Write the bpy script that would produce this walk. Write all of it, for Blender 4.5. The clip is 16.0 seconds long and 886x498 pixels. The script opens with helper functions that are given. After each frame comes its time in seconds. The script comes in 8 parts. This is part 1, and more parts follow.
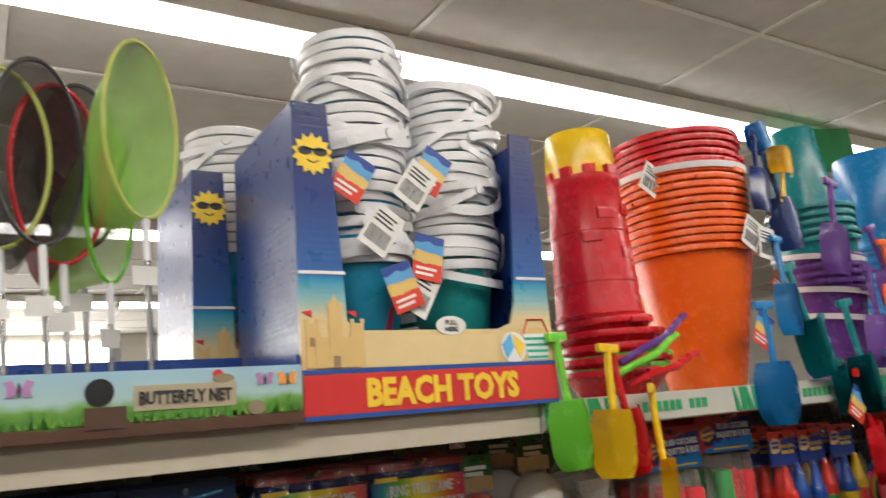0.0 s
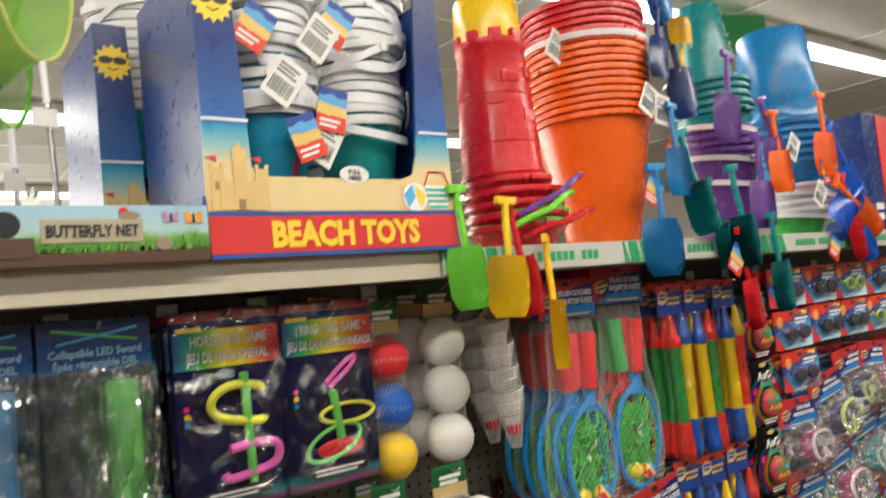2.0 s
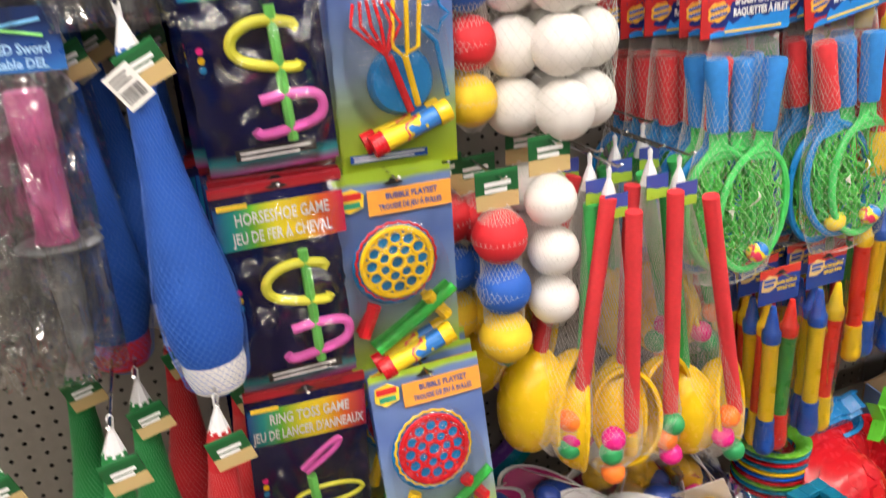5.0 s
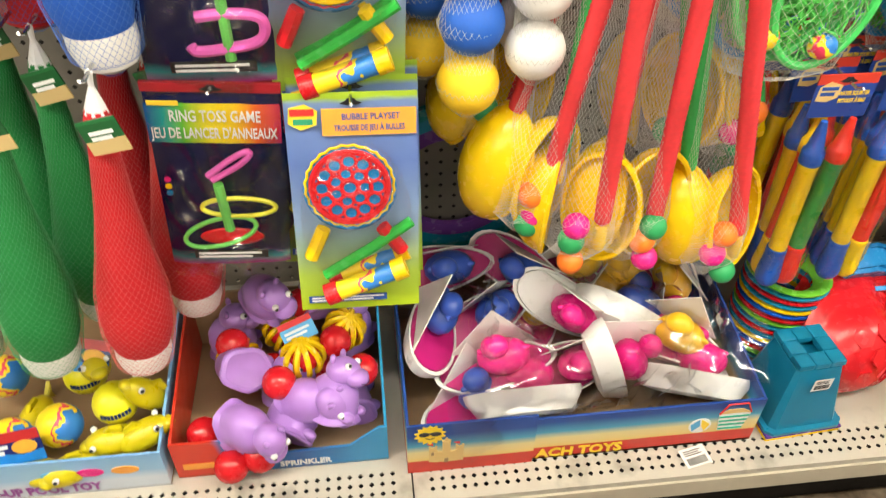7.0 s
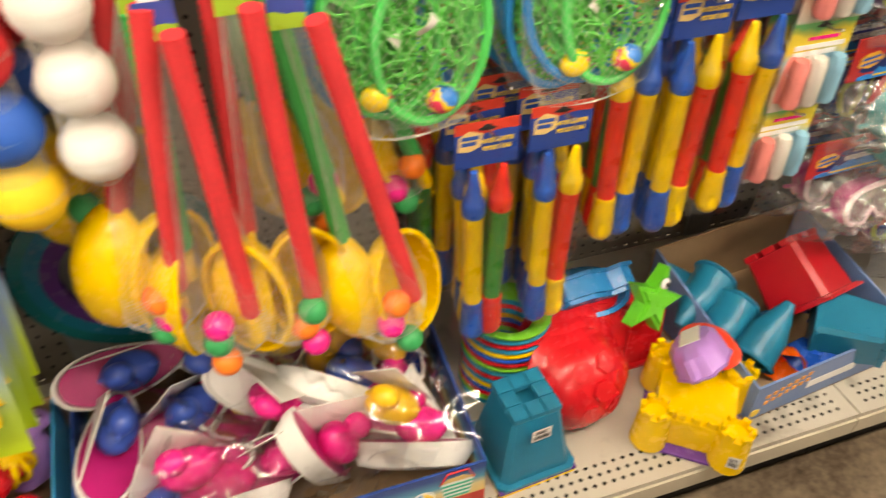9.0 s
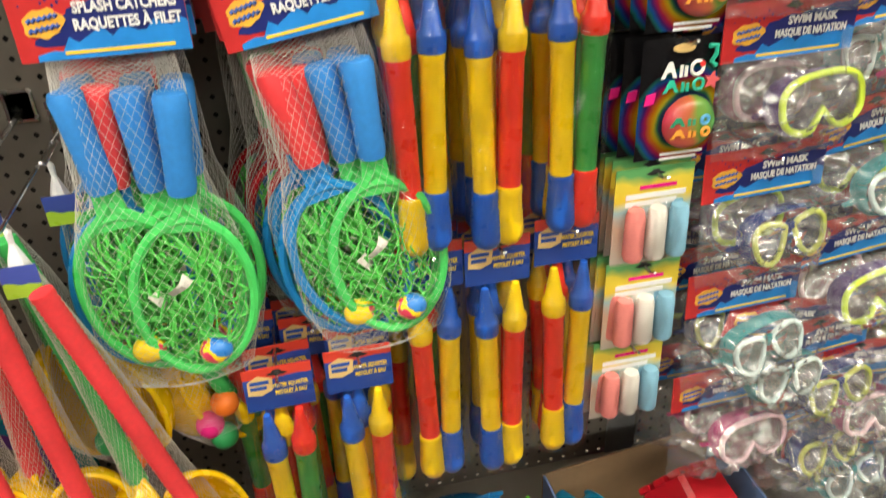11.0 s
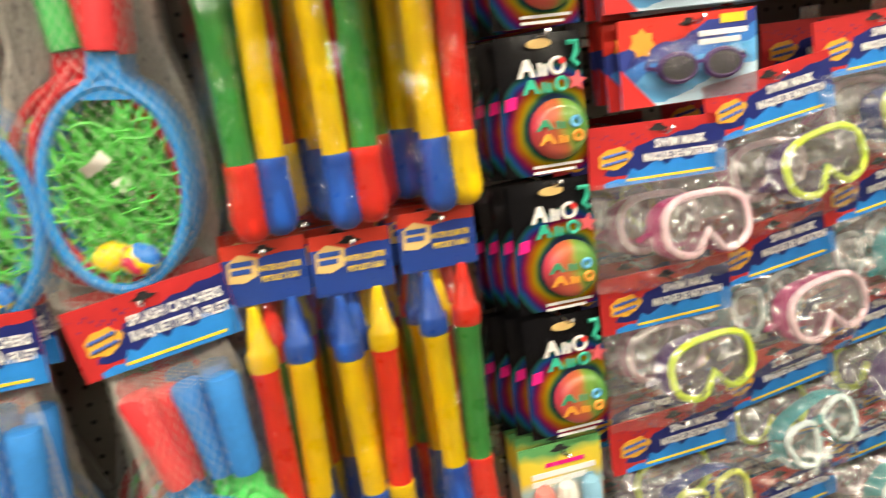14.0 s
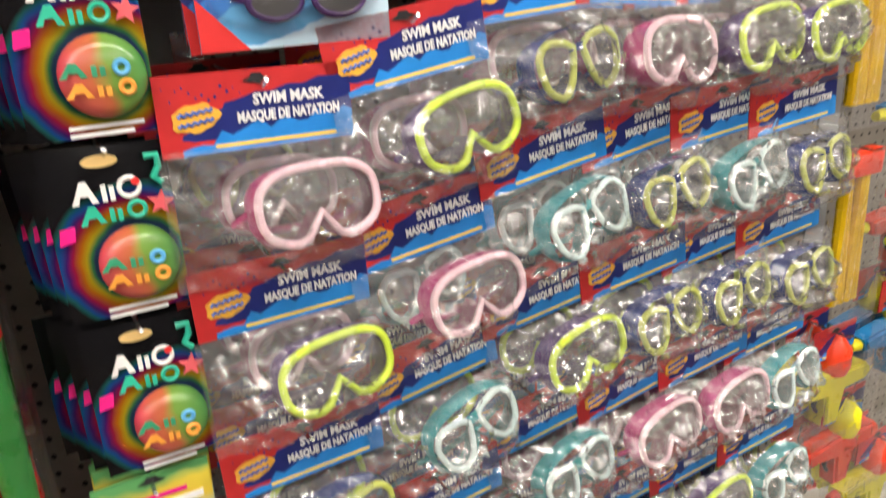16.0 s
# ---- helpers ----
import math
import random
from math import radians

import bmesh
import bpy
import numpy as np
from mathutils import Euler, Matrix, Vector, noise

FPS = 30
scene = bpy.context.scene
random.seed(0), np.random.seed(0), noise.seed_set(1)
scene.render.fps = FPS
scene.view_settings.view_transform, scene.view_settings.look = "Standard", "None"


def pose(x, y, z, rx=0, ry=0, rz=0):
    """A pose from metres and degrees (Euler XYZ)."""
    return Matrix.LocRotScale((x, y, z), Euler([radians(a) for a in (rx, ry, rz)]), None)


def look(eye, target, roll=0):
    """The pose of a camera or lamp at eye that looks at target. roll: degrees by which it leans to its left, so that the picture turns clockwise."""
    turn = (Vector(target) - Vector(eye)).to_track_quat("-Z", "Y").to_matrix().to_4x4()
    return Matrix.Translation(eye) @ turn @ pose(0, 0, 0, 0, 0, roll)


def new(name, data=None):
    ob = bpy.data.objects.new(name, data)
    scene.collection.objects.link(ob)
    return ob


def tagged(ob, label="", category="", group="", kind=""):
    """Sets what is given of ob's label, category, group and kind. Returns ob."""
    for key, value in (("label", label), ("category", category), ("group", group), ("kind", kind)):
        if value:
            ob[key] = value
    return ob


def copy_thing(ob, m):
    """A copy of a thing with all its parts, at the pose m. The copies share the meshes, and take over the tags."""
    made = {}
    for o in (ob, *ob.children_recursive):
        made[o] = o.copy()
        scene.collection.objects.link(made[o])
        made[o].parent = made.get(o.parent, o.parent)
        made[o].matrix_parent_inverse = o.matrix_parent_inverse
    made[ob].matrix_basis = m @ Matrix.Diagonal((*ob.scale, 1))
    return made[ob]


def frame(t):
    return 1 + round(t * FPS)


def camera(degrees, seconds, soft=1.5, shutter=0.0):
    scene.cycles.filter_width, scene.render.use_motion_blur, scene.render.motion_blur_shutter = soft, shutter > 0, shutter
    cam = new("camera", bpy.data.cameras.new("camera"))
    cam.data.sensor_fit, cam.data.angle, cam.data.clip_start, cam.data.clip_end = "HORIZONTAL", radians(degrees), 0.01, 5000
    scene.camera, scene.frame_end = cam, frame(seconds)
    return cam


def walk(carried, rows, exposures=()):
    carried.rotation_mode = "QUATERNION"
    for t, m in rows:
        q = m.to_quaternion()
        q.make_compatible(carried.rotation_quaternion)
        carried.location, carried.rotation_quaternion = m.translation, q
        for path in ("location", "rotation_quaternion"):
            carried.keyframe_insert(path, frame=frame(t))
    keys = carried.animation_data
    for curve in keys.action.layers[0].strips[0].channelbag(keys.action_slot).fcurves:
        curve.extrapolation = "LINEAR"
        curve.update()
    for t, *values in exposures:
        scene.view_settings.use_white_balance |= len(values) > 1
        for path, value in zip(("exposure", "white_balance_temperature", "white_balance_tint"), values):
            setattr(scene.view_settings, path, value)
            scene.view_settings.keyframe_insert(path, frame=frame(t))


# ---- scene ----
cam = camera(60.8, 16.0, 1.25, 0.5)
PATH = [
    (0, (0.059, -0.147, 1.699), (1.228, 1.686, 2.176), -4.8),
    (0.5, (0.086, -0.147, 1.677), (1.394, 1.602, 2.101), -5.7),
    (1, (0.087, -0.167, 1.652), (1.485, 1.540, 1.954), -5.5),
    (1.5, (0.071, -0.182, 1.650), (1.483, 1.522, 1.890), -6),
    (2, (0.065, -0.209, 1.622), (1.394, 1.569, 1.782), -5.6),
    (2.5, (0.054, -0.187, 1.587), (1.264, 1.680, 1.580), -5.2),
    (3, (0.128, -0.137, 1.541), (1.192, 1.811, 1.365), -4.4),
    (3.5, (0.212, -0.135, 1.498), (1.121, 1.876, 1.211), -2.7),
    (4, (0.247, -0.133, 1.439), (1.043, 1.896, 0.987), -3.9),
    (4.5, (0.276, -0.115, 1.364), (0.976, 1.887, 0.689), -5),
    (5, (0.313, -0.083, 1.316), (0.993, 1.856, 0.458), -5.1),
    (7.3, (0.598, -0.026, 1.224), (0.757, 1.610, -0.276), 0.6),
    (7.5, (0.617, -0.025, 1.222), (0.752, 1.608, -0.285), 0),
    (8, (0.677, -0.011, 1.228), (0.848, 1.628, -0.267), -1.3),
    (8.5, (0.779, 0.016, 1.253), (1.113, 1.649, -0.223), -1.1),
    (9, (0.897, 0.070, 1.245), (1.451, 1.646, -0.226), 0.7),
    (9.5, (0.985, 0.104, 1.255), (1.636, 1.681, -0.174), 0),
    (10, (1.082, 0.082, 1.284), (1.700, 1.751, -0.054), -1.2),
    (10.2, (1.125, 0.068, 1.294), (1.691, 1.788, -0.001), -1.1),
    (12.3, (1.326, 0.003, 1.351), (1.654, 2.081, 0.623), -5.3),
    (12.5, (1.326, 0.002, 1.352), (1.665, 2.091, 0.661), -5.5),
    (13, (1.325, 0.006, 1.366), (1.661, 2.114, 0.735), -5.9),
    (13.5, (1.333, 0.021, 1.385), (1.690, 2.147, 0.828), -6.7),
    (14, (1.396, 0.042, 1.395), (1.918, 2.143, 0.878), -7),
    (14.5, (1.477, 0.075, 1.408), (2.259, 2.091, 0.877), -5.7),
    (15, (1.539, 0.130, 1.421), (2.548, 2.035, 0.862), -4),
    (15.5, (1.599, 0.168, 1.403), (2.719, 1.993, 0.797), -3.3),
    (16, (1.667, 0.144, 1.384), (2.656, 1.980, 0.605), -2.9),
]
EXPOSURES = [(0.0, -1.42, 6400, 12), (1.0, -1.30, 6400, 12), (1.5, -1.16, 6400, 13), (2.0, -1.04, 6500, 9), (2.5, -0.84, 7000, 14), (3.5, -0.52, 6100, 12), (4.0, -0.36, 6400, 13), (5.0, -0.36, 6450, 16), (7.5, 0.06, 7150, 6), (8.5, 0.12, 8000, 12), (9.0, -0.30, 7800, 13), (9.5, -0.20, 6900, 4),
             (10.0, -0.33, 6600, 7), (10.2, -0.33, 6600, 7), (12.5, -0.18, 7400, 10), (14.5, -0.22, 7200, 10), (15.0, -0.36, 6700, 12), (16.0, -0.34, 6600, 14)]
walk(cam, [(t, look(eye, target, roll)) for t, eye, target, roll in PATH], EXPOSURES)

# ---- world and light ----
world = bpy.data.worlds.new("world")
scene.world = world
world.use_nodes = True
world.node_tree.nodes["Background"].inputs[0].default_value = (0.9, 0.95, 1.0, 1)
world.node_tree.nodes["Background"].inputs[1].default_value = 0.03


def area(name, x, y, z, sx, sy, power, col=(1.0, 0.94, 0.82), rx=0):
    d = bpy.data.lights.new(name, "AREA")
    d.shape, d.size, d.size_y, d.energy, d.color = "RECTANGLE", sx, sy, power, col
    ob = new(name, d)
    ob.matrix_world = pose(x, y, z, rx, 0, 0)
    return ob


# rows of tube lights: over the aisle, over the next aisle, behind
for yy, pw in ((-0.40, 52), (2.0, 44), (-3.1, 42)):
    for k in range(4):
        area("tube_light", -2.6 + 2.5 * k, yy, 2.84, 2.3, 0.12, pw)

# ---- materials ----
MATS = {}


def nodes_of(name):
    m = bpy.data.materials.new(name)
    m.use_nodes = True
    return m, m.node_tree.nodes, m.node_tree.links, m.node_tree.nodes["Principled BSDF"]


def add_noise(nt, ln, scale, detail=4.0, coord="Object", stretch=None):
    tc = nt.new("ShaderNodeTexCoord")
    n = nt.new("ShaderNodeTexNoise")
    n.inputs["Scale"].default_value, n.inputs["Detail"].default_value = scale, detail
    if stretch:
        mp = nt.new("ShaderNodeMapping")
        mp.inputs["Scale"].default_value = stretch
        ln.new(tc.outputs[coord], mp.inputs[0])
        ln.new(mp.outputs[0], n.inputs[0])
    else:
        ln.new(tc.outputs[coord], n.inputs[0])
    return n


def maths(nt, ln, op, a, b=None, clamp=False):
    n = nt.new("ShaderNodeMath")
    n.operation, n.use_clamp = op, clamp
    for i, v in enumerate((a, b)):
        if v is None:
            continue
        if isinstance(v, (int, float)):
            n.inputs[i].default_value = v
        else:
            ln.new(v, n.inputs[i])
    return n.outputs[0]


def bump(nt, ln, bs, height, strength, dist=0.001):
    b = nt.new("ShaderNodeBump")
    b.inputs["Strength"].default_value, b.inputs["Distance"].default_value = strength, dist
    ln.new(height, b.inputs["Height"])
    ln.new(b.outputs[0], bs.inputs["Normal"])


def plastic(name, col, rough=0.26, var=0.10, relief=0.04, scale=60.0, sub=0.0, spec=0.5):
    """Moulded plastic, paint or foam: base colour with mottling at two scales, uneven gloss."""
    if name in MATS:
        return MATS[name]
    m, nt, ln, bs = nodes_of(name)
    n1, n2 = add_noise(nt, ln, 9.0, 3.0), add_noise(nt, ln, scale, 5.0)
    mix = maths(nt, ln, "ADD", maths(nt, ln, "MULTIPLY", n1.outputs[0], 0.6), maths(nt, ln, "MULTIPLY", n2.outputs[0], 0.4))
    r = nt.new("ShaderNodeValToRGB")
    r.color_ramp.elements[0].position, r.color_ramp.elements[1].position = 0.3, 0.7
    r.color_ramp.elements[0].color = tuple(c * (1 - var) for c in col) + (1,)
    r.color_ramp.elements[1].color = tuple(min(1, c * (1 + var * 0.5)) for c in col) + (1,)
    ln.new(mix, r.inputs[0])
    ln.new(r.outputs[0], bs.inputs["Base Color"])
    ln.new(maths(nt, ln, "ADD", maths(nt, ln, "MULTIPLY", n2.outputs[0], 0.2), rough - 0.1), bs.inputs["Roughness"])
    bs.inputs["Specular IOR Level"].default_value = spec
    if sub:
        bs.inputs["Subsurface Weight"].default_value = sub
        bs.inputs["Subsurface Radius"].default_value = (0.01, 0.01, 0.01)
    if relief:
        bump(nt, ln, bs, n2.outputs[0], relief)
    MATS[name] = m
    return m


def printed(name, axis, lo, hi, stops, amp=0.0, wave=30.0, rough=0.3, hard=True, relief=0.08, slant=0.0):
    """Printed card or film: bands of ink along a local axis, with uneven edges."""
    if name in MATS:
        return MATS[name]
    m, nt, ln, bs = nodes_of(name)
    tc, sp = nt.new("ShaderNodeTexCoord"), nt.new("ShaderNodeSeparateXYZ")
    ln.new(tc.outputs["Object"], sp.inputs[0])
    v = maths(nt, ln, "DIVIDE", maths(nt, ln, "SUBTRACT", sp.outputs["XYZ".index(axis)], lo), hi - lo)
    if slant:
        v = maths(nt, ln, "SUBTRACT", v, maths(nt, ln, "MULTIPLY", sp.outputs[0], slant))
    if amp:
        n = add_noise(nt, ln, wave, 2.0)
        v = maths(nt, ln, "ADD", v, maths(nt, ln, "MULTIPLY", maths(nt, ln, "SUBTRACT", n.outputs[0], 0.5), amp))
    r = nt.new("ShaderNodeValToRGB")
    r.color_ramp.interpolation = "CONSTANT" if hard else "LINEAR"
    el = r.color_ramp.elements
    while len(el) < len(stops):
        el.new(0.5)
    for e, (p, c) in zip(el, stops):
        e.position, e.color = p, (*c, 1)
    ln.new(v, r.inputs[0])
    ln.new(r.outputs[0], bs.inputs["Base Color"])
    g = add_noise(nt, ln, 35.0, 4.0)
    ln.new(maths(nt, ln, "ADD", maths(nt, ln, "MULTIPLY", g.outputs[0], 0.25), rough - 0.12), bs.inputs["Roughness"])
    bump(nt, ln, bs, g.outputs[0], relief, 0.004)
    MATS[name] = m
    return m


def rings(name, centre, stops, size, rough=0.25, twist=0.0):
    """Printed concentric rings round a local centre."""
    m, nt, ln, bs = nodes_of(name)
    tc, mp = nt.new("ShaderNodeTexCoord"), nt.new("ShaderNodeMapping")
    mp.inputs["Location"].default_value = (-centre[0], 0, -centre[1])
    mp.inputs["Scale"].default_value = (1, 0, 1)
    ln.new(tc.outputs["Object"], mp.inputs[0])
    ll = nt.new("ShaderNodeVectorMath")
    ll.operation = "LENGTH"
    ln.new(mp.outputs[0], ll.inputs[0])
    v = maths(nt, ln, "DIVIDE", ll.outputs["Value"], size)
    n = add_noise(nt, ln, 40.0, 2.0)
    v = maths(nt, ln, "ADD", v, maths(nt, ln, "MULTIPLY", maths(nt, ln, "SUBTRACT", n.outputs[0], 0.5), 0.12 + twist))
    r = nt.new("ShaderNodeValToRGB")
    r.color_ramp.interpolation = "LINEAR"
    el = r.color_ramp.elements
    while len(el) < len(stops):
        el.new(0.5)
    for e, (p, c) in zip(el, stops):
        e.position, e.color = p, (*c, 1)
    ln.new(v, r.inputs[0])
    ln.new(r.outputs[0], bs.inputs["Base Color"])
    bs.inputs["Roughness"].default_value = rough
    MATS[name] = m
    return m


def film(name, gloss=0.10, tint=(1, 1, 1), rough=0.12, crinkle=1.0, scale=28.0, haze=0.02, stretch=None):
    """Clear plastic film: mostly see-through, glossy in its creases."""
    m, nt, ln, bs = nodes_of(name)
    nt.remove(bs)
    out = nt["Material Output"]
    tr, gl, df = nt.new("ShaderNodeBsdfTransparent"), nt.new("ShaderNodeBsdfGlossy"), nt.new("ShaderNodeBsdfDiffuse")
    tr.inputs[0].default_value = (*tint, 1)
    gl.inputs["Roughness"].default_value = rough
    df.inputs[0].default_value = (0.85, 0.86, 0.88, 1)
    n = add_noise(nt, ln, scale, 1.5, stretch=stretch)
    n.inputs["Distortion"].default_value = 2.5
    b = nt.new("ShaderNodeBump")
    b.inputs["Strength"].default_value, b.inputs["Distance"].default_value = crinkle, 0.03
    ln.new(n.outputs[0], b.inputs["Height"])
    ln.new(b.outputs[0], gl.inputs["Normal"])
    lw = nt.new("ShaderNodeLayerWeight")
    lw.inputs["Blend"].default_value = 0.25
    fac = maths(nt, ln, "ADD", maths(nt, ln, "MULTIPLY", lw.outputs["Fresnel"], 0.5), gloss, True)
    m1, m2 = nt.new("ShaderNodeMixShader"), nt.new("ShaderNodeMixShader")
    m1.inputs[0].default_value = haze
    ln.new(tr.outputs[0], m1.inputs[1])
    ln.new(df.outputs[0], m1.inputs[2])
    ln.new(fac, m2.inputs[0])
    ln.new(m1.outputs[0], m2.inputs[1])
    ln.new(gl.outputs[0], m2.inputs[2])
    ln.new(m2.outputs[0], out.inputs[0])
    MATS[name] = m
    return m


def gauze(name, col, cover=0.55):
    """Fine net cloth: threads of colour with gaps between."""
    m, nt, ln, bs = nodes_of(name)
    bs.inputs["Base Color"].default_value = (*col, 1)
    bs.inputs["Roughness"].default_value = 0.7
    n = add_noise(nt, ln, 25.0, 3.0)
    ramp = maths(nt, ln, "ADD", maths(nt, ln, "MULTIPLY", n.outputs[0], 0.3), cover - 0.15, True)
    ln.new(ramp, bs.inputs["Alpha"])
    MATS[name] = m
    return m


def emit(name, col, strength):
    m, nt, ln, bs = nodes_of(name)
    bs.inputs["Emission Color"].default_value, bs.inputs["Emission Strength"].default_value = (*col, 1), strength
    MATS[name] = m
    return m


RED, BLUE, YEL, GRN = (0.62, 0.012, 0.02), (0.01, 0.10, 0.55), (0.85, 0.55, 0.01), (0.03, 0.42, 0.06)
red, blue, yellow, green = plastic("red_plastic", RED), plastic("blue_plastic", BLUE), plastic("yellow_plastic", YEL), plastic("green_plastic", GRN)
orange = plastic("orange_plastic", (0.85, 0.13, 0.01))
teal = plastic("teal_plastic", (0.004, 0.22, 0.24))
sky_blue = plastic("sky_blue_plastic", (0.01, 0.20, 0.50))
cyan = plastic("cyan_plastic", (0.01, 0.25, 0.42))
lime = plastic("lime_plastic", (0.18, 0.62, 0.05))
purple = plastic("purple_plastic", (0.14, 0.05, 0.28))
lilac = plastic("lilac_plastic", (0.42, 0.22, 0.62), 0.35)
pink = plastic("pink_plastic", (0.80, 0.02, 0.25))
navy = plastic("navy_plastic", (0.01, 0.03, 0.16))
white = plastic("white_plastic", (0.80, 0.80, 0.82), 0.3, 0.06)
black = plastic("black_plastic", (0.015, 0.015, 0.018), 0.35)
grey = plastic("grey_plastic", (0.25, 0.26, 0.27), 0.4)
steel = plastic("bright_steel_wire", (0.6, 0.6, 0.6), 0.25, 0.1)
steel.node_tree.nodes["Principled BSDF"].inputs["Metallic"].default_value = 1.0
foam_w = plastic("white_foam", (0.82, 0.80, 0.76), 0.7, 0.06, 0.5, 220)
foam_r = plastic("red_foam", (0.72, 0.02, 0.03), 0.65, 0.15, 0.6, 220)
foam_b = plastic("blue_foam", (0.015, 0.12, 0.55), 0.65, 0.15, 0.6, 220)
foam_y = plastic("yellow_foam", (0.90, 0.58, 0.02), 0.65, 0.12, 0.6, 220)
grip_r = plastic("red_foam_grip", (0.75, 0.04, 0.05), 0.7, 0.2, 0.7, 150)
grip_b = plastic("blue_foam_grip", (0.02, 0.22, 0.62), 0.7, 0.2, 0.7, 150)
grip_g = plastic("green_foam_grip", (0.04, 0.45, 0.10), 0.7, 0.2, 0.7, 150)
hoop_b = plastic("blue_hoop_plastic", (0.01, 0.24, 0.62), 0.3)
hoop_g = plastic("green_hoop_plastic", (0.07, 0.62, 0.14), 0.3)
string_g = plastic("green_string", (0.10, 0.62, 0.10), 0.6, 0.3)
paper = plastic("white_paper", (0.78, 0.77, 0.74), 0.55, 0.08)
ink = plastic("black_ink", (0.03, 0.03, 0.035), 0.5)
ink_w = plastic("white_ink", (0.82, 0.82, 0.82), 0.45, 0.05)
ink_y = plastic("yellow_ink", (0.90, 0.62, 0.04), 0.45, 0.1)
ink_g = plastic("green_ink", (0.03, 0.30, 0.16), 0.45)
ink_r = plastic("red_ink", (0.66, 0.03, 0.03), 0.45)
ink_o = plastic("orange_ink", (0.85, 0.35, 0.05), 0.45)
ink_b = plastic("blue_ink", (0.02, 0.08, 0.35), 0.45)
ink_sky = plastic("sky_ink", (0.10, 0.42, 0.75), 0.45)
ink_tan = plastic("sand_ink", (0.72, 0.50, 0.20), 0.5)
board = plastic("brown_cardboard", (0.34, 0.22, 0.12), 0.75, 0.15, 0.3)
enamel = plastic("cream_enamel", (0.54, 0.485, 0.385), 0.38, 0.1, 0.05)
enamel_w = plastic("white_enamel", (0.74, 0.72, 0.66), 0.4, 0.12, 0.05)
# near-black that stands in for shade behind the peg holes and under the base
dark = plastic("shade_black", (0.012, 0.011, 0.010), 0.8)
wallpaint = plastic("wall_paint", (0.74, 0.72, 0.66), 0.7, 0.06, 0.1)
wrap = film("clear_wrap", 0.070, haze=0.0, rough=0.10, crinkle=0.10, scale=7.0)
wrap3 = film("shiny_clear_bag", 0.085, haze=0.0, rough=0.06, crinkle=0.55, scale=11.0, stretch=(2.2, 2.2, 0.35))
wrap2 = film("clear_bag", 0.085, crinkle=0.04, scale=6.0, haze=0.075, rough=0.16)
blister = film("clear_blister", 0.05, crinkle=0.25, haze=0.004, rough=0.03)
lens_clear = film("clear_lens", 0.14, crinkle=0.05, haze=0.03, rough=0.03)
netting = plastic("clear_net_thread", (0.62, 0.60, 0.55), 0.4)
tube_mat = emit("tube_glow", (1.0, 0.97, 0.9), 26.0)

# ---- mesh helpers ----


def part(name, bm, material, parent=None, label="", smooth=False, m=None):
    me = bpy.data.meshes.new(name)
    bm.normal_update()
    bm.to_mesh(me)
    bm.free()
    me.materials.append(material)
    if smooth:
        me.polygons.foreach_set("use_smooth", [True] * len(me.polygons))
        try:
            me.set_sharp_from_angle(angle=radians(40))
        except AttributeError:
            pass
    ob = new(name, me)
    ob.parent = parent
    if m is not None:
        ob.matrix_basis = m
    if label:
        tagged(ob, label)
    return ob


def share(name, me, parent, m, label=""):
    ob = new(name, me)
    ob.parent = parent
    ob.matrix_basis = m
    if label:
        tagged(ob, label)
    return ob


def thing(name, label, category, m=None, group="", kind=""):
    ob = tagged(new(name), label, category, group, kind)
    if m is not None:
        ob.matrix_basis = m
    return ob


def box(bm, x0, x1, y0, y1, z0, z1, bev=0.0, m=None):
    r = bmesh.ops.create_cube(bm, size=1.0)
    vs = r["verts"]
    bmesh.ops.scale(bm, vec=(x1 - x0, y1 - y0, z1 - z0), verts=vs)
    bmesh.ops.translate(bm, vec=((x0 + x1) / 2, (y0 + y1) / 2, (z0 + z1) / 2), verts=vs)
    if bev:
        es = list({e for v in vs for e in v.link_edges})
        r = bmesh.ops.bevel(bm, geom=es, offset=bev, segments=2, affect="EDGES", profile=0.7)
        vs = list({v for f in r["faces"] for v in f.verts} | {v for v in vs if v.is_valid})
    if m is not None:
        bmesh.ops.transform(bm, matrix=m, verts=[v for v in vs if v.is_valid])
    return bm


def B(x0, x1, y0, y1, z0, z1, bev=0.0, m=None):
    return box(bmesh.new(), x0, x1, y0, y1, z0, z1, bev, m)


def lathe(prof, seg=24, bm=None, m=None, wob=None):
    """Turn a profile of (radius, z) round the z axis."""
    bm = bm or bmesh.new()
    m = m or Matrix()
    ringv = []
    for r, z in prof:
        if r < 1e-5:
            ringv.append([bm.verts.new(m @ Vector((0, 0, z)))] * seg)
        else:
            ringv.append([bm.verts.new(m @ Vector((r * (wob(k / seg, z) if wob else 1) * math.cos(2 * math.pi * k / seg), r * (wob(k / seg, z) if wob else 1) * math.sin(2 * math.pi * k / seg), z))) for k in range(seg)])
    for a, b in zip(ringv, ringv[1:]):
        for k in range(seg):
            f = list(dict.fromkeys((a[k], a[(k + 1) % seg], b[(k + 1) % seg], b[k])))
            if len(f) > 2:
                try:
                    bm.faces.new(f)
                except ValueError:
                    pass
    return bm


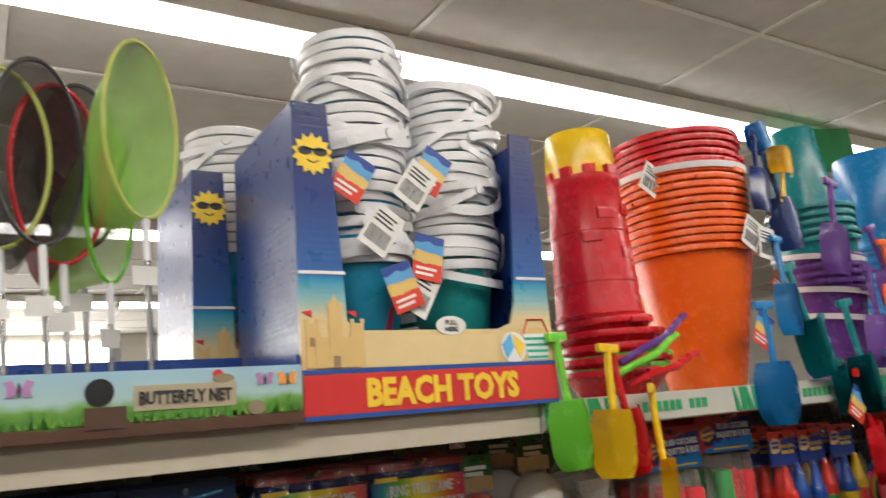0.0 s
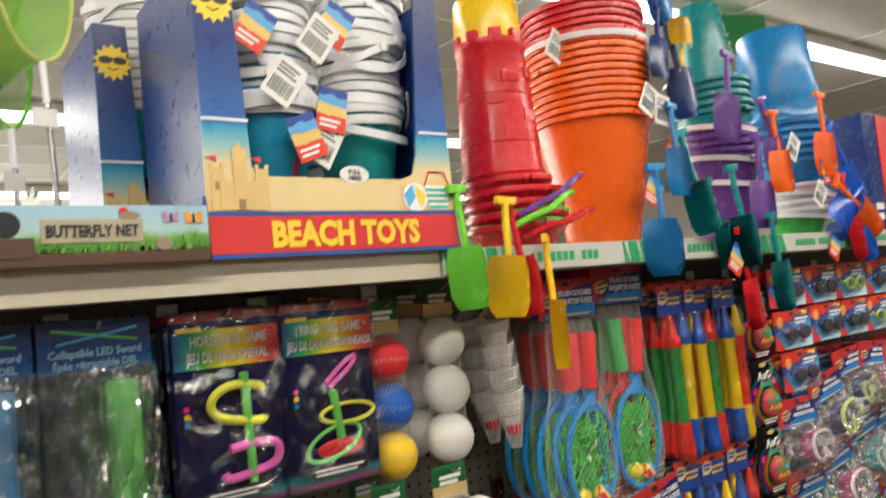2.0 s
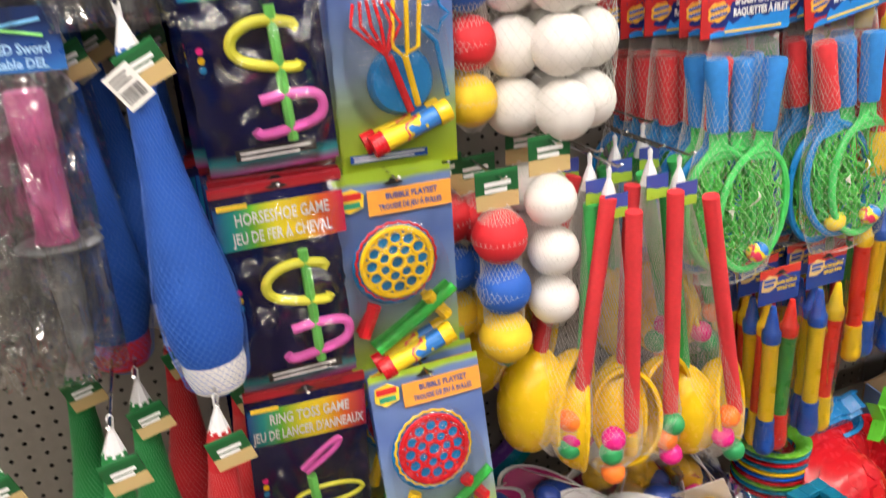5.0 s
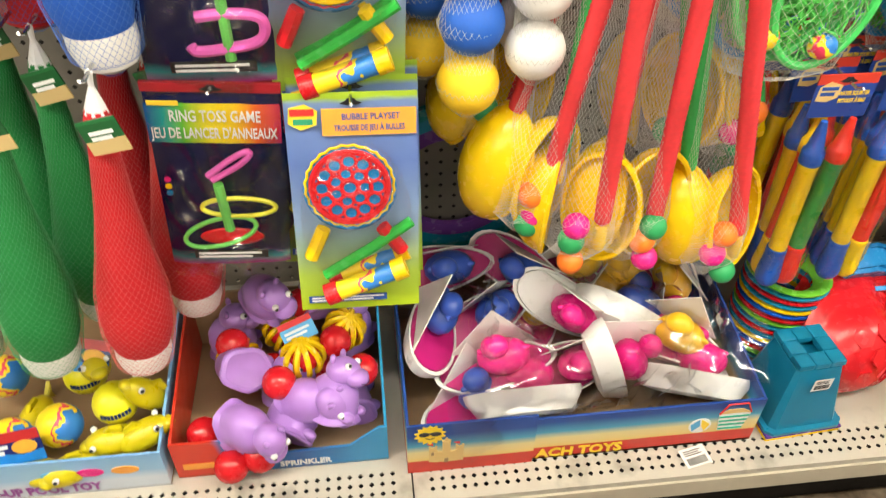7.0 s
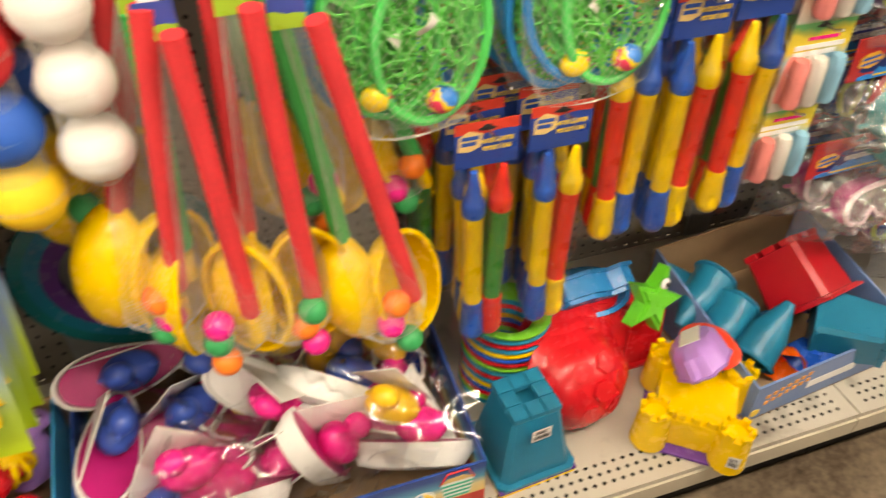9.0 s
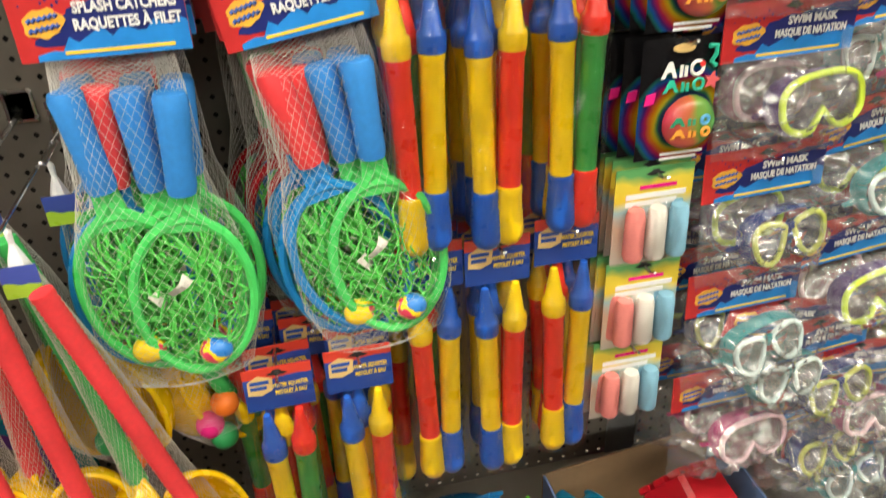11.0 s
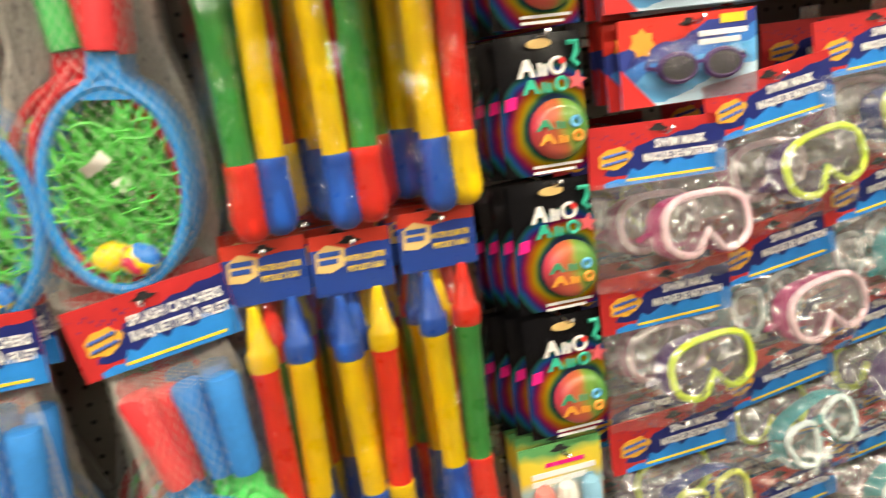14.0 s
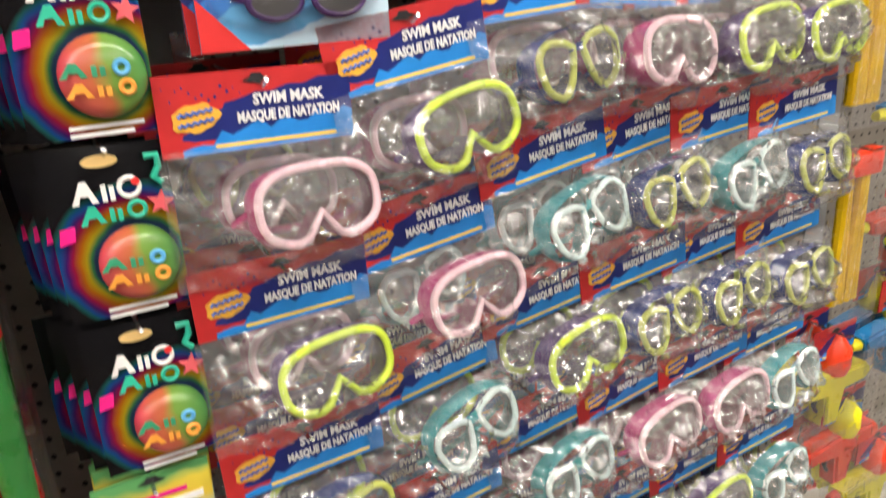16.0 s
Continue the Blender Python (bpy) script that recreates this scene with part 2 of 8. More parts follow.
def tube(pts, r, seg=6, bm=None, closed=False, taper=None):
    """A round bar along a polyline."""
    bm = bm or bmesh.new()
    pts = [Vector(p) for p in pts]
    n = len(pts)
    prev = None
    ringv = []
    for i, p in enumerate(pts):
        d = (pts[(i + 1) % n] - pts[i - 1]) if closed else (pts[min(i + 1, n - 1)] - pts[max(i - 1, 0)])
        d.normalize()
        u = (prev if prev is not None else Vector((0.13, 0.9, 0.31))).cross(d)
        if u.length < 1e-4:
            u = d.orthogonal()
        u.normalize()
        w = d.cross(u)
        prev = w
        rr = r * (taper[i] if taper else 1)
        ringv.append([bm.verts.new(p + rr * (math.cos(2 * math.pi * k / seg) * u + math.sin(2 * math.pi * k / seg) * w)) for k in range(seg)])
    for i in range(n if closed else n - 1):
        a, b = ringv[i], ringv[(i + 1) % n]
        for k in range(seg):
            bm.faces.new((a[k], a[(k + 1) % seg], b[(k + 1) % seg], b[k]))
    if not closed:
        bm.faces.new(ringv[0][::-1])
        bm.faces.new(ringv[-1])
    return bm


def slab(pts, y0, y1, bm=None, bev=0.0, m=None):
    """An outline in the x-z plane, given thickness in y."""
    bm = bm or bmesh.new()
    front = [bm.verts.new((x, y0, z)) for x, z in pts]
    back = [bm.verts.new((x, y1, z)) for x, z in pts]
    bm.faces.new(front)
    bm.faces.new(back[::-1])
    n = len(pts)
    for i in range(n):
        bm.faces.new((front[i - 1], back[i - 1], back[i], front[i]))
    bmesh.ops.recalc_face_normals(bm, faces=bm.faces)
    if bev:
        bmesh.ops.bevel(bm, geom=[e for e in bm.edges if all(v in front for v in e.verts)], offset=bev, segments=2, affect="EDGES")
    if m is not None:
        bmesh.ops.transform(bm, matrix=m, verts=bm.verts)
    return bm


def ball(r, seg=20, bm=None, c=(0, 0, 0), sq=(1, 1, 1)):
    bm = bm or bmesh.new()
    v = bmesh.ops.create_uvsphere(bm, u_segments=seg, v_segments=max(8, seg // 2 + 2), radius=r)["verts"]
    bmesh.ops.scale(bm, vec=sq, verts=v)
    bmesh.ops.translate(bm, vec=c, verts=v)
    return bm


def sheet(w, h, nx, nz, fn):
    """A grid in x-z (top at z=0), with y from fn(u, v)."""
    bm = bmesh.new()
    g = [[bm.verts.new((w * (i / nx - 0.5), fn(i / nx, j / nz), -h * j / nz)) for i in range(nx + 1)] for j in range(nz + 1)]
    for j in range(nz):
        for i in range(nx):
            bm.faces.new((g[j][i], g[j + 1][i], g[j + 1][i + 1], g[j][i + 1]))
    return bm


TEXTS = {}


def txt(s, size, mat, parent, x, y, z, wide=1.0, fat=0.0, roll=0.0, align="CENTER", name="lettering"):
    """Lettering that faces the aisle."""
    key = (s, round(size, 5), mat.name, fat, align)
    if key not in TEXTS:
        cu = bpy.data.curves.new("lettering", "FONT")
        cu.body, cu.size, cu.align_x, cu.offset, cu.extrude = s, size, align, fat, 0.0003
        cu.resolution_u = 2
        tmp = bpy.data.objects.new("lettering", cu)
        me = bpy.data.meshes.new_from_object(tmp)
        me.materials.clear()
        me.materials.append(mat)
        bpy.data.objects.remove(tmp)
        TEXTS[key] = me
    return share(name, TEXTS[key], parent, pose(x, y, z, 90, 0, 0) @ pose(0, 0, 0, 0, 0, roll) @ Matrix.Diagonal((wide, 1, 1, 1)))


def bars(parent, mat, x0, x1, z, h, y, n=1, gap=0.004, name="print_bar"):
    bm = bmesh.new()
    for k in range(n):
        box(bm, x0, x1 - (0.15 * (x1 - x0) if k % 2 else 0), y - 0.0004, y + 0.0003, z - k * (h + gap) - h / 2, z - k * (h + gap) + h / 2)
    return part(name, bm, mat, parent)


def star_pts(r1, r2, n, rot=0.0, cx=0.0, cz=0.0):
    return [(cx + (r1 if k % 2 == 0 else r2) * math.sin(math.pi * k / n + rot), cz + (r1 if k % 2 == 0 else r2) * math.cos(math.pi * k / n + rot)) for k in range(2 * n)]


def oval(a, b, n=28, cx=0.0, cz=0.0):
    return [(cx + a * math.cos(2 * math.pi * k / n), cz + b * math.sin(2 * math.pi * k / n)) for k in range(n)]


def barcode(parent, x, z, w, h, y, roll=0.0, name="barcode"):
    """A white price sticker with black bars."""
    rnd = random.Random(int(x * 1000 + z * 777))
    m = pose(x, y, z, 0, roll, 0)
    part("sticker", B(-w / 2, w / 2, -0.0006, 0, -h / 2, h / 2), paper, parent, m=m)
    bm = bmesh.new()
    xx = -w * 0.38
    while xx < w * 0.38:
        ww = rnd.uniform(0.012, 0.04) * w
        box(bm, xx, xx + ww, -0.0011, -0.0005, -h * 0.36, h * 0.0)
        xx += ww + rnd.uniform(0.015, 0.04) * w
    for k in range(3):
        box(bm, -w * 0.38, w * (0.3 - 0.1 * (k % 2)), -0.0011, -0.0005, h * (0.12 + 0.1 * k), h * (0.16 + 0.1 * k))
    tagged(part(name, bm, ink, parent, m=m), kind="stuff")


def netbag(parent, prof, strands=14, r=0.0006, squash=0.7, turns=0.8, name="net_bag", mat=None):
    """A knotted net: crossing strands on a turned profile of (radius, z, x offset)."""
    bm = bmesh.new()
    n = len(prof)
    for sgn in (1, -1):
        for s in range(strands):
            pts = []
            for i, (rad, z, ox) in enumerate(prof):
                a = 2 * math.pi * (s / strands) + sgn * turns * math.pi * i / n
                pts.append((ox + rad * math.cos(a), squash * rad * math.sin(a), z))
            tube(pts, r, 3, bm)
    return tagged(part(name, bm, mat or netting, parent), kind="stuff")


def resample(prof, k):
    out = []
    for (a, b) in zip(prof, prof[1:]):
        for i in range(k):
            f = i / k
            out.append(tuple(p + (q - p) * f for p, q in zip(a, b)))
    return out + [prof[-1]]


# ---- setting ----
DECK, FRONT, PEG, SHELF = 0.19, 0.575, 1.08, 1.703
JOINTS = [-1.83, -0.608, 0.612, 1.832, 3.052, 4.272]


def structure(name, bm, mat, label):
    return tagged(part(name, bm, mat), label, name.split("_")[0], kind="structure")


def floor_mat():
    m, nt, ln, bs = nodes_of("mottled_floor")
    a, b = add_noise(nt, ln, 9.0, 6.0), add_noise(nt, ln, 70.0, 4.0)
    r = nt.new("ShaderNodeValToRGB")
    r.color_ramp.elements[0].color, r.color_ramp.elements[1].color = (0.05, 0.032, 0.02, 1), (0.26, 0.20, 0.14, 1)
    r.color_ramp.elements[0].position, r.color_ramp.elements[1].position = 0.35, 0.68
    ln.new(maths(nt, ln, "ADD", maths(nt, ln, "MULTIPLY", a.outputs[0], 0.65), maths(nt, ln, "MULTIPLY", b.outputs[0], 0.35)), r.inputs[0])
    ln.new(r.outputs[0], bs.inputs["Base Color"])
    bs.inputs["Roughness"].default_value = 0.35
    bump(nt, ln, bs, b.outputs[0], 0.1)
    return m


structure("floor", B(-6, 10, -5, 10, -0.1, 0), floor_mat(), "brown mottled stone-look vinyl shop floor")
structure("wall_back", B(-6, 10, 10, 10.2, 0, 3.2), wallpaint, "plain cream shop wall beyond the shelves")
structure("wall_front", B(-6, 10, -5.2, -5, 0, 3.2), wallpaint, "plain cream shop wall behind the aisle")
# unseen wall, added to cut bounced light and darken reflections in glossy goods
structure("wall_aisle", B(-6, 10, -1.75, -1.6, 0, 1.85), plastic("dark_blocker_panel", (0.10, 0.085, 0.075), 0.7, 0.3, 0.2), "plain dark partition added out of view to cut bounced light")
structure("wall_left", B(-6.2, -6, -5, 10, 0, 3.2), wallpaint, "plain cream shop side wall")
t = thing("shop_window", "wide bright shop-front window in the far wall", "window", None, "", "structure")
part("daylight_pane", B(-5.6, 1.6, 9.98, 9.99, 0.5, 2.93), emit("daylight", (1.0, 0.97, 0.88), 18.0), t)
for xx in (-5.6, -3.8, -2.0, -0.2, 1.6):
    part("mullion", B(xx - 0.04, xx + 0.04, 9.93, 9.99, 0.5, 2.93), grey, t)
structure("wall_right", B(10, 10.2, -5, 10, 0, 3.2), wallpaint, "plain cream shop side wall")

tile_mat = plastic("ceiling_tile", (0.62, 0.60, 0.56), 0.85, 0.12, 0.9, 180)
bm = B(-6, 10, -5, 10, 3.02, 3.1)
for i in range(14):
    for j in range(24):
        x, y = -6.0 + 1.22 * i, -4.7 + 0.61 * j
        if y < 9.3:
            box(bm, x + 0.014, x + 1.206, y + 0.014, y + 0.596, 3.006, 3.03)
structure("ceiling", bm, tile_mat, "grey-white speckled ceiling tiles in a grid")
bm = bmesh.new()
for i in range(14):
    box(bm, -6 + 1.22 * i - 0.011, -6 + 1.22 * i + 0.011, -5, 10, 3.0, 3.018)
for j in range(24):
    box(bm, -6, 10, -4.7 + 0.61 * j - 0.011, -4.7 + 0.61 * j + 0.011, 3.002, 3.018)
structure("ceiling_grid", bm, enamel_w, "white metal ceiling grid")

for yy in (-0.40, 2.0, 4.6, 7.2, -3.1):
    for k in range(4):
        x0 = -3.85 + 2.5 * k
        t = thing("ceiling_light", "white strip fitting with two bright fluorescent tubes", "light", pose(x0 + 1.25, yy, 2.94), "strip lights")
        part("housing", B(-1.24, 1.24, -0.07, 0.07, 0.0, 0.062, 0.004), enamel_w, t)
        for s in (-0.035, 0.035):
            part("tube", tube([(-1.2, s, -0.02), (1.2, s, -0.02)], 0.020, 10), tube_mat, t, "glowing white tube")
        for s in (-1.215, 1.215):
            part("lamp_holder", B(s - 0.012, s + 0.012, -0.055, 0.055, -0.04, 0.001, 0.003), grey, t)


def perforated(x0, x1, y0, rows, pitch, hole):
    """A strip of plate with real holes."""
    v, f = [], []
    n = int((x1 - x0) / pitch)
    px = (x1 - x0) / n
    for j in range(rows):
        for i in range(n):
            cx, cy = x0 + px * (i + 0.5), y0 + pitch * (j + 0.5)
            b = len(v)
            q = [(cx - px / 2, cy - pitch / 2), (cx, cy - pitch / 2), (cx + px / 2, cy - pitch / 2), (cx + px / 2, cy), (cx + px / 2, cy + pitch / 2), (cx, cy + pitch / 2), (cx - px / 2, cy + pitch / 2), (cx - px / 2, cy)]
            d = [(cx - hole * .55, cy - hole * .55), (cx, cy - hole), (cx + hole * .55, cy - hole * .55), (cx + hole, cy), (cx + hole * .55, cy + hole * .55), (cx, cy + hole), (cx - hole * .55, cy + hole * .55), (cx - hole, cy)]
            v += q + d
            f += [(b + k, b + (k + 1) % 8, b + 8 + (k + 1) % 8, b + 8 + k) for k in range(8)]
    seen, keep, to = {}, [], []
    for x, y in v:
        key = (round(x, 5), round(y, 5))
        if key not in seen:
            seen[key] = len(keep)
            keep.append((x, y))
        to.append(seen[key])
    return keep, [tuple(to[i] for i in q) for q in f]


def worn_enamel():
    m, nt, ln, bs = nodes_of("worn_cream_enamel")
    a, b = add_noise(nt, ln, 14.0, 6.0), add_noise(nt, ln, 5.0, 3.0)
    r = nt.new("ShaderNodeValToRGB")
    r.color_ramp.elements[0].color, r.color_ramp.elements[1].color = (0.14, 0.12, 0.10, 1), (0.50, 0.465, 0.40, 1)
    r.color_ramp.elements[0].position, r.color_ramp.elements[1].position = 0.30, 0.46
    ln.new(maths(nt, ln, "ADD", maths(nt, ln, "MULTIPLY", a.outputs[0], 0.6), maths(nt, ln, "MULTIPLY", b.outputs[0], 0.4)), r.inputs[0])
    ln.new(r.outputs[0], bs.inputs["Base Color"])
    bs.inputs["Roughness"].default_value = 0.4
    return m


deck_mat = worn_enamel()
for a, b in zip(JOINTS, JOINTS[1:]):
    t = thing("gondola_base", "cream enamelled base shelf with three rows of small holes", "shelf", None, "gondola bases")
    g = 0.0015
    v, f = perforated(a + g + 0.02, b - g - 0.02, FRONT + 0.012, 3, 0.0165, 0.0042)
    me = bpy.data.meshes.new("perforated_strip")
    me.from_pydata([(x, y, DECK) for x, y in v], [], f)
    me.materials.append(deck_mat)
    share("perforated_strip", me, t, Matrix())
    bm = B(a + g, b - g, FRONT + 0.012 + 0.0495, PEG, DECK - 0.012, DECK)
    box(bm, a + g, b - g, FRONT, FRONT + 0.012, DECK - 0.012, DECK)
    box(bm, a + g, a + g + 0.02, FRONT + 0.012, FRONT + 0.0615, DECK - 0.012, DECK)
    box(bm, b - g - 0.02, b - g, FRONT + 0.012, FRONT + 0.0615, DECK - 0.012, DECK)
    part("deck_plate", bm, deck_mat, t)
    part("fascia", slab([(a + g, DECK - 0.0125), (b - g, DECK - 0.0125), (b - g, DECK - 0.05), (a + g, DECK - 0.05)], FRONT - 0.004, FRONT + 0.004), enamel, t)
    # underside and kick plate in near-black, which paints in the shade below the deck
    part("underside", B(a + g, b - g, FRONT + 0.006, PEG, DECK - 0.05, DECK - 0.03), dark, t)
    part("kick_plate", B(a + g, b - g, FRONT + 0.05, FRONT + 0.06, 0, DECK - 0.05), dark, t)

peg_mat = plastic("pegboard_paint", (0.21, 0.19, 0.163), 0.6, 0.15, 0.1)
for a, b in zip(JOINTS, JOINTS[1:]):
    t = thing("pegboard", "taupe painted pegboard back panel with rows of round holes", "panel", None, "pegboards", "structure")
    v, f = perforated(a + 0.03, b - 0.03, DECK, 59, 0.0254, 0.0042)
    me = bpy.data.meshes.new("holed_panel")
    me.from_pydata([(x, PEG, z) for x, z in v], [], [q[::-1] for q in f])
    me.materials.append(peg_mat)
    share("holed_panel", me, t, Matrix())
    # near-black sheet gives the pegboard holes their shade by colour
    part("hole_shade_sheet", B(a, b, PEG + 0.012, PEG + 0.02, DECK, SHELF - 0.03), dark, t)
    part("upright", B(b - 0.03, b + 0.03, PEG - 0.004, PEG + 0.02, 0.0, SHELF - 0.035), grey, t)

# top shelf in sections
SECT = [(-1.9, -0.468), (-0.465, 0.757), (0.760, 1.98), (1.983, 3.2), (3.203, 4.4)]
lip_g = plastic("green_price_strip", (0.02, 0.34, 0.13), 0.35)
for k, (a, b) in enumerate(SECT):
    t = thing("top_shelf", "cream enamelled metal top shelf with a sloping front lip", "shelf", None, "top shelves")
    part("shelf_plate", B(a, b, 0.735, 1.36, SHELF - 0.03, SHELF, 0.002), enamel, t)
    part("lip", B(a, b, 0.728, 0.7345, SHELF - 0.041, SHELF + 0.004, 0.0015), enamel, t)
    if k >= 2:
        part("price_strip", B(a, b, 0.723, 0.7275, SHELF - 0.038, SHELF + 0.003), plastic("price_strip_white", (0.52, 0.52, 0.47), 0.45, 0.08), t, "white and green price strip")
        for c in range(3):
            x0 = a + 0.005 + c * 0.42
            bm = bmesh.new()
            for i in range(9):
                slab([(x0 + i * 0.017, SHELF - 0.037), (x0 + 0.013 + i * 0.017, SHELF - 0.037), (x0 + 0.004 + i * 0.017 + (0.012 if i % 2 else -0.004), SHELF + 0.002), (x0 + i * 0.017 - 0.004, SHELF + 0.002)], 0.7215, 0.7228, bm)
            tagged(part("green_pattern", bm, lip_g, t), kind="stuff")
            bm = bmesh.new()
            for i in range(10):
                if i != 6:
                    box(bm, x0 + 0.195 + i * 0.0155, x0 + 0.206 + i * 0.0155, 0.7218, 0.7228, SHELF - 0.026, SHELF - 0.010)
            tagged(part("green_mark", bm, lip_g, t), kind="stuff")


# ---- hooks ----
def hook(x, y, z):
    """A wire peg hook from the panel out to y, at height z."""
    t = thing("peg_hook", "thin bright steel wire peg hook", "hook", None, "peg hooks")
    part("wire", tube([(x, PEG - 0.002, z + 0.002), (x, y - 0.02, z), (x, y - 0.032, z + 0.006)], 0.0022, 6), steel, t)
    part("back_plate", B(x - 0.018, x + 0.018, PEG - 0.006, PEG - 0.001, z - 0.012, z + 0.03, 0.002), steel, t)


def hang(make, x, y, z, n=3, step=0.022, roll=0.0, lean=0.0, jit=0.004, group="", h=True, seed=0):
    """A product on a hook, with copies behind it."""
    rnd = random.Random(int(x * 991 + z * 373) + seed)
    first = make
    first.matrix_basis = pose(x, y, z, lean, roll, 0)
    for k in range(1, n):
        copy_thing(first, pose(x + rnd.uniform(-jit, jit) * 2, y + step * k, z + rnd.uniform(-jit, jit) * 1.5, lean, roll * 0.6 + rnd.uniform(-2, 2), rnd.uniform(-2, 2)))
    if h:
        hook(x, y, z - 0.004)
    return first


def again(ob, x, y, z, n=3, step=0.022, roll=0.0, lean=0.0, seed=0):
    """More hooks of the same product."""
    return hang(copy_thing(ob, Matrix()), x, y, z, n, step, roll, lean, seed=seed)


def slot(parent, z, y):
    part("hang_slot", slab([(-0.013, z), (-0.006, z + 0.003), (-0.004, z + 0.006), (0.004, z + 0.006), (0.006, z + 0.003), (0.013, z), (0.006, z - 0.002), (-0.006, z - 0.002)], y - 0.0008, y), black, parent)


def crease(amp, seed, cx=9.0, cz=7.0):
    def fn(u, v):
        p = Vector((u * cx, v * cz, seed))
        ridge = 1 - abs(noise.noise(p * 1.3))
        edge = min(1.0, 6 * min(u, 1 - u, v + 0.05, 1 - v + 0.03))
        return -amp * (ridge ** 3 + 0.5 * noise.noise(p * 2.7)) * (0.3 + 0.7 * edge)
    return fn


# ---- header cards ----
header_red = plastic("header_red_print", (0.52, 0.028, 0.03), 0.34, 0.25)
header_navy = plastic("header_navy_print", (0.012, 0.022, 0.16), 0.34, 0.25)
header_sky = plastic("header_sky_print", (0.015, 0.23, 0.66), 0.34, 0.25)
badge_gold = plastic("badge_gold_print", (0.80, 0.42, 0.05), 0.4, 0.2)


def wave_header(t, w, h, lines, badge=True):
    """Red header card with a navy field, a sky-blue wave, a gold badge and white lettering."""
    hd = part("header_card", B(-w / 2, w / 2, -0.001, 0.001, -h, 0.008, 0.0), header_red, t, "red and blue printed header card")
    slot(hd, -0.001, -0.0017)
    e = 0.0004
    field = [(w / 2 - e, -h * 0.02), (w / 2 - e, -h * 0.80), (-w * 0.34, -h * 0.80)]
    field += [(-w * (0.40 - 0.036 * k + 0.024 * (k % 2)), -h * (0.76 - 0.066 * k)) for k in range(8)]
    field += [(w * (-0.10 + 0.085 * k), -h * (0.26 - 0.034 * k - 0.045 * (k % 2))) for k in range(7)]
    part("navy_field", slab(field, -0.0014, -0.0009), header_navy, hd)
    crest = [(w / 2 - e, -h + e), (-w * 0.40, -h + e)]
    for k in range(19):
        x = -0.40 + 0.9 * k / 18
        crest.append((min(w * x, w / 2 - e), -h * (0.94 - 0.30 * min(1.0, k / 7) - 0.055 * math.sin(k * 1.9) - 0.035 * math.sin(k * 3.3 + 1) - 0.06 * (k > 13))))
    part("wave_print", slab(crest, -0.0019, -0.0009), header_sky, hd)
    bm = bmesh.new()
    for k in range(13):
        r = h * (0.012 + 0.012 * ((k * 7) % 5) / 4)
        slab(oval(r, r * 1.2, 7, -w * (0.46 - 0.40 * ((k * 5) % 13) / 13), -h * (0.04 + 0.22 * ((k * 8) % 11) / 11)), -0.0013, -0.0009, bm)
    tagged(part("spray_print", bm, header_navy, hd), kind="stuff")
    if badge:
        cx, cz, bw, bh = -w * 0.32, -h * 0.47, w * 0.118, h * 0.20
        out = [(cx + bw * math.cos(q) * (1 + 0.10 * math.cos(5 * q)), cz + bh * math.sin(q) * (1 + 0.10 * math.sin(7 * q)) + 0.15 * bh * math.cos(q)) for q in [2 * math.pi * k / 26 for k in range(26)]]
        part("badge", slab(out, -0.0023, -0.0012), badge_gold, hd)
        for row, (mt, z1) in enumerate(((ink_b, cz + bh * 0.34), (ink_b, cz - bh * 0.36))):
            part("badge_stroke", tube([(cx + bw * (-0.72 + 0.132 * k), -0.0023, z1 + bh * (0.03 * k + 0.16 * (k % 2) - 0.24)) for k in range(12)], h * 0.032, 4), mt, hd)
    for i, s in enumerate(lines):
        txt(s, h * (0.215 if len(s) < 18 else 0.205), ink_w, hd, w * 0.155, -0.0024, -h * (0.36 + 0.235 * i), (0.92 if len(s) < 12 else 0.76) * (0.92 if len(s) > 16 and w > 0.16 else 1.0), 0.0005)
    bars(hd, ink_y, -w * 0.24, w * 0.40, -h * 0.90, h * 0.045, -0.0022)
    return hd


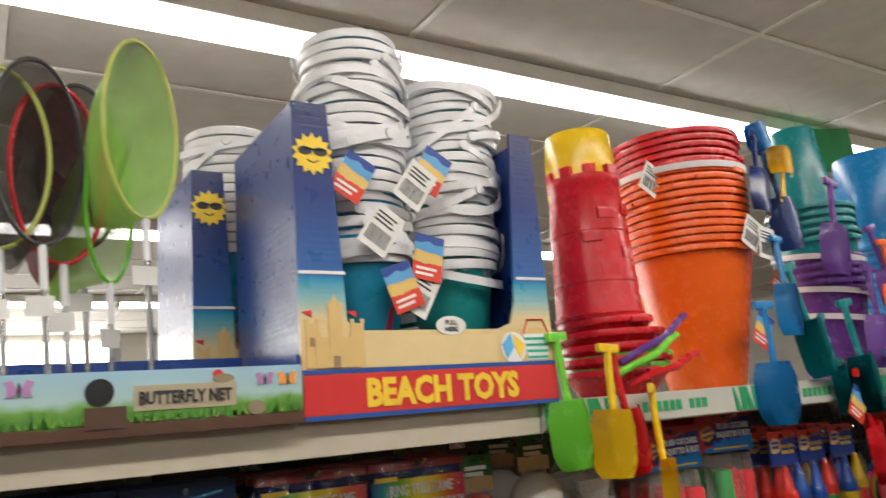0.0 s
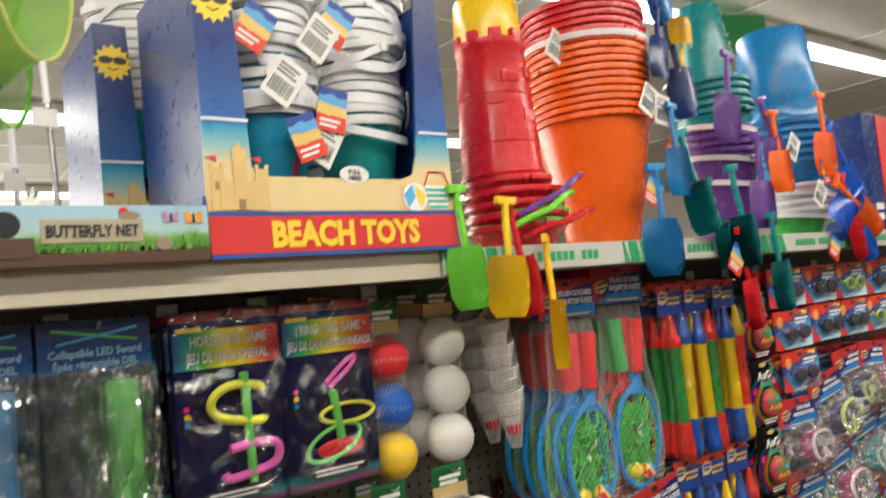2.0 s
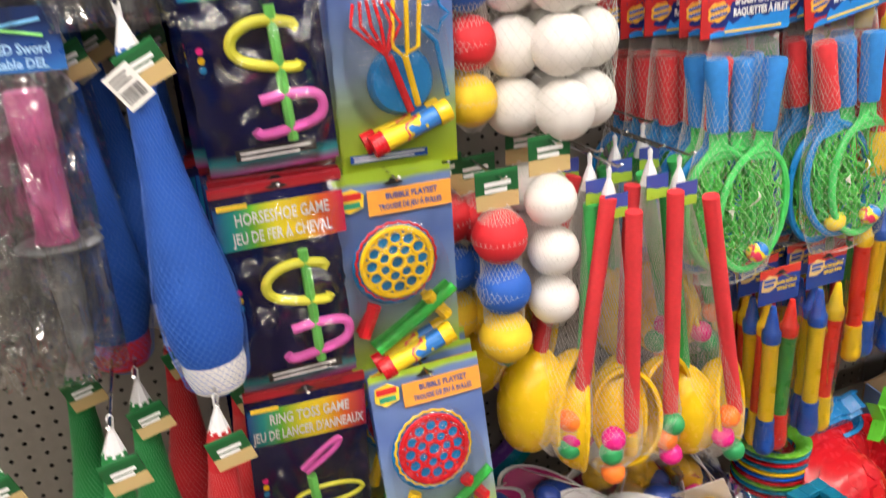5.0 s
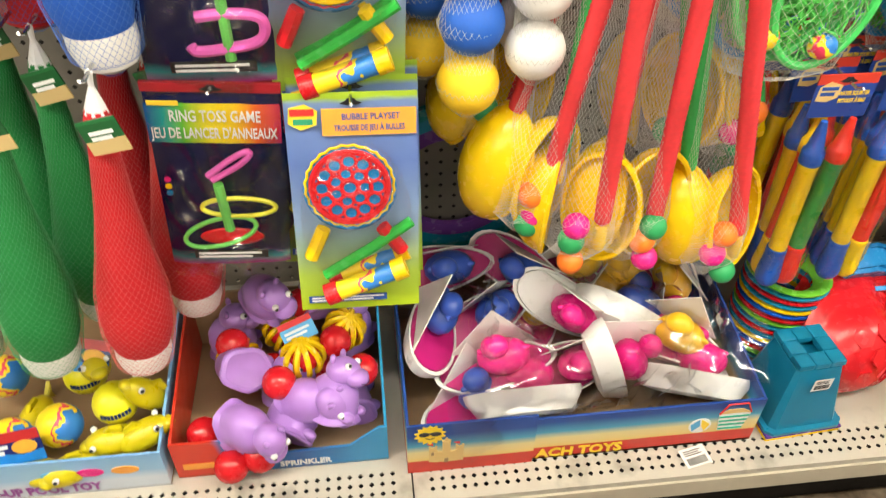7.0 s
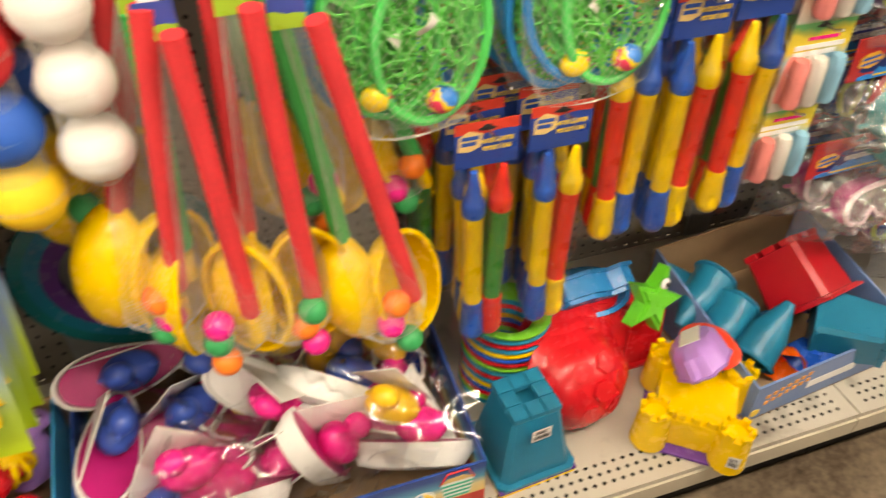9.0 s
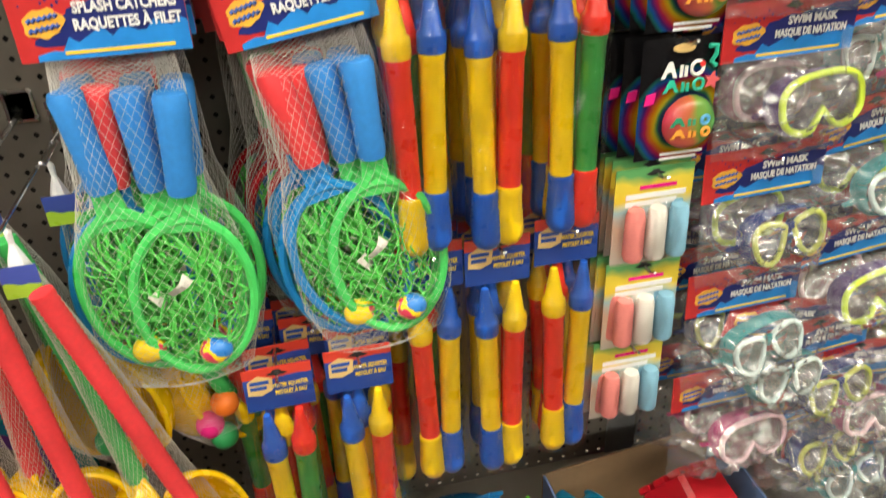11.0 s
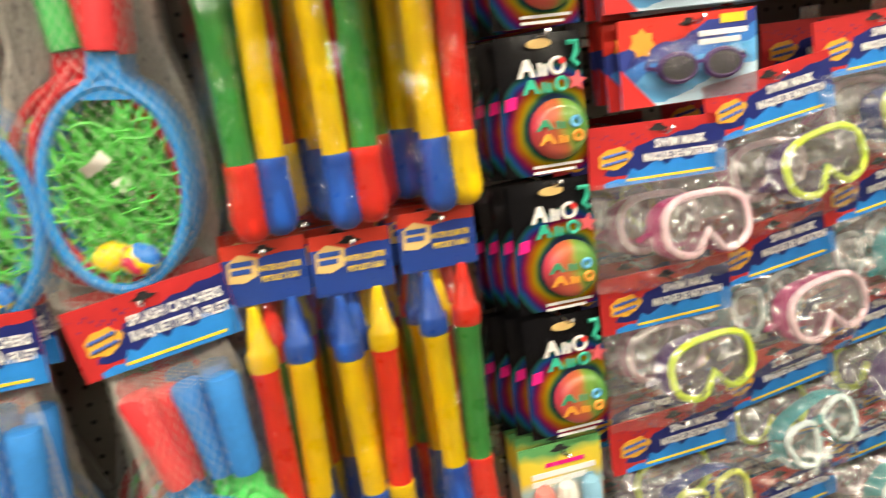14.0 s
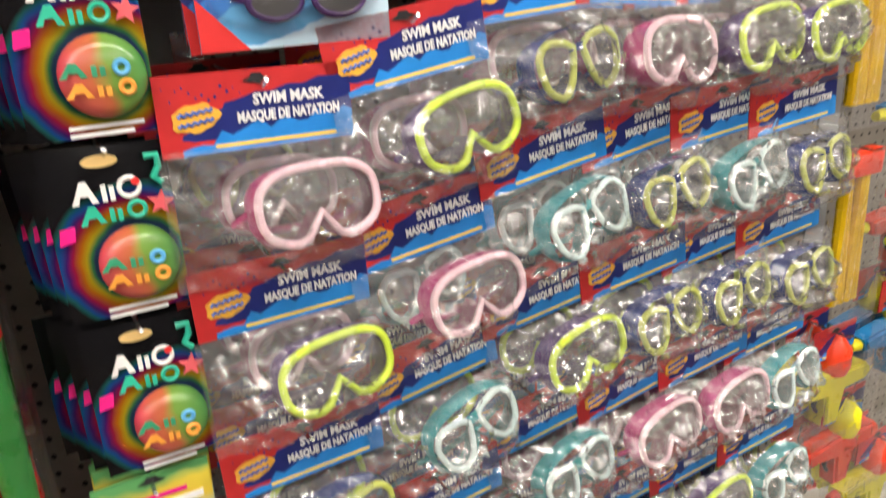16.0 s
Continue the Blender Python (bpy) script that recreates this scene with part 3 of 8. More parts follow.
# ---- net rackets ----
def racket_bits(hc, gc, seed, a=0.064, b=0.098):
    """Meshes of one net racket, hung by its grip; grip top at the origin."""
    rnd = random.Random(seed)
    bm = lathe([(0, 0.002), (0.015, 0.001), (0.0175, -0.005), (0.0165, -0.03), (0.0155, -0.06), (0.016, -0.098), (0.0145, -0.106), (0.0, -0.108)], 14)
    grip = part("grip", bm, gc, None, smooth=True)
    zc = -0.125 - b * 1.12
    pts = [(a * math.cos(q), 0, zc + b * math.sin(q)) for q in [2 * math.pi * k / 40 for k in range(40)]]
    bm = tube(pts, 0.0058, 8, closed=True)
    tube([(0, 0, -0.095), (0, 0, -0.12), (0.012, 0, -0.135), (a * 0.55, 0, zc + b * 0.83)], 0.006, 8, bm)
    tube([(0, 0, -0.12), (-0.012, 0, -0.135), (-a * 0.55, 0, zc + b * 0.83)], 0.006, 8, bm)
    slab([(-0.0125, -0.10), (0.0125, -0.10), (0.016, -0.135), (a * 0.5, zc + b * 0.86), (-a * 0.5, zc + b * 0.86), (-0.016, -0.135)], -0.003, 0.003, bm)
    hoop = part("hoop", bm, hc, None, smooth=True)
    bm = bmesh.new()
    for k in range(24):
        q = rnd.uniform(0, 2 * math.pi)
        x0, z0 = a * math.cos(q), b * math.sin(q)
        q2 = q + math.pi + rnd.uniform(-1.5, 1.5)
        x1, z1 = a * math.cos(q2), b * math.sin(q2)
        pts = []
        ph, fr = rnd.uniform(0, 6), rnd.uniform(5, 11)
        for i in range(15):
            f = i / 14
            wv = math.sin(math.pi * f)
            pts.append((x0 + (x1 - x0) * f + wv * 0.009 * math.sin(fr * f * 2 + ph), wv * rnd.uniform(-0.012, 0.010), zc + z0 + (z1 - z0) * f + wv * (0.010 * math.cos(fr * f * 2.3 + ph) - 0.012)))
        tube(pts, 0.0014, 4, bm)
    net = tagged(part("netting", bm, string_g, None), kind="stuff")
    return grip, hoop, net, zc, b


def splash_set(hc, gc, hc2, gc2, seed, head=True, spread=0.05, third=None):
    t = thing("splash_racket_set", "net racket set in a clear net bag with printed header card", "racket set", None, "racket sets on hooks")
    if head:
        wave_header(t, 0.155, 0.066, ["SPLASH CATCHERS", "RAQUETTES À FILET"])
    top = -0.098 if head else -0.055
    rnd = random.Random(seed)
    for k, (h_, g_, x, y, r) in enumerate(((hc, gc, spread * 0.95, -0.014, 5), (hc, gc, spread * 0.10, 0.006, -2), (hc2, gc2, spread * -0.45, 0.018, 4), (hc2, gc2, -spread * 1.0, -0.002, -6))):
        if third and k == 2:
            h_, g_ = third
        rk = new("racket")
        rk.parent = t
        rk.matrix_basis = pose(x, y, top + rnd.uniform(-0.006, 0.006), 0, r, 0)
        g, h, n, zc, b = racket_bits(h_, g_, seed + k)
        for o in (g, h, n):
            o.parent = rk
        if k in (0, 3):
            w = part("water_ball", ball(0.0175, 14, c=(0.016 - 0.034 * (k == 3), -0.006, zc - b + 0.030), sq=(1.1, 0.85, 0.95)), ball_print, rk, "yellow and red water ball", smooth=True)
            part("care_label", sheet(0.013, 0.026, 3, 5, lambda u, v: -0.006 * math.sin(3 * v + u) - 0.0006), cloth_label, rk, "curled cloth label", m=pose(-0.006 + 0.014 * (k == 3), -0.010, zc + b * (0.05 + 0.3 * (k == 0)), 0, 50 - 25 * k, 30))
    prof = resample([(0.058, -0.07, 0), (0.062, top, 0), (0.066, top - 0.1, 0), (0.088, top - 0.18, 0), (0.092, top - 0.28, 0), (0.075, top - 0.345, 0), (0.03, top - 0.36, 0)], 4)
    netbag(t, prof, 42, 0.00019, 0.36, 1.8)
    return t


cloth_label = plastic("cloth_label", (0.66, 0.64, 0.60), 0.8, 0.15, 0.4)
ball_print = printed("yellow_red_ball", "X", -0.02, 0.02, [(0, (0.9, 0.65, 0.02)), (0.55, (0.75, 0.05, 0.12)), (0.72, (0.9, 0.65, 0.02)), (0.9, (0.03, 0.2, 0.6))], 1.6, 45.0)


# ---- water squirters ----
def squirter_mesh(body, tip, cap, r=0.0115):
    out = []
    out.append(("nozzle", lathe([(0, 0), (0.0045, -0.001), (0.0058, -0.008), (0.0066, -0.012), (0.0122, -0.044), (0.0150, -0.047), (0.0158, -0.050), (0.0158, -0.066), (0.0148, -0.068), (0.009, -0.069)], 18), tip))
    out.append(("barrel", lathe([(0.009, -0.062), (0.0146, -0.067), (0.0146, -0.073), (0.0134, -0.076), (0.0134, -0.226), (0.009, -0.230)], 16), body))
    pr = [(0.009, -0.222), (0.0150, -0.225), (0.0156, -0.228), (0.0156, -0.236), (0.0146, -0.239)]
    for k in range(5):
        pr += [(0.0158 + 0.0006 * k, -0.243 - 0.0068 * k), (0.0150 + 0.0006 * k, -0.2464 - 0.0068 * k)]
    pr += [(0.0186, -0.279), (0.0176, -0.289), (0.0132, -0.297), (0.007, -0.301), (0, -0.302)]
    out.append(("handle_cap", lathe(pr, 18), cap))
    return out


SQ = {}


def squirter(parent, kind, m):
    if kind not in SQ:
        body, tip, cap = {"r": (red2, yel2, yel2), "y": (yel2, blu2, blu2), "g": (grn2, red2, red2)}[kind]
        SQ[kind] = []
        for nm, bm, mt in squirter_mesh(body, tip, cap):
            o = part(nm, bm, mt, None, smooth=True)
            SQ[kind].append((nm, o.data))
            bpy.data.objects.remove(o)
    s = new("squirter")
    s.parent, s.matrix_basis = parent, m
    for nm, me in SQ[kind]:
        share(nm, me, s, Matrix())


red2, yel2 = plastic("squirter_red", (0.85, 0.035, 0.02), 0.3), plastic("squirter_yellow", (0.92, 0.62, 0.01), 0.3)
blu2, grn2 = plastic("squirter_blue", (0.012, 0.10, 0.50), 0.3), plastic("squirter_green", (0.03, 0.30, 0.06), 0.3)


def squirter_pack(a, b, back, seed=1):
    t = thing("water_squirter_pack", "two bright foam-bodied water squirters in a clear bag with blue header", "squirter pack", None, "squirter packs on hooks")
    w, h = 0.084, 0.058
    mat = printed("squirter_header_print", "Z", -h, 0.006, [(0, (0.015, 0.05, 0.25)), (0.5, (0.02, 0.06, 0.32)), (0.78, (0.60, 0.05, 0.03))], 0.3, 30.0)
    hd = part("header_card", B(-w / 2, w / 2, -0.001, 0.001, -h, 0.006), mat, t, "blue and red printed header card")
    slot(hd, -0.004, -0.001)
    part("badge", slab([(-0.038, -0.032), (-0.037, -0.012), (-0.024, -0.004), (-0.006, -0.010), (-0.008, -0.028), (-0.022, -0.034)], -0.0017, -0.0011), ink_tan, hd)
    bars(hd, ink_b, -0.034, -0.011, -0.014, 0.005, -0.0021, 2, 0.003)
    txt("WATER SQUIRTER", 0.0085, ink_y, hd, 0.014, -0.0013, -0.025, 0.62, 0.0002)
    txt("PISTOLET À EAU", 0.0085, ink_y, hd, 0.014, -0.0013, -0.036, 0.62, 0.0002)
    squirter(t, a, pose(-0.0200, -0.012, -0.056, 0, -1.5, 0))
    squirter(t, b, pose(0.0200, -0.012, -0.053, 0, 1.2, 0))
    squirter(t, back, pose(-0.004, 0.016, -0.058, 0, 0.5, 0))
    f = crease(0.012, seed, 7, 4)
    part("clear_bag", sheet(0.086, 0.305, 14, 40, lambda u, v: -0.024 * math.sin(math.pi * min(1, max(0, u))) ** 0.5 - 0.004 + f(u, v) * 0.8), wrap3, t, "clear shiny bag", smooth=True, m=pose(0, 0, -0.05))
    return t


# ---- swim masks ----
def mask_set(rim, skirt, shape, seed, tilt=0.0, dx=0.0):
    t = thing("swim_mask_pack", "swim mask in a crinkled clear bag with red and blue header", "swim mask", None, "swim masks on hooks")
    wave_header(t, 0.172, 0.060, ["SWIM MASK", "MASQUE DE NATATION"])
    m = pose(dx, -0.040, -0.108, -10, tilt, 6)
    mk = new("mask")
    mk.parent, mk.matrix_basis = t, m @ Matrix.Diagonal((0.84, 0.95, 0.94, 1))
    def lens_outline(s=1.0, n=40):
        pts = []
        for k in range(n):
            q = 2 * math.pi * k / n
            x, z = 0.068 * math.copysign(abs(math.cos(q)) ** 0.7, math.cos(q)), 0.036 * math.copysign(abs(math.sin(q)) ** 0.75, math.sin(q))
            if z < 0:
                z *= 1.0 - 0.78 * math.exp(-(x / 0.014) ** 2)
            pts.append((x * s, z * s))
        return pts
    if shape == "one":
        o = lens_outline()
        part("rim", tube([(x, 0, z) for x, z in o], 0.0047, 8, closed=True), rim, mk, smooth=True)
        part("lens", slab(lens_outline(0.97), -0.001, 0.001), lens_clear, mk, "clear lens")
    else:
        for sx in (-1, 1):
            pts = [(sx * 0.006, 0.022), (sx * 0.050, 0.030), (sx * 0.066, 0.012), (sx * 0.058, -0.022), (sx * 0.034, -0.034), (sx * 0.016, -0.016)]
            pl = []
            for k in range(len(pts)):
                a, b = Vector(pts[k - 1]), Vector(pts[k])
                c = Vector(pts[(k + 1) % len(pts)])
                pl += [b.lerp(a, 0.3), b.lerp(a, 0.1) * 0.97 + Vector((sx * 0.035, 0)) * 0.03, b.lerp(c, 0.3)]
            part("rim", tube([(p.x, 0, p.y) for p in pl], 0.0042, 8, closed=True), rim, mk, smooth=True)
            part("lens", slab([(p.x, p.y) for p in pl], -0.001, 0.001), lens_clear, mk, "clear lens")
        part("bridge", B(-0.012, 0.012, -0.003, 0.004, 0.012, 0.022, 0.002), skirt, mk)
    o = [(x * 1.05, z * 1.08 - 0.001) for x, z in lens_outline()]
    bm = bmesh.new()
    r0 = [bm.verts.new((x, 0.003, z)) for x, z in [(x / 1.02, z / 1.02) for x, z in o]]
    r1 = [bm.verts.new((x * 1.04, 0.016, z * 1.05)) for x, z in o]
    r2 = [bm.verts.new((x * 0.97, 0.034, z * 0.97)) for x, z in o]
    for a, b in ((r0, r1), (r1, r2)):
        for k in range(len(a)):
            bm.faces.new((a[k - 1], a[k], b[k], b[k - 1]))
    part("skirt", bm, skirt, mk, smooth=True)
    st = [(0.073, 0.018, 0.0), (0.082, 0.034, -0.01), (0.03, 0.040, -0.025), (-0.04, 0.040, -0.022), (-0.083, 0.034, -0.008), (-0.073, 0.018, 0.0)]
    part("strap", tube(st, 0.004, 6), skirt, mk)
    f1, f2 = crease(0.020, seed * 3.1, 4.0, 3.2), crease(0.009, seed * 5.7, 11, 7)
    f = lambda u, v: f1(u, v) + f2(u, v)
    part("clear_bag", sheet(0.184, 0.124, 40, 30, lambda u, v: -0.050 * max(0.0, math.sin(math.pi * u)) ** 0.6 * min(1.0, 0.06 + 2.2 * v) * (1 - 0.8 * v ** 3) - 0.004 + f(u, v)), wrap2, t, "crinkled clear bag", smooth=True, m=pose(0, -0.004, -0.052))
    return t


def goggle_card(frame_mat, lensm, seed):
    t = thing("swim_goggles_card", "swim goggles blister-packed on a red and sky-blue card", "goggles", None, "goggles on hooks")
    w, h = 0.172, 0.088
    mat = printed("goggle_card_print", "Z", -h, 0.006, [(0, (0.55, 0.74, 0.88)), (0.16, (0.12, 0.42, 0.76)), (0.46, (0.04, 0.20, 0.58)), (0.62, (0.03, 0.05, 0.25)), (0.82, (0.65, 0.04, 0.03))], 0.40, 22.0, hard=True, slant=0.42 / w)
    c = part("card", B(-w / 2, w / 2, -0.001, 0.001, -h, 0.006), mat, t, "red to sky-blue printed card")
    slot(c, -0.004, -0.001)
    part("badge", slab(star_pts(0.016, 0.012, 7, 0, -0.058, -0.020), -0.0017, -0.0011), ink_o, c)
    part("corner_flash", slab([(-0.086, -0.088), (-0.045, -0.088), (-0.086, -0.045)], -0.0017, -0.0011), ink_r, c)
    bars(c, ink_w, 0.012, 0.074, -0.017, 0.006, -0.0014, 2, 0.003)
    part("sticker", B(0.04, 0.072, -0.0016, -0.001, -0.008, 0.002), ink_y, c)
    g = new("goggles")
    g.parent, g.matrix_basis = t, pose(0.006, -0.012, -0.050) @ Matrix.Diagonal((0.84, 0.9, 0.80, 1))
    for sx in (-1, 1):
        o = [(sx * 0.034 + x, z) for x, z in oval(0.027, 0.018, 24)]
        part("eye_rim", tube([(x, 0, z) for x, z in o], 0.004, 8, closed=True), frame_mat, g, smooth=True)
        part("eye_lens", slab([(sx * 0.034 + (x - sx * 0.034) * 0.95, z * 0.95) for x, z in o], -0.003, 0.0), lensm, g, "tinted lens")
        part("strap", tube([(sx * 0.06, 0.002, 0), (sx * 0.074, 0.008, 0.004), (sx * 0.07, 0.009, 0.012)], 0.003, 6), frame_mat, g)
    part("nose_piece", tube([(-0.008, 0, 0.003), (0, -0.002, 0.006), (0.008, 0, 0.003)], 0.0028, 6), frame_mat, g)
    bm = ball(1.0, 20, sq=(0.078, 0.022, 0.032))
    bmesh.ops.delete(bm, geom=[v for v in bm.verts if v.co.y > 0.0005], context="VERTS")
    part("blister", bm, blister, t, "clear blister", smooth=True, m=pose(0, -0.001, -0.048))
    return t


# ---- game bags ----
def sweep(parent, name, pts, r, mat):
    for _ in range(2):
        q = [pts[0]]
        for a, b in zip(pts, pts[1:]):
            q += [(a[0] * 0.75 + b[0] * 0.25, a[1] * 0.75 + b[1] * 0.25), (a[0] * 0.25 + b[0] * 0.75, a[1] * 0.25 + b[1] * 0.75)]
        pts = q + [pts[-1]]
    part(name, tube([(x, -0.004, z) for x, z in pts], r, 8), mat, parent, smooth=True)


glow_y, glow_p, glow_g = plastic("glow_yellow", (0.80, 0.78, 0.06), 0.4), plastic("glow_pink", (0.85, 0.14, 0.55), 0.4), plastic("glow_green", (0.16, 0.62, 0.12), 0.4)


top_red = plastic("dark_red_print", (0.30, 0.012, 0.02), 0.35)


def game_bag(title, sub, kind, seed):
    t = thing("lawn_game_bag", "glossy dark blue game bag with rainbow header and glow shapes", "toy bag", None, "game bags on hooks")
    w, h = 0.152, 0.268
    f = crease(0.004, seed, 6, 9)
    body = printed("game_bag_film", "Z", -h, 0, [(0, (0.55, 0.06, 0.30)), (0.05, (0.05, 0.45, 0.5)), (0.09, (0.006, 0.008, 0.085)), (0.55, (0.006, 0.008, 0.075)), (0.80, (0.008, 0.012, 0.12))], 0.06, 12.0, 0.22, False, 0.35)
    bm = sheet(w, h, 14, 22, lambda u, v: -0.006 * math.sin(math.pi * u) ** 0.5 + f(u, v))
    bmesh.ops.solidify(bm, geom=bm.faces[:], thickness=0.012)
    part("bag", bm, body, t, smooth=True)
    hm = printed("rainbow_header", "X", -w / 2, w / 2, [(0, (0.008, 0.05, 0.28)), (0.14, (0.01, 0.34, 0.30)), (0.28, (0.12, 0.50, 0.04)), (0.46, (0.86, 0.76, 0.03)), (0.64, (0.88, 0.62, 0.02)), (0.80, (0.78, 0.14, 0.02)), (1, (0.55, 0.01, 0.08))], 0.1, 12.0, 0.22, False)
    hd = part("rainbow_band", sheet(w * 0.98, 0.052, 10, 4, lambda u, v: -0.0115 + f(u, 0.06 + v * 0.2) * 0.6), hm, t, "rainbow printed band", smooth=True, m=pose(0, 0, -0.022))
    part("red_top", B(-w / 2, w / 2, -0.009, -0.003, -0.010, 0.001), top_red, t)
    slot(t, -0.006, -0.0095)
    bars(t, ink_y, -0.070, -0.036, -0.021, 0.006, -0.0145, 1)
    txt(title, 0.0205, ink_w, t, 0.002, -0.0150, -0.044, 0.62, 0.0003)
    txt(sub, 0.0195, ink_w, t, 0.0, -0.0150, -0.066, 0.60 if len(sub) < 21 else 0.55, 0.0003)
    g = new("printed_shapes")
    g.parent, g.matrix_basis = t, pose(0, -0.0135, 0)
    if kind == "shoe":
        sweep(g, "stake", [(0.018, -0.085), (0.022, -0.235)], 0.0062, glow_g)
        sweep(g, "horseshoe", [(0.038, -0.112), (0.045, -0.106), (0.0, -0.098), (-0.028, -0.112), (-0.032, -0.132), (-0.012, -0.146), (0.04, -0.155), (0.044, -0.148)], 0.0062, glow_y)
        sweep(g, "horseshoe", [(-0.018, -0.218), (-0.014, -0.226), (0.02, -0.222), (0.055, -0.216), (0.064, -0.200), (0.058, -0.184), (0.02, -0.182), (-0.008, -0.186)], 0.0062, glow_p)
    else:
        sweep(g, "stake", [(-0.004, -0.13), (0.004, -0.20)], 0.0065, glow_g)
        sweep(g, "ring", [(0.045 * math.cos(q) + 0.018, -0.165 + 0.014 * math.sin(q)) for q in [k * 0.35 for k in range(19)]], 0.003, glow_y)
        sweep(g, "ring", [(0.045 * math.cos(q) - 0.008, -0.205 + 0.022 * math.sin(q) + 0.012 * math.cos(q)) for q in [k * 0.35 for k in range(19)]], 0.003, glow_g)
        sweep(g, "ring", [(-0.015, -0.118), (0.02, -0.088), (0.04, -0.08), (0.03, -0.098), (-0.01, -0.124)], 0.004, glow_p)
        part("base", ball(0.04, 16, c=(0.005, 0, -0.215), sq=(1, 0.1, 0.35)), red, g)
    for k in range(3):
        part("colour_dot", slab(oval(0.004, 0.004, 10, -0.062, -0.125 - 0.010 * k), -0.0148, -0.0135), (pink, yellow, sky_blue)[k], t)
    bars(t, black, -0.045, 0.048, -0.245, 0.013, -0.0135)
    bars(t, ink_w, -0.040, 0.040, -0.243, 0.003, -0.0142, 2, 0.003)
    f2, f3 = crease(0.016, seed + 5, 3.2, 3.4), crease(0.0025, seed + 8, 8, 8)
    part("clear_wrap", sheet(w * 1.02, h * 1.02, 36, 56, lambda u, v: -0.020 + f2(u, v) + f3(u, v)), wrap, t, "creased clear wrap", smooth=True)
    return t


def game_bag_behind(seed):
    """A bag further back on its hook, of which only the edge and the band show."""
    t = thing("lawn_game_bag", "glossy dark blue game bag with rainbow header, back on its hook", "toy bag", None, "game bags on hooks")
    f = crease(0.006, seed, 6, 9)
    bm = sheet(0.152, 0.268, 12, 18, lambda u, v: -0.006 * math.sin(math.pi * u) ** 0.5 + f(u, v))
    bmesh.ops.solidify(bm, geom=bm.faces[:], thickness=0.012)
    part("bag", bm, MATS["game_bag_film"], t, smooth=True)
    part("rainbow_band", sheet(0.149, 0.052, 10, 4, lambda u, v: -0.0125 + f(u, 0.06 + v * 0.2) * 0.6), MATS["rainbow_header"], t, "rainbow printed band", smooth=True, m=pose(0, 0, -0.022))
    part("red_top", B(-0.076, 0.076, -0.009, -0.003, -0.010, 0.001), top_red, t)
    bars(t, ink_w, -0.040, 0.040, -0.243, 0.004, -0.0142, 2, 0.003)
    return t


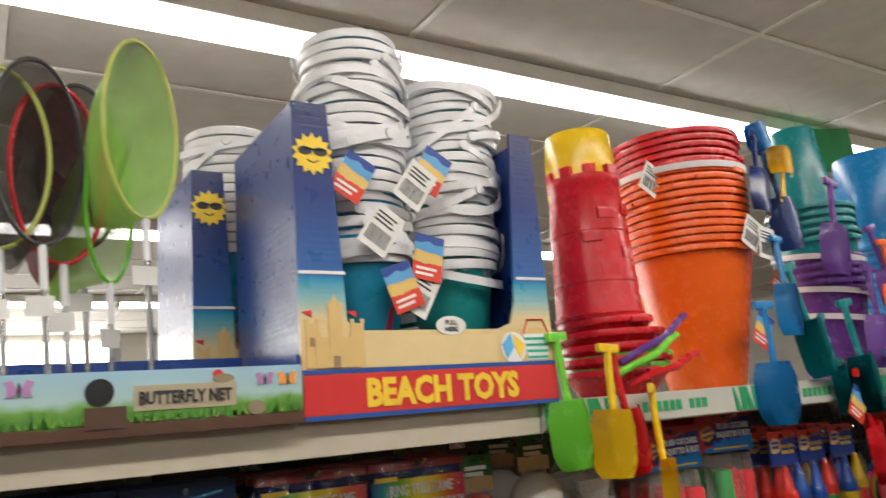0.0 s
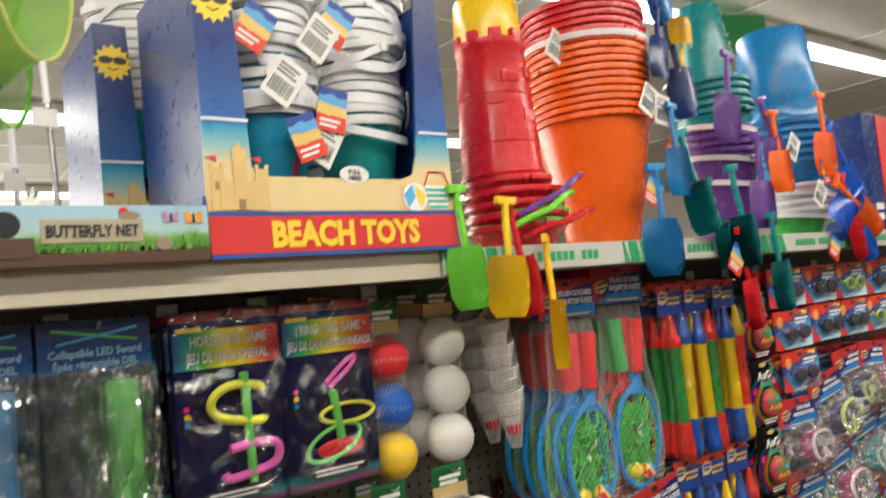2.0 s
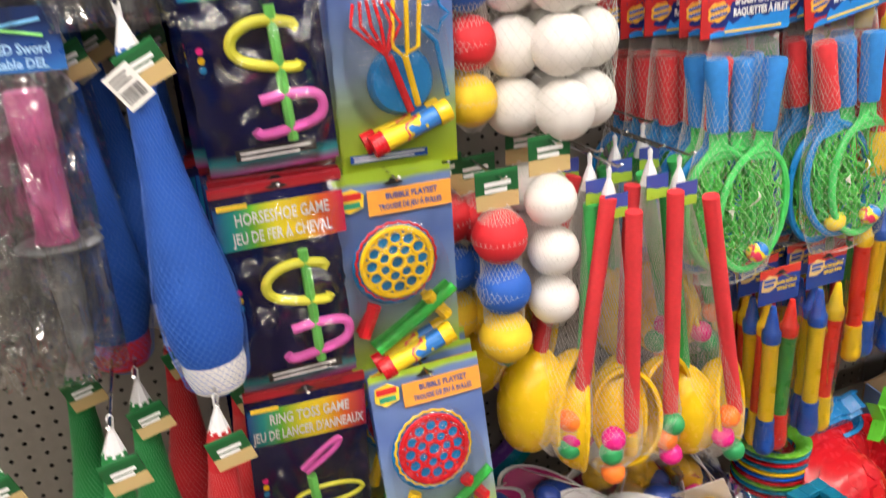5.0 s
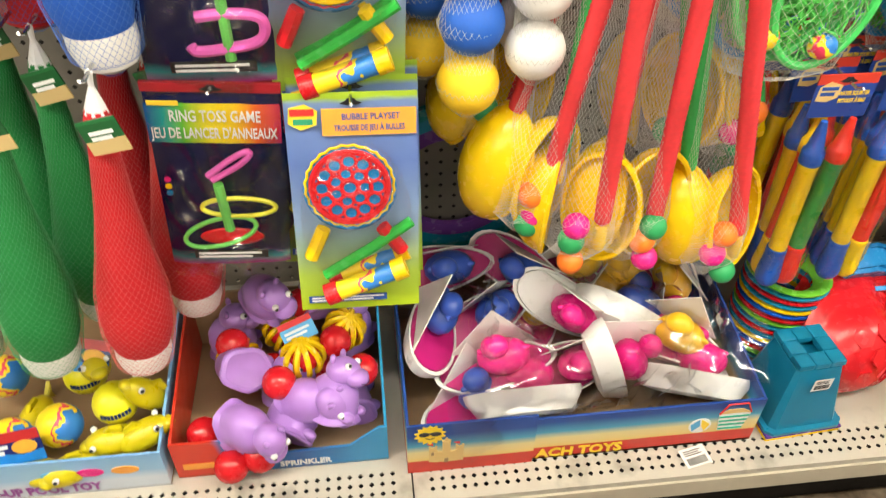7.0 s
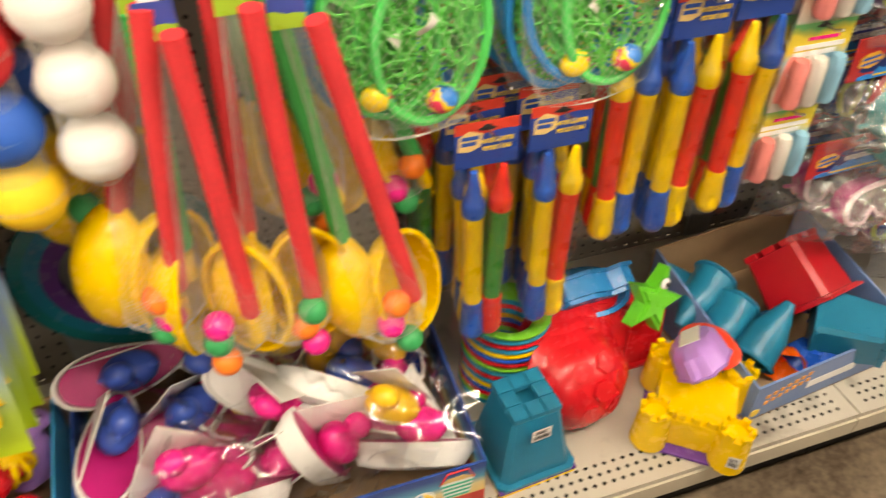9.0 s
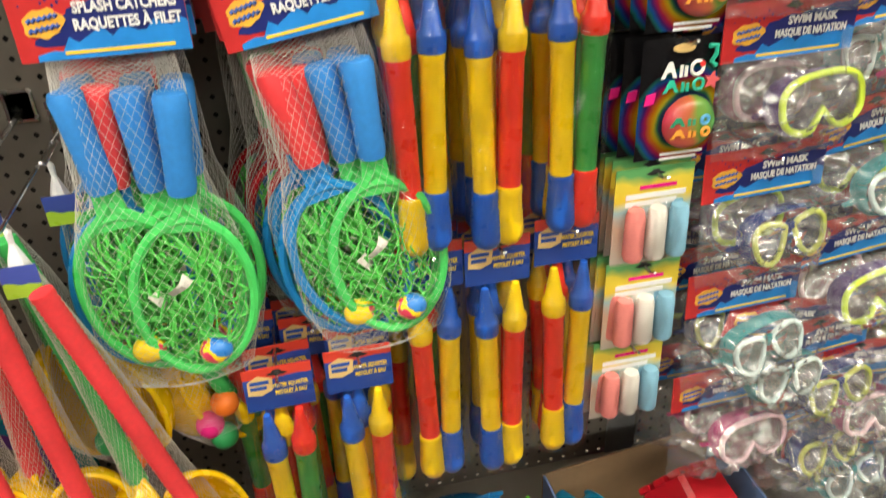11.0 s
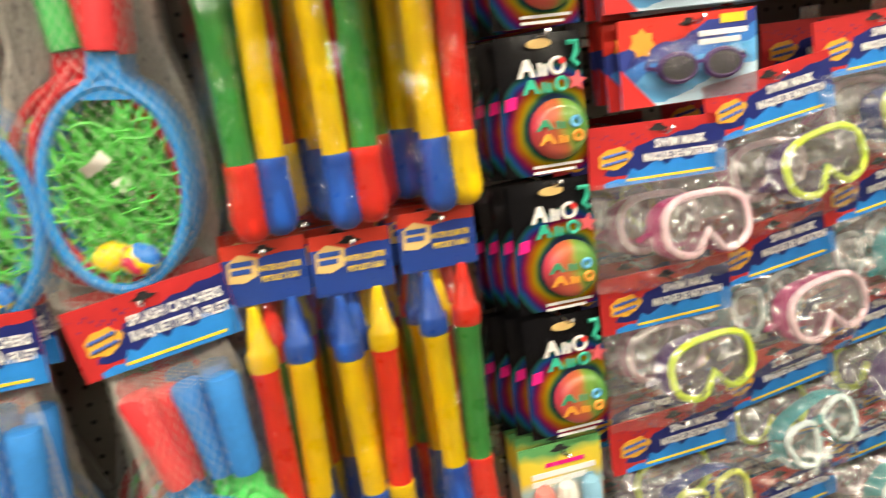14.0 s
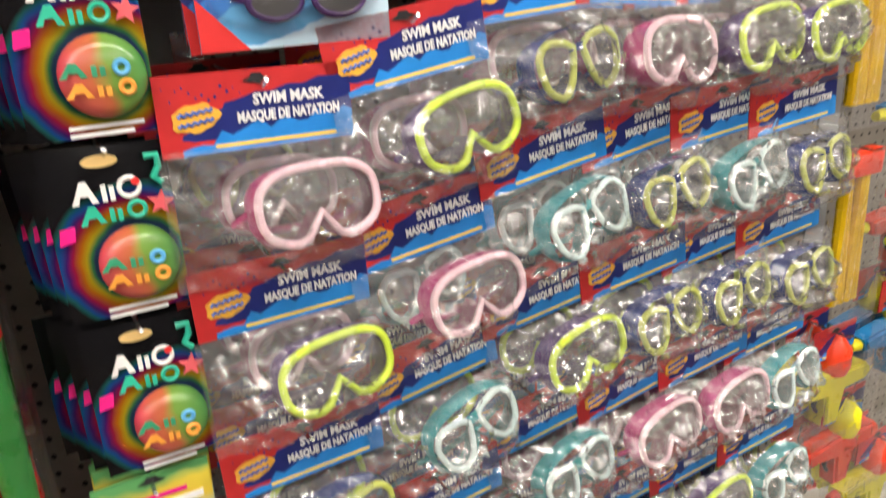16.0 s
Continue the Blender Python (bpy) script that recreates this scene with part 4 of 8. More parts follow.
def bubble_card(kind, seed):
    t = thing("bubble_playset_card", "bubble wand playset on a blue to lime printed card", "bubble toy", None, "bubble playsets on hooks")
    w, h = 0.152, 0.290
    mat = printed("bubble_card_print", "Z", -h, 0, [(0, (0.55, 0.72, 0.03)), (0.18, (0.50, 0.68, 0.10)), (0.42, (0.35, 0.50, 0.72)), (0.7, (0.16, 0.26, 0.62)), (0.96, (0.22, 0.34, 0.66)), (0.98, (0.45, 0.65, 0.05))], 0.06, 15.0, 0.35, False)
    f = crease(0.002, seed, 3, 3)
    bm = sheet(w, h, 6, 10, lambda u, v: f(u, v))
    bmesh.ops.solidify(bm, geom=bm.faces[:], thickness=0.0015)
    c = part("card", bm, mat, t, "blue to lime printed card", smooth=True)
    slot(c, -0.012, -0.004)
    part("badge", slab([(-0.072, -0.034), (-0.070, -0.016), (-0.052, -0.012), (-0.038, -0.020), (-0.040, -0.036), (-0.058, -0.042)], -0.0062, -0.004), ink_y, c)
    bars(c, ink_r, -0.069, -0.042, -0.021, 0.008, -0.0066, 1)
    bars(c, ink_g, -0.066, -0.044, -0.032, 0.007, -0.0066, 1)
    part("title_band", B(-0.034, 0.074, -0.0052, -0.004, -0.050, -0.018), ink_o, c)
    txt("BUBBLE PLAYSET", 0.0105, ink_b, c, 0.022, -0.0056, -0.031, 0.85, 0.0002)
    txt("TROUSSE DE JEU À BULLES", 0.0098, ink_b, c, 0.020, -0.0056, -0.044, 0.70, 0.0002)
    bars(c, ink_b, -0.066, 0.034, -0.272, 0.010, -0.0045)
    bars(c, ink_w, -0.062, 0.030, -0.270, 0.002, -0.0052, 2, 0.002)
    g = new("toy_set")
    g.parent, g.matrix_basis = t, pose(0, -0.010, 0)
    if kind == "utensil":
        part("dish", lathe([(0, 0.003), (0.034, 0.003), (0.040, -0.004), (0.042, -0.004), (0.036, 0.006), (0, 0.006)], 28, m=pose(0.004, 0.002, -0.182, 90, 0, 0)), sky_blue, g, smooth=True)
        part("whisk", tube([(0.012, -0.004, -0.218), (-0.012, -0.004, -0.150)], 0.005, 8), red, g)
        bm = bmesh.new()
        for k in range(6):
            tube([(-0.014, -0.002, -0.15), (-0.055 + 0.012 * k, -0.006, -0.115), (-0.050 + 0.008 * k, -0.004, -0.085 - 0.002 * abs(k - 2.5))], 0.0022, 6, bm)
        part("whisk_head", bm, red, g)
        part("fork", tube([(0.022, -0.003, -0.212), (0.008, -0.003, -0.150)], 0.0045, 8), yellow, g)
        bm = tube([(-0.006, -0.003, -0.14), (0.006, -0.003, -0.152), (0.026, -0.003, -0.142), (0.030, -0.003, -0.088)], 0.003, 6)
        tube([(-0.006, -0.003, -0.14), (-0.002, -0.003, -0.085)], 0.003, 6, bm)
        tube([(0.012, -0.003, -0.15), (0.014, -0.003, -0.084)], 0.003, 6, bm)
        part("fork_head", bm, yellow, g)
        part("wand", tube([(0.03, 0, -0.12), (0.05, 0, -0.14), (0.062, 0, -0.205)], 0.003, 6), sky_blue, g)
        part("star_frame", tube([(x, 0, z) for x, z in star_pts(0.022, 0.014, 5, 0.3, 0.046, -0.108)], 0.002, 6, closed=True), sky_blue, g)
        bz = -0.238
    else:
        wheel = red if kind == "red" else yellow
        part("dish", lathe([(0, 0.003), (0.048, 0.003), (0.054, -0.003), (0.056, -0.003), (0.05, 0.006), (0, 0.006)], 32, m=pose(-0.006, 0.004, -0.118, 90, 0, 0)), sky_blue, g, smooth=True)
        bm = tube([(-0.006 + 0.045 * math.cos(q), -0.004, -0.112 + 0.045 * math.sin(q)) for q in [k * math.pi / 16 for k in range(32)]], 0.004, 6, closed=True)
        for rr, nn, sz in ((0.033, 12, 0.009), (0.018, 7, 0.008)):
            for k in range(nn):
                q = 2 * math.pi * k / nn
                tube([(-0.006 + rr * math.cos(q) + sz * math.cos(p), -0.004, -0.112 + rr * math.sin(q) + sz * math.sin(p)) for p in [j * math.pi / 4 for j in range(8)]], 0.0022, 5, bm, closed=True)
        tube([(-0.006 + 0.010 * math.cos(q), -0.004, -0.112 + 0.010 * math.sin(q)) for q in [k * math.pi / 6 for k in range(12)]], 0.003, 5, bm, closed=True)
        part("bubble_wheel", bm, wheel, g, smooth=True)
        part("scallop_edge", tube([(-0.006 + (0.051 + 0.002 * (k % 2)) * math.cos(k * math.pi / 24), -0.001, -0.112 + (0.051 + 0.002 * (k % 2)) * math.sin(k * math.pi / 24)) for k in range(48)], 0.0018, 5, closed=True), yellow if kind == "red" else red, g)
        part("handle", tube([(0.030, -0.004, -0.165), (0.055, -0.004, -0.200)], 0.009, 8), yellow if kind != "red" else red, g, smooth=True)
        part("handle", tube([(-0.040, -0.003, -0.165), (-0.058, -0.003, -0.205)], 0.009, 8), red if kind != "red" else yellow, g, smooth=True)
        part("wand", tube([(0.066, -0.008, -0.158), (0.02, -0.008, -0.190), (-0.042, -0.008, -0.228)], 0.007, 8), green, g, smooth=True)
        bz = -0.238
    part("bottle", tube([(-0.028, -0.012, bz - 0.012), (0.044, -0.012, bz + 0.014)], 0.0125, 12), ball_print, g, "printed bubble bottle", smooth=True)
    for s in (0, 1):
        a = Vector((-0.034, -0.012, bz - 0.014)).lerp(Vector((0.050, -0.012, bz + 0.016)), s)
        part("bottle_cap", tube([a - Vector((0.008, 0, 0.003)), a + Vector((0.008, 0, 0.003))], 0.0145, 12), (red, yellow)[s], g, smooth=True)
    bm = ball(1.0, 22, sq=(0.068, 0.03, 0.105))
    bmesh.ops.delete(bm, geom=[v for v in bm.verts if v.co.y > 0.0005], context="VERTS")
    part("blister", bm, blister, t, "clear blister", smooth=True, m=pose(0, -0.006, -0.158))
    return t


# ---- foam balls, pins, swords ----
def pack_header(t, w=0.062, h=0.050, z=0.0):
    mat = printed("green_tan_header_%d" % int(w * 1000), "Z", -h, 0.004, [(0, (0.55, 0.40, 0.18)), (0.42, (0.012, 0.10, 0.03)), (0.9, (0.02, 0.16, 0.05))], 0.2, 30.0)
    hd = part("header_card", B(-w / 2, w / 2, -0.001, 0.001, -h, 0.004), mat, t, "green and tan header card", m=pose(0, 0, z))
    bars(hd, ink_w, -w * 0.3, w * 0.32, -h * 0.30, h * 0.12, -0.0015, 2, h * 0.06)
    return hd


def ball_column(mats, r, seed, dz=None):
    t = thing("foam_ball_pack", "three foam balls in a clear net under a green header", "ball pack", None, "foam ball packs on hooks")
    pack_header(t)
    d = dz or 2.02 * r
    for k, mt in enumerate(mats):
        part("ball", ball(r, 24, c=(0.002 * (k % 2), 0, -0.052 - r - d * k)), mt, t, smooth=True)
    pr = [(0.012, -0.045, 0)]
    for k in range(len(mats)):
        pr += [(r * 0.75, -0.052 - r * 0.35 - d * k, 0), (r * 1.02, -0.052 - r - d * k, 0), (r * 0.75, -0.052 - r * 1.65 - d * k, 0)]
    pr += [(0.01, -0.052 - d * len(mats) - 0.004, 0)]
    netbag(t, resample(pr, 3), 30, 0.00025, 1.0, 1.4)
    return t


def ball_cluster(r, seed):
    t = thing("practice_ball_bag", "white practice balls in a clear net under a green header", "ball pack", None, "practice ball bags on hooks")
    pack_header(t, 0.07)
    rnd = random.Random(seed)
    for j in range(3):
        for (x, y) in ((0.0, -0.035), (0.056, 0.0), (-0.052, 0.012), (0.01, 0.045)):
            part("ball", ball(r, 22, c=(x + rnd.uniform(-.004, .004), y, -0.056 - r - 2.0 * r * j - rnd.uniform(0, .006))), foam_w, t, smooth=True)
    netbag(t, resample([(0.015, -0.04, 0), (0.07, -0.075, 0), (0.09, -0.12, 0), (0.092, -0.2, 0), (0.085, -0.26, 0), (0.03, -0.30, 0)], 3), 34, 0.00025, 0.9, 1.2)
    return t


def pin(body, base, net_of, z_roll=0.0):
    t = thing("bowling_pin_pack", "foam bowling pin in fine net tied with a white cord", "bowling pin", None, "bowling pins on hooks")
    pr = [(0.0, -0.045), (0.012, -0.047), (0.015, -0.06), (0.016, -0.09), (0.020, -0.16), (0.030, -0.23), (0.042, -0.30), (0.046, -0.34), (0.044, -0.375), (0.037, -0.402)]
    pr = [(r * 0.97, z) for r, z in pr]
    part("pin_body", lathe(pr, 28), body, t, smooth=True)
    part("pin_base", lathe([(0.0362, -0.401), (0.0365, -0.42), (0.031, -0.44), (0.017, -0.449), (0, -0.45)], 28), base, t, smooth=True)
    part("cord_tie", lathe([(0, 0.0), (0.004, -0.005), (0.003, -0.02), (0.008, -0.035), (0.013, -0.05)], 8), white, t)
    netbag(t, resample([(0.011, -0.045, 0), (0.016, -0.1, 0), (0.0235, -0.18, 0), (0.033, -0.24, 0), (0.0455, -0.31, 0), (0.0468, -0.37, 0), (0.0385, -0.43, 0), (0.01, -0.455, 0)], 4), 34, 0.00022, 1.0, 2.4, mat=net_of)
    if body is pin_b:
        barcode(t, -0.008, -0.082, 0.030, 0.040, -0.024, -30)
    hd = pack_header(t, 0.046, 0.036, -0.03)
    hd.matrix_basis = pose(0.004, -0.022, -0.050, 0, -22, -12)
    return t


net_r, net_g, net_b = plastic("red_net_thread", (0.62, 0.10, 0.10), 0.5), plastic("green_net_thread", (0.06, 0.32, 0.12), 0.5), plastic("blue_net_thread", (0.06, 0.16, 0.55), 0.5)
pin_r = plastic("red_pin_foam", (0.56, 0.012, 0.02), 0.75, 0.18, 0.9, 320)
pin_b = plastic("blue_pin_foam", (0.012, 0.10, 0.48), 0.75, 0.18, 0.9, 320)
pin_g = plastic("green_pin_foam", (0.010, 0.22, 0.05), 0.75, 0.18, 0.9, 320)


pale_sky = plastic("pale_sky_ink", (0.36, 0.60, 0.82), 0.45)
sword_film = film("crinkled_sword_bag", 0.27, crinkle=0.22, scale=7.0, haze=0.045, rough=0.07, stretch=(2.0, 2.0, 0.4))


def sword(col, seed):
    t = thing("light_sword_bag", "collapsible toy sword in a shiny clear bag with blue header", "toy sword", None, "toy swords on hooks")
    w, h = 0.132, 0.056
    mat = printed("sword_header_print", "Z", -h, 0.005, [(0, (0.03, 0.16, 0.45)), (0.3, (0.02, 0.08, 0.30)), (0.75, (0.01, 0.03, 0.12))], 0.5, 18.0, 0.3, False)
    hd = part("header_card", B(-w / 2, w / 2, -0.001, 0.001, -h, 0.006), mat, t, "blue printed header card")
    txt("Collapsible LED Sword", 0.0135, pale_sky, hd, 0.0, -0.0014, -0.038, 0.86, 0.0004)
    txt("Épée rétractable DEL", 0.0130, pale_sky, hd, 0.0, -0.0014, -0.052, 0.88, 0.0004)
    part("sword_picture", tube([(-0.05, -0.0012, -0.004), (0.05, -0.0012, -0.022)], 0.002, 4), glow_g, hd)
    part("sword_picture", tube([(-0.045, -0.0012, -0.022), (0.05, -0.0012, -0.006)], 0.002, 4), ink_sky, hd)
    part("grip", lathe([(0, -0.07), (0.0175, -0.071), (0.0195, -0.078), (0.019, -0.21), (0.022, -0.225), (0.0, -0.228)], 18), col, t, smooth=True, m=pose(0.024, -0.02, 0))
    part("guard", ball(0.044, 16, c=(0.024, -0.014, -0.232), sq=(1, 0.7, 0.22)), grey, t, smooth=True)
    part("blade", lathe([(0.017, -0.235), (0.015, -0.28), (0.0165, -0.281), (0.013, -0.33), (0.0145, -0.331), (0.011, -0.37), (0, -0.372)], 14), grey, t, smooth=True, m=pose(0.022, -0.012, 0))
    f = crease(0.046, seed, 8, 5)
    part("clear_bag", sheet(0.134, 0.33, 30, 40, lambda u, v: -0.026 * math.sin(math.pi * u) ** 0.6 - 0.012 + f(u, v)), sword_film, t, "crinkled shiny clear bag", smooth=True, m=pose(0, 0, -0.052))
    return t


def emblem(parent, x, z, h, y, mat, mat2):
    """A plain emblem: a wedge, two strokes and a ring."""
    part("emblem_wedge", slab([(x - 0.026, z - h * 0.5), (x - 0.018, z + h * 0.5), (x - 0.013, z + h * 0.5), (x - 0.006, z - h * 0.5), (x - 0.011, z - h * 0.5), (x - 0.013, z - h * 0.15), (x - 0.019, z - h * 0.15), (x - 0.021, z - h * 0.5)], y, y + 0.0012), mat, parent)
    for k in range(2):
        part("emblem_stroke", slab([(x - 0.003 + 0.006 * k, z - h * 0.5), (x - 0.003 + 0.006 * k, z + h * (0.25 - 0.1 * k)), (x + 0.0008 + 0.006 * k, z + h * (0.25 - 0.1 * k)), (x + 0.0008 + 0.006 * k, z - h * 0.5)], y, y + 0.0012), mat, parent)
    part("emblem_ring", tube([(x + 0.0185 + h * 0.42 * math.cos(q), y, z + h * 0.42 * math.sin(q)) for q in [k * math.pi / 9 for k in range(18)]], 0.0021, 5, closed=True), mat2, parent)


def rainbow_pack(var, seed):
    t = thing("air_disc_pack", "black rainbow-printed pouch with a domed putty tub", "toy pack", None, "rainbow pouches on hooks")
    w, h = 0.098, 0.148
    f = crease(0.004, seed, 4, 6)
    # ring and tub inks are dimmed: shade from the squirters is in their colours
    rm = MATS.get("rainbow_rings") or rings("rainbow_rings", (0.012, -0.098), [(0.0, (0.02, 0.03, 0.10)), (0.50, (0.02, 0.05, 0.12)), (0.54, (0.04, 0.22, 0.07)), (0.60, (0.52, 0.42, 0.015)), (0.68, (0.55, 0.17, 0.008)), (0.76, (0.40, 0.012, 0.06)), (0.83, (0.06, 0.012, 0.18)), (0.89, (0.008, 0.09, 0.36)), (0.95, (0.012, 0.13, 0.12)), (1.0, (0.010, 0.010, 0.013))], 0.068)
    bm = sheet(w, h, 10, 14, lambda u, v: -0.008 * math.sin(math.pi * u) * math.sin(math.pi * min(1, v + 0.1)) + f(u, v) * 0.7)
    bmesh.ops.solidify(bm, geom=bm.faces[:], thickness=0.008)
    part("pouch", bm, rm, t, "glossy black pouch with rainbow rings", smooth=True)
    tub = MATS.get("tub_print") or printed("tub_print", "X", -0.034, 0.034, [(0, (0.55, 0.05, 0.10)), (0.45, (0.45, 0.12, 0.05)), (0.62, (0.15, 0.28, 0.05)), (1, (0.07, 0.28, 0.08))], 0.6, 20.0, 0.2, False)
    tb = part("tub", lathe([(0, -0.012), (0.022, -0.011), (0.029, -0.007), (0.0325, 0.0), (0.0325, 0.006)], 28), tub, t, "domed printed tub", smooth=True, m=pose(0.012, -0.014, -0.100, -90, 0, 0))
    emblem(t, -0.004, -0.034, 0.0185, -0.0135, ink_w, ink_w)
    emblem(t, -0.001, -0.053, 0.0150, -0.0145, ink_tl, ink_tl)
    part("red_dot", slab(oval(0.0034, 0.0034, 12, 0.0195, -0.0295), -0.0160, -0.0148), ink_r, t)
    emblem(t, 0.006, -0.093, 0.0110, -0.0268, ink_g, ink_sky)
    emblem(t, 0.008, -0.108, 0.0110, -0.0268, ink_o, ink_o)
    part("star_print", slab(star_pts(0.011, 0.005, 5, 0.2, 0.037, -0.052), -0.0115, -0.0090), plastic("coral_ink", (0.75, 0.12, 0.14), 0.4), t)
    part("sea_horse_print", tube([(0.030, -0.008, -0.012), (0.040, -0.008, -0.012), (0.040, -0.008, -0.022), (0.035, -0.008, -0.030), (0.041, -0.008, -0.036)], 0.003, 6), ink_tl, t)
    part("badge", slab(oval(0.014, 0.005, 14, -0.004, -0.010), -0.013, -0.0115), ink_tan, t)
    part("side_badge", slab([(-0.045, -0.076), (-0.043, -0.063), (-0.031, -0.061), (-0.033, -0.074)], -0.0075, -0.0055), pink, t)
    bars(t, ink_w, -0.020, 0.036, -0.138, 0.003, -0.0100, 2, 0.003)
    return t


ink_tl = plastic("teal_ink", (0.02, 0.45, 0.30), 0.4)


def chalk_pack():
    t = thing("chalk_pack", "three thick pastel chalk sticks on a colourful card", "chalk", None, "chalk packs on hooks")
    w, h = 0.106, 0.132
    mat = printed("chalk_card_print", "Z", -h, 0.0, [(0, (0.50, 0.46, 0.40)), (0.45, (0.62, 0.42, 0.30)), (0.62, (0.30, 0.50, 0.55)), (0.75, (0.75, 0.55, 0.05)), (0.9, (0.72, 0.58, 0.06)), (0.97, (0.10, 0.35, 0.12))], 0.35, 18.0, 0.35, False)
    c = part("card", B(-w / 2, w / 2, -0.0008, 0.0008, -h, 0.004), mat, t, "colourful printed card")
    slot(c, -0.005, -0.0008)
    bars(c, ink_w, -0.038, 0.044, -0.034, 0.007, -0.0013, 2, 0.003)
    bars(c, pink, -0.02, 0.03, -0.022, 0.005, -0.0018, 1)
    for k, col in enumerate(((0.72, 0.22, 0.20), (0.74, 0.72, 0.66), (0.22, 0.46, 0.62))):
        part("chalk", lathe([(0, -0.046), (0.010, -0.047), (0.0125, -0.055), (0.0135, -0.112), (0.011, -0.118), (0, -0.119)], 14), plastic("chalk_%d" % k, col, 0.9, 0.12, 0.6, 250), t, smooth=True, m=pose(-0.028 + 0.030 * k, -0.012, 0))
    bm = ball(1.0, 18, sq=(0.05, 0.03, 0.048))
    bmesh.ops.delete(bm, geom=[v for v in bm.verts if v.co.y > 0.0005], context="VERTS")
    part("blister", bm, blister, t, "clear blister", smooth=True, m=pose(0.002, -0.001, -0.083))
    return t


def scoop_set(top, cup, seed, hcol):
    """Net bag with scoop paddles and light balls: from its tie down to the cup."""
    x0, y0, z0 = top
    x1, y1, z1 = cup
    dx, dz = x1 - x0, z1 - z0
    t = thing("scoop_ball_set", "yellow scoop paddles with foam grips and balls in net", "scoop toy", pose(x0, y0, z0), "scoop sets on hooks")
    rnd = random.Random(seed)
    ang = math.degrees(math.atan2(dx, -dz))
    L = math.hypot(dx, dz)
    part("cord_tie", lathe([(0, 0.0), (0.004, -0.005), (0.003, -0.018), (0.009, -0.035), (0.014, -0.055)], 8), white, t)
    part("tag", B(-0.016, 0.020, -0.0162, -0.015, -0.072, -0.036), printed("scoop_tag", "Z", -0.08, -0.02, [(0, (0.35, 0.55, 0.05)), (0.4, (0.05, 0.08, 0.35)), (0.8, (0.7, 0.7, 0.7))], 0.4, 40.0), t, "blue and green tag")
    for k, (hc, ox, oy) in enumerate(((hcol, 0.012, -0.012), (grip_g if seed in (51, 53) else hcol, -0.014, 0.018))):
        s = new("scoop")
        s.parent = t
        s.matrix_basis = pose(ox, oy, 0, 0, -ang + (3 if k else -2), 0)
        end = L + 0.035 if k == 0 else L - 0.055
        gm = pose(0, -0.030, 0, 2.5, 0, 0) if k == 0 else Matrix()
        pr = [(0, -0.055), (0.0120, -0.057)]
        for q in range(int((end - 0.07) / 0.0075)):
            pr += [(0.0124, -0.064 - 0.0075 * q), (0.0113, -0.0675 - 0.0075 * q)]
        part("grip", lathe(pr + [(0.0, -end)], 14), hc, s, "ridged foam grip", smooth=True, m=gm)
        part("neck", lathe([(0, -end + 0.004), (0.0095, -end + 0.002), (0.0105, -end - 0.022), (0.0115, -end - 0.026), (0.010, -end - 0.036), (0, -end - 0.038)], 12), yellow, s, smooth=True, m=gm)
        cm = pose(0, 0.002, -(L + 0.012), 0, 0, (-28, 6, 30)[seed % 3] + 95 * k) @ Matrix.Diagonal((0.053, 0.056, 0.090, 1))
        bm = bmesh.new()
        v = bmesh.ops.create_uvsphere(bm, u_segments=24, v_segments=14, radius=1)["verts"]
        bmesh.ops.delete(bm, geom=[q for q in bm.verts if q.co.y < -0.02], context="VERTS")
        bmesh.ops.transform(bm, matrix=cm, verts=bm.verts)
        bmesh.ops.solidify(bm, geom=bm.faces[:], thickness=0.003)
        cup_ = part("cup", bm, yellow, s, smooth=True)
        part("rolled_rim", tube([cm @ Vector((math.cos(q), -0.02, math.sin(q))) for q in [2 * math.pi * i / 30 for i in range(30)]], 0.0042, 6, closed=True), yellow, cup_, smooth=True)
    cols = (pink, foam_g2, orange2)
    for k in range(3):
        a = part("light_ball", ball(0.019, 16, c=(dx + rnd.uniform(-0.025, 0.025), -0.035, dz - 0.02 - 0.032 * k + rnd.uniform(-.01, .01))), cols[(seed + k) % 3], t, smooth=True)
    pr = resample([(0.010, -0.04, 0), (0.022, dz * 0.4, dx * 0.4), (0.034, dz * 0.72, dx * 0.72), (0.054, dz - 0.01, dx), (0.054, dz - 0.06, dx), (0.02, dz - 0.105, dx)], 5)
    netbag(t, pr, 40, 0.00017, 0.95, 2.6)
    return t


foam_g2, orange2 = plastic("green_ball_plastic", (0.02, 0.32, 0.10), 0.5), plastic("orange_ball_plastic", (0.9, 0.20, 0.02), 0.5)


# ---- hanging goods, left bay ----
s1 = hang(sword(plastic("sword_blue", (0.10, 0.32, 0.60), 0.35), 1), 0.140, 0.82, 1.640, 4, 0.05)
s2 = hang(sword(plastic("sword_green", (0.20, 0.66, 0.16), 0.3), 2), 0.276, 0.815, 1.638, 4, 0.05)
s3 = hang(sword(plastic("sword_pink", (0.80, 0.16, 0.40), 0.35), 3), 0.170, 0.775, 1.280, 4, 0.05, 3)
again(s1, 0.0, 0.82, 1.64, 2, 0.05)
again(s2, -0.14, 0.82, 1.64, 2, 0.05)
again(s3, 0.02, 0.79, 1.28, 2, 0.05)
shoe = hang(game_bag("HORSESHOE GAME", "JEU DE FER À CHEVAL", "shoe", 4), 0.443, 0.825, 1.640, 5, 0.024)
toss = hang(game_bag("RING TOSS GAME", "JEU DE LANCER D'ANNEAUX", "ring", 7), 0.600, 0.825, 1.640, 4, 0.024)
again(shoe, 0.424, 0.80, 1.345, 6, 0.024, 0, 0)
again(shoe, 0.414, 0.768, 1.072, 6, 0.024, 1, 0)
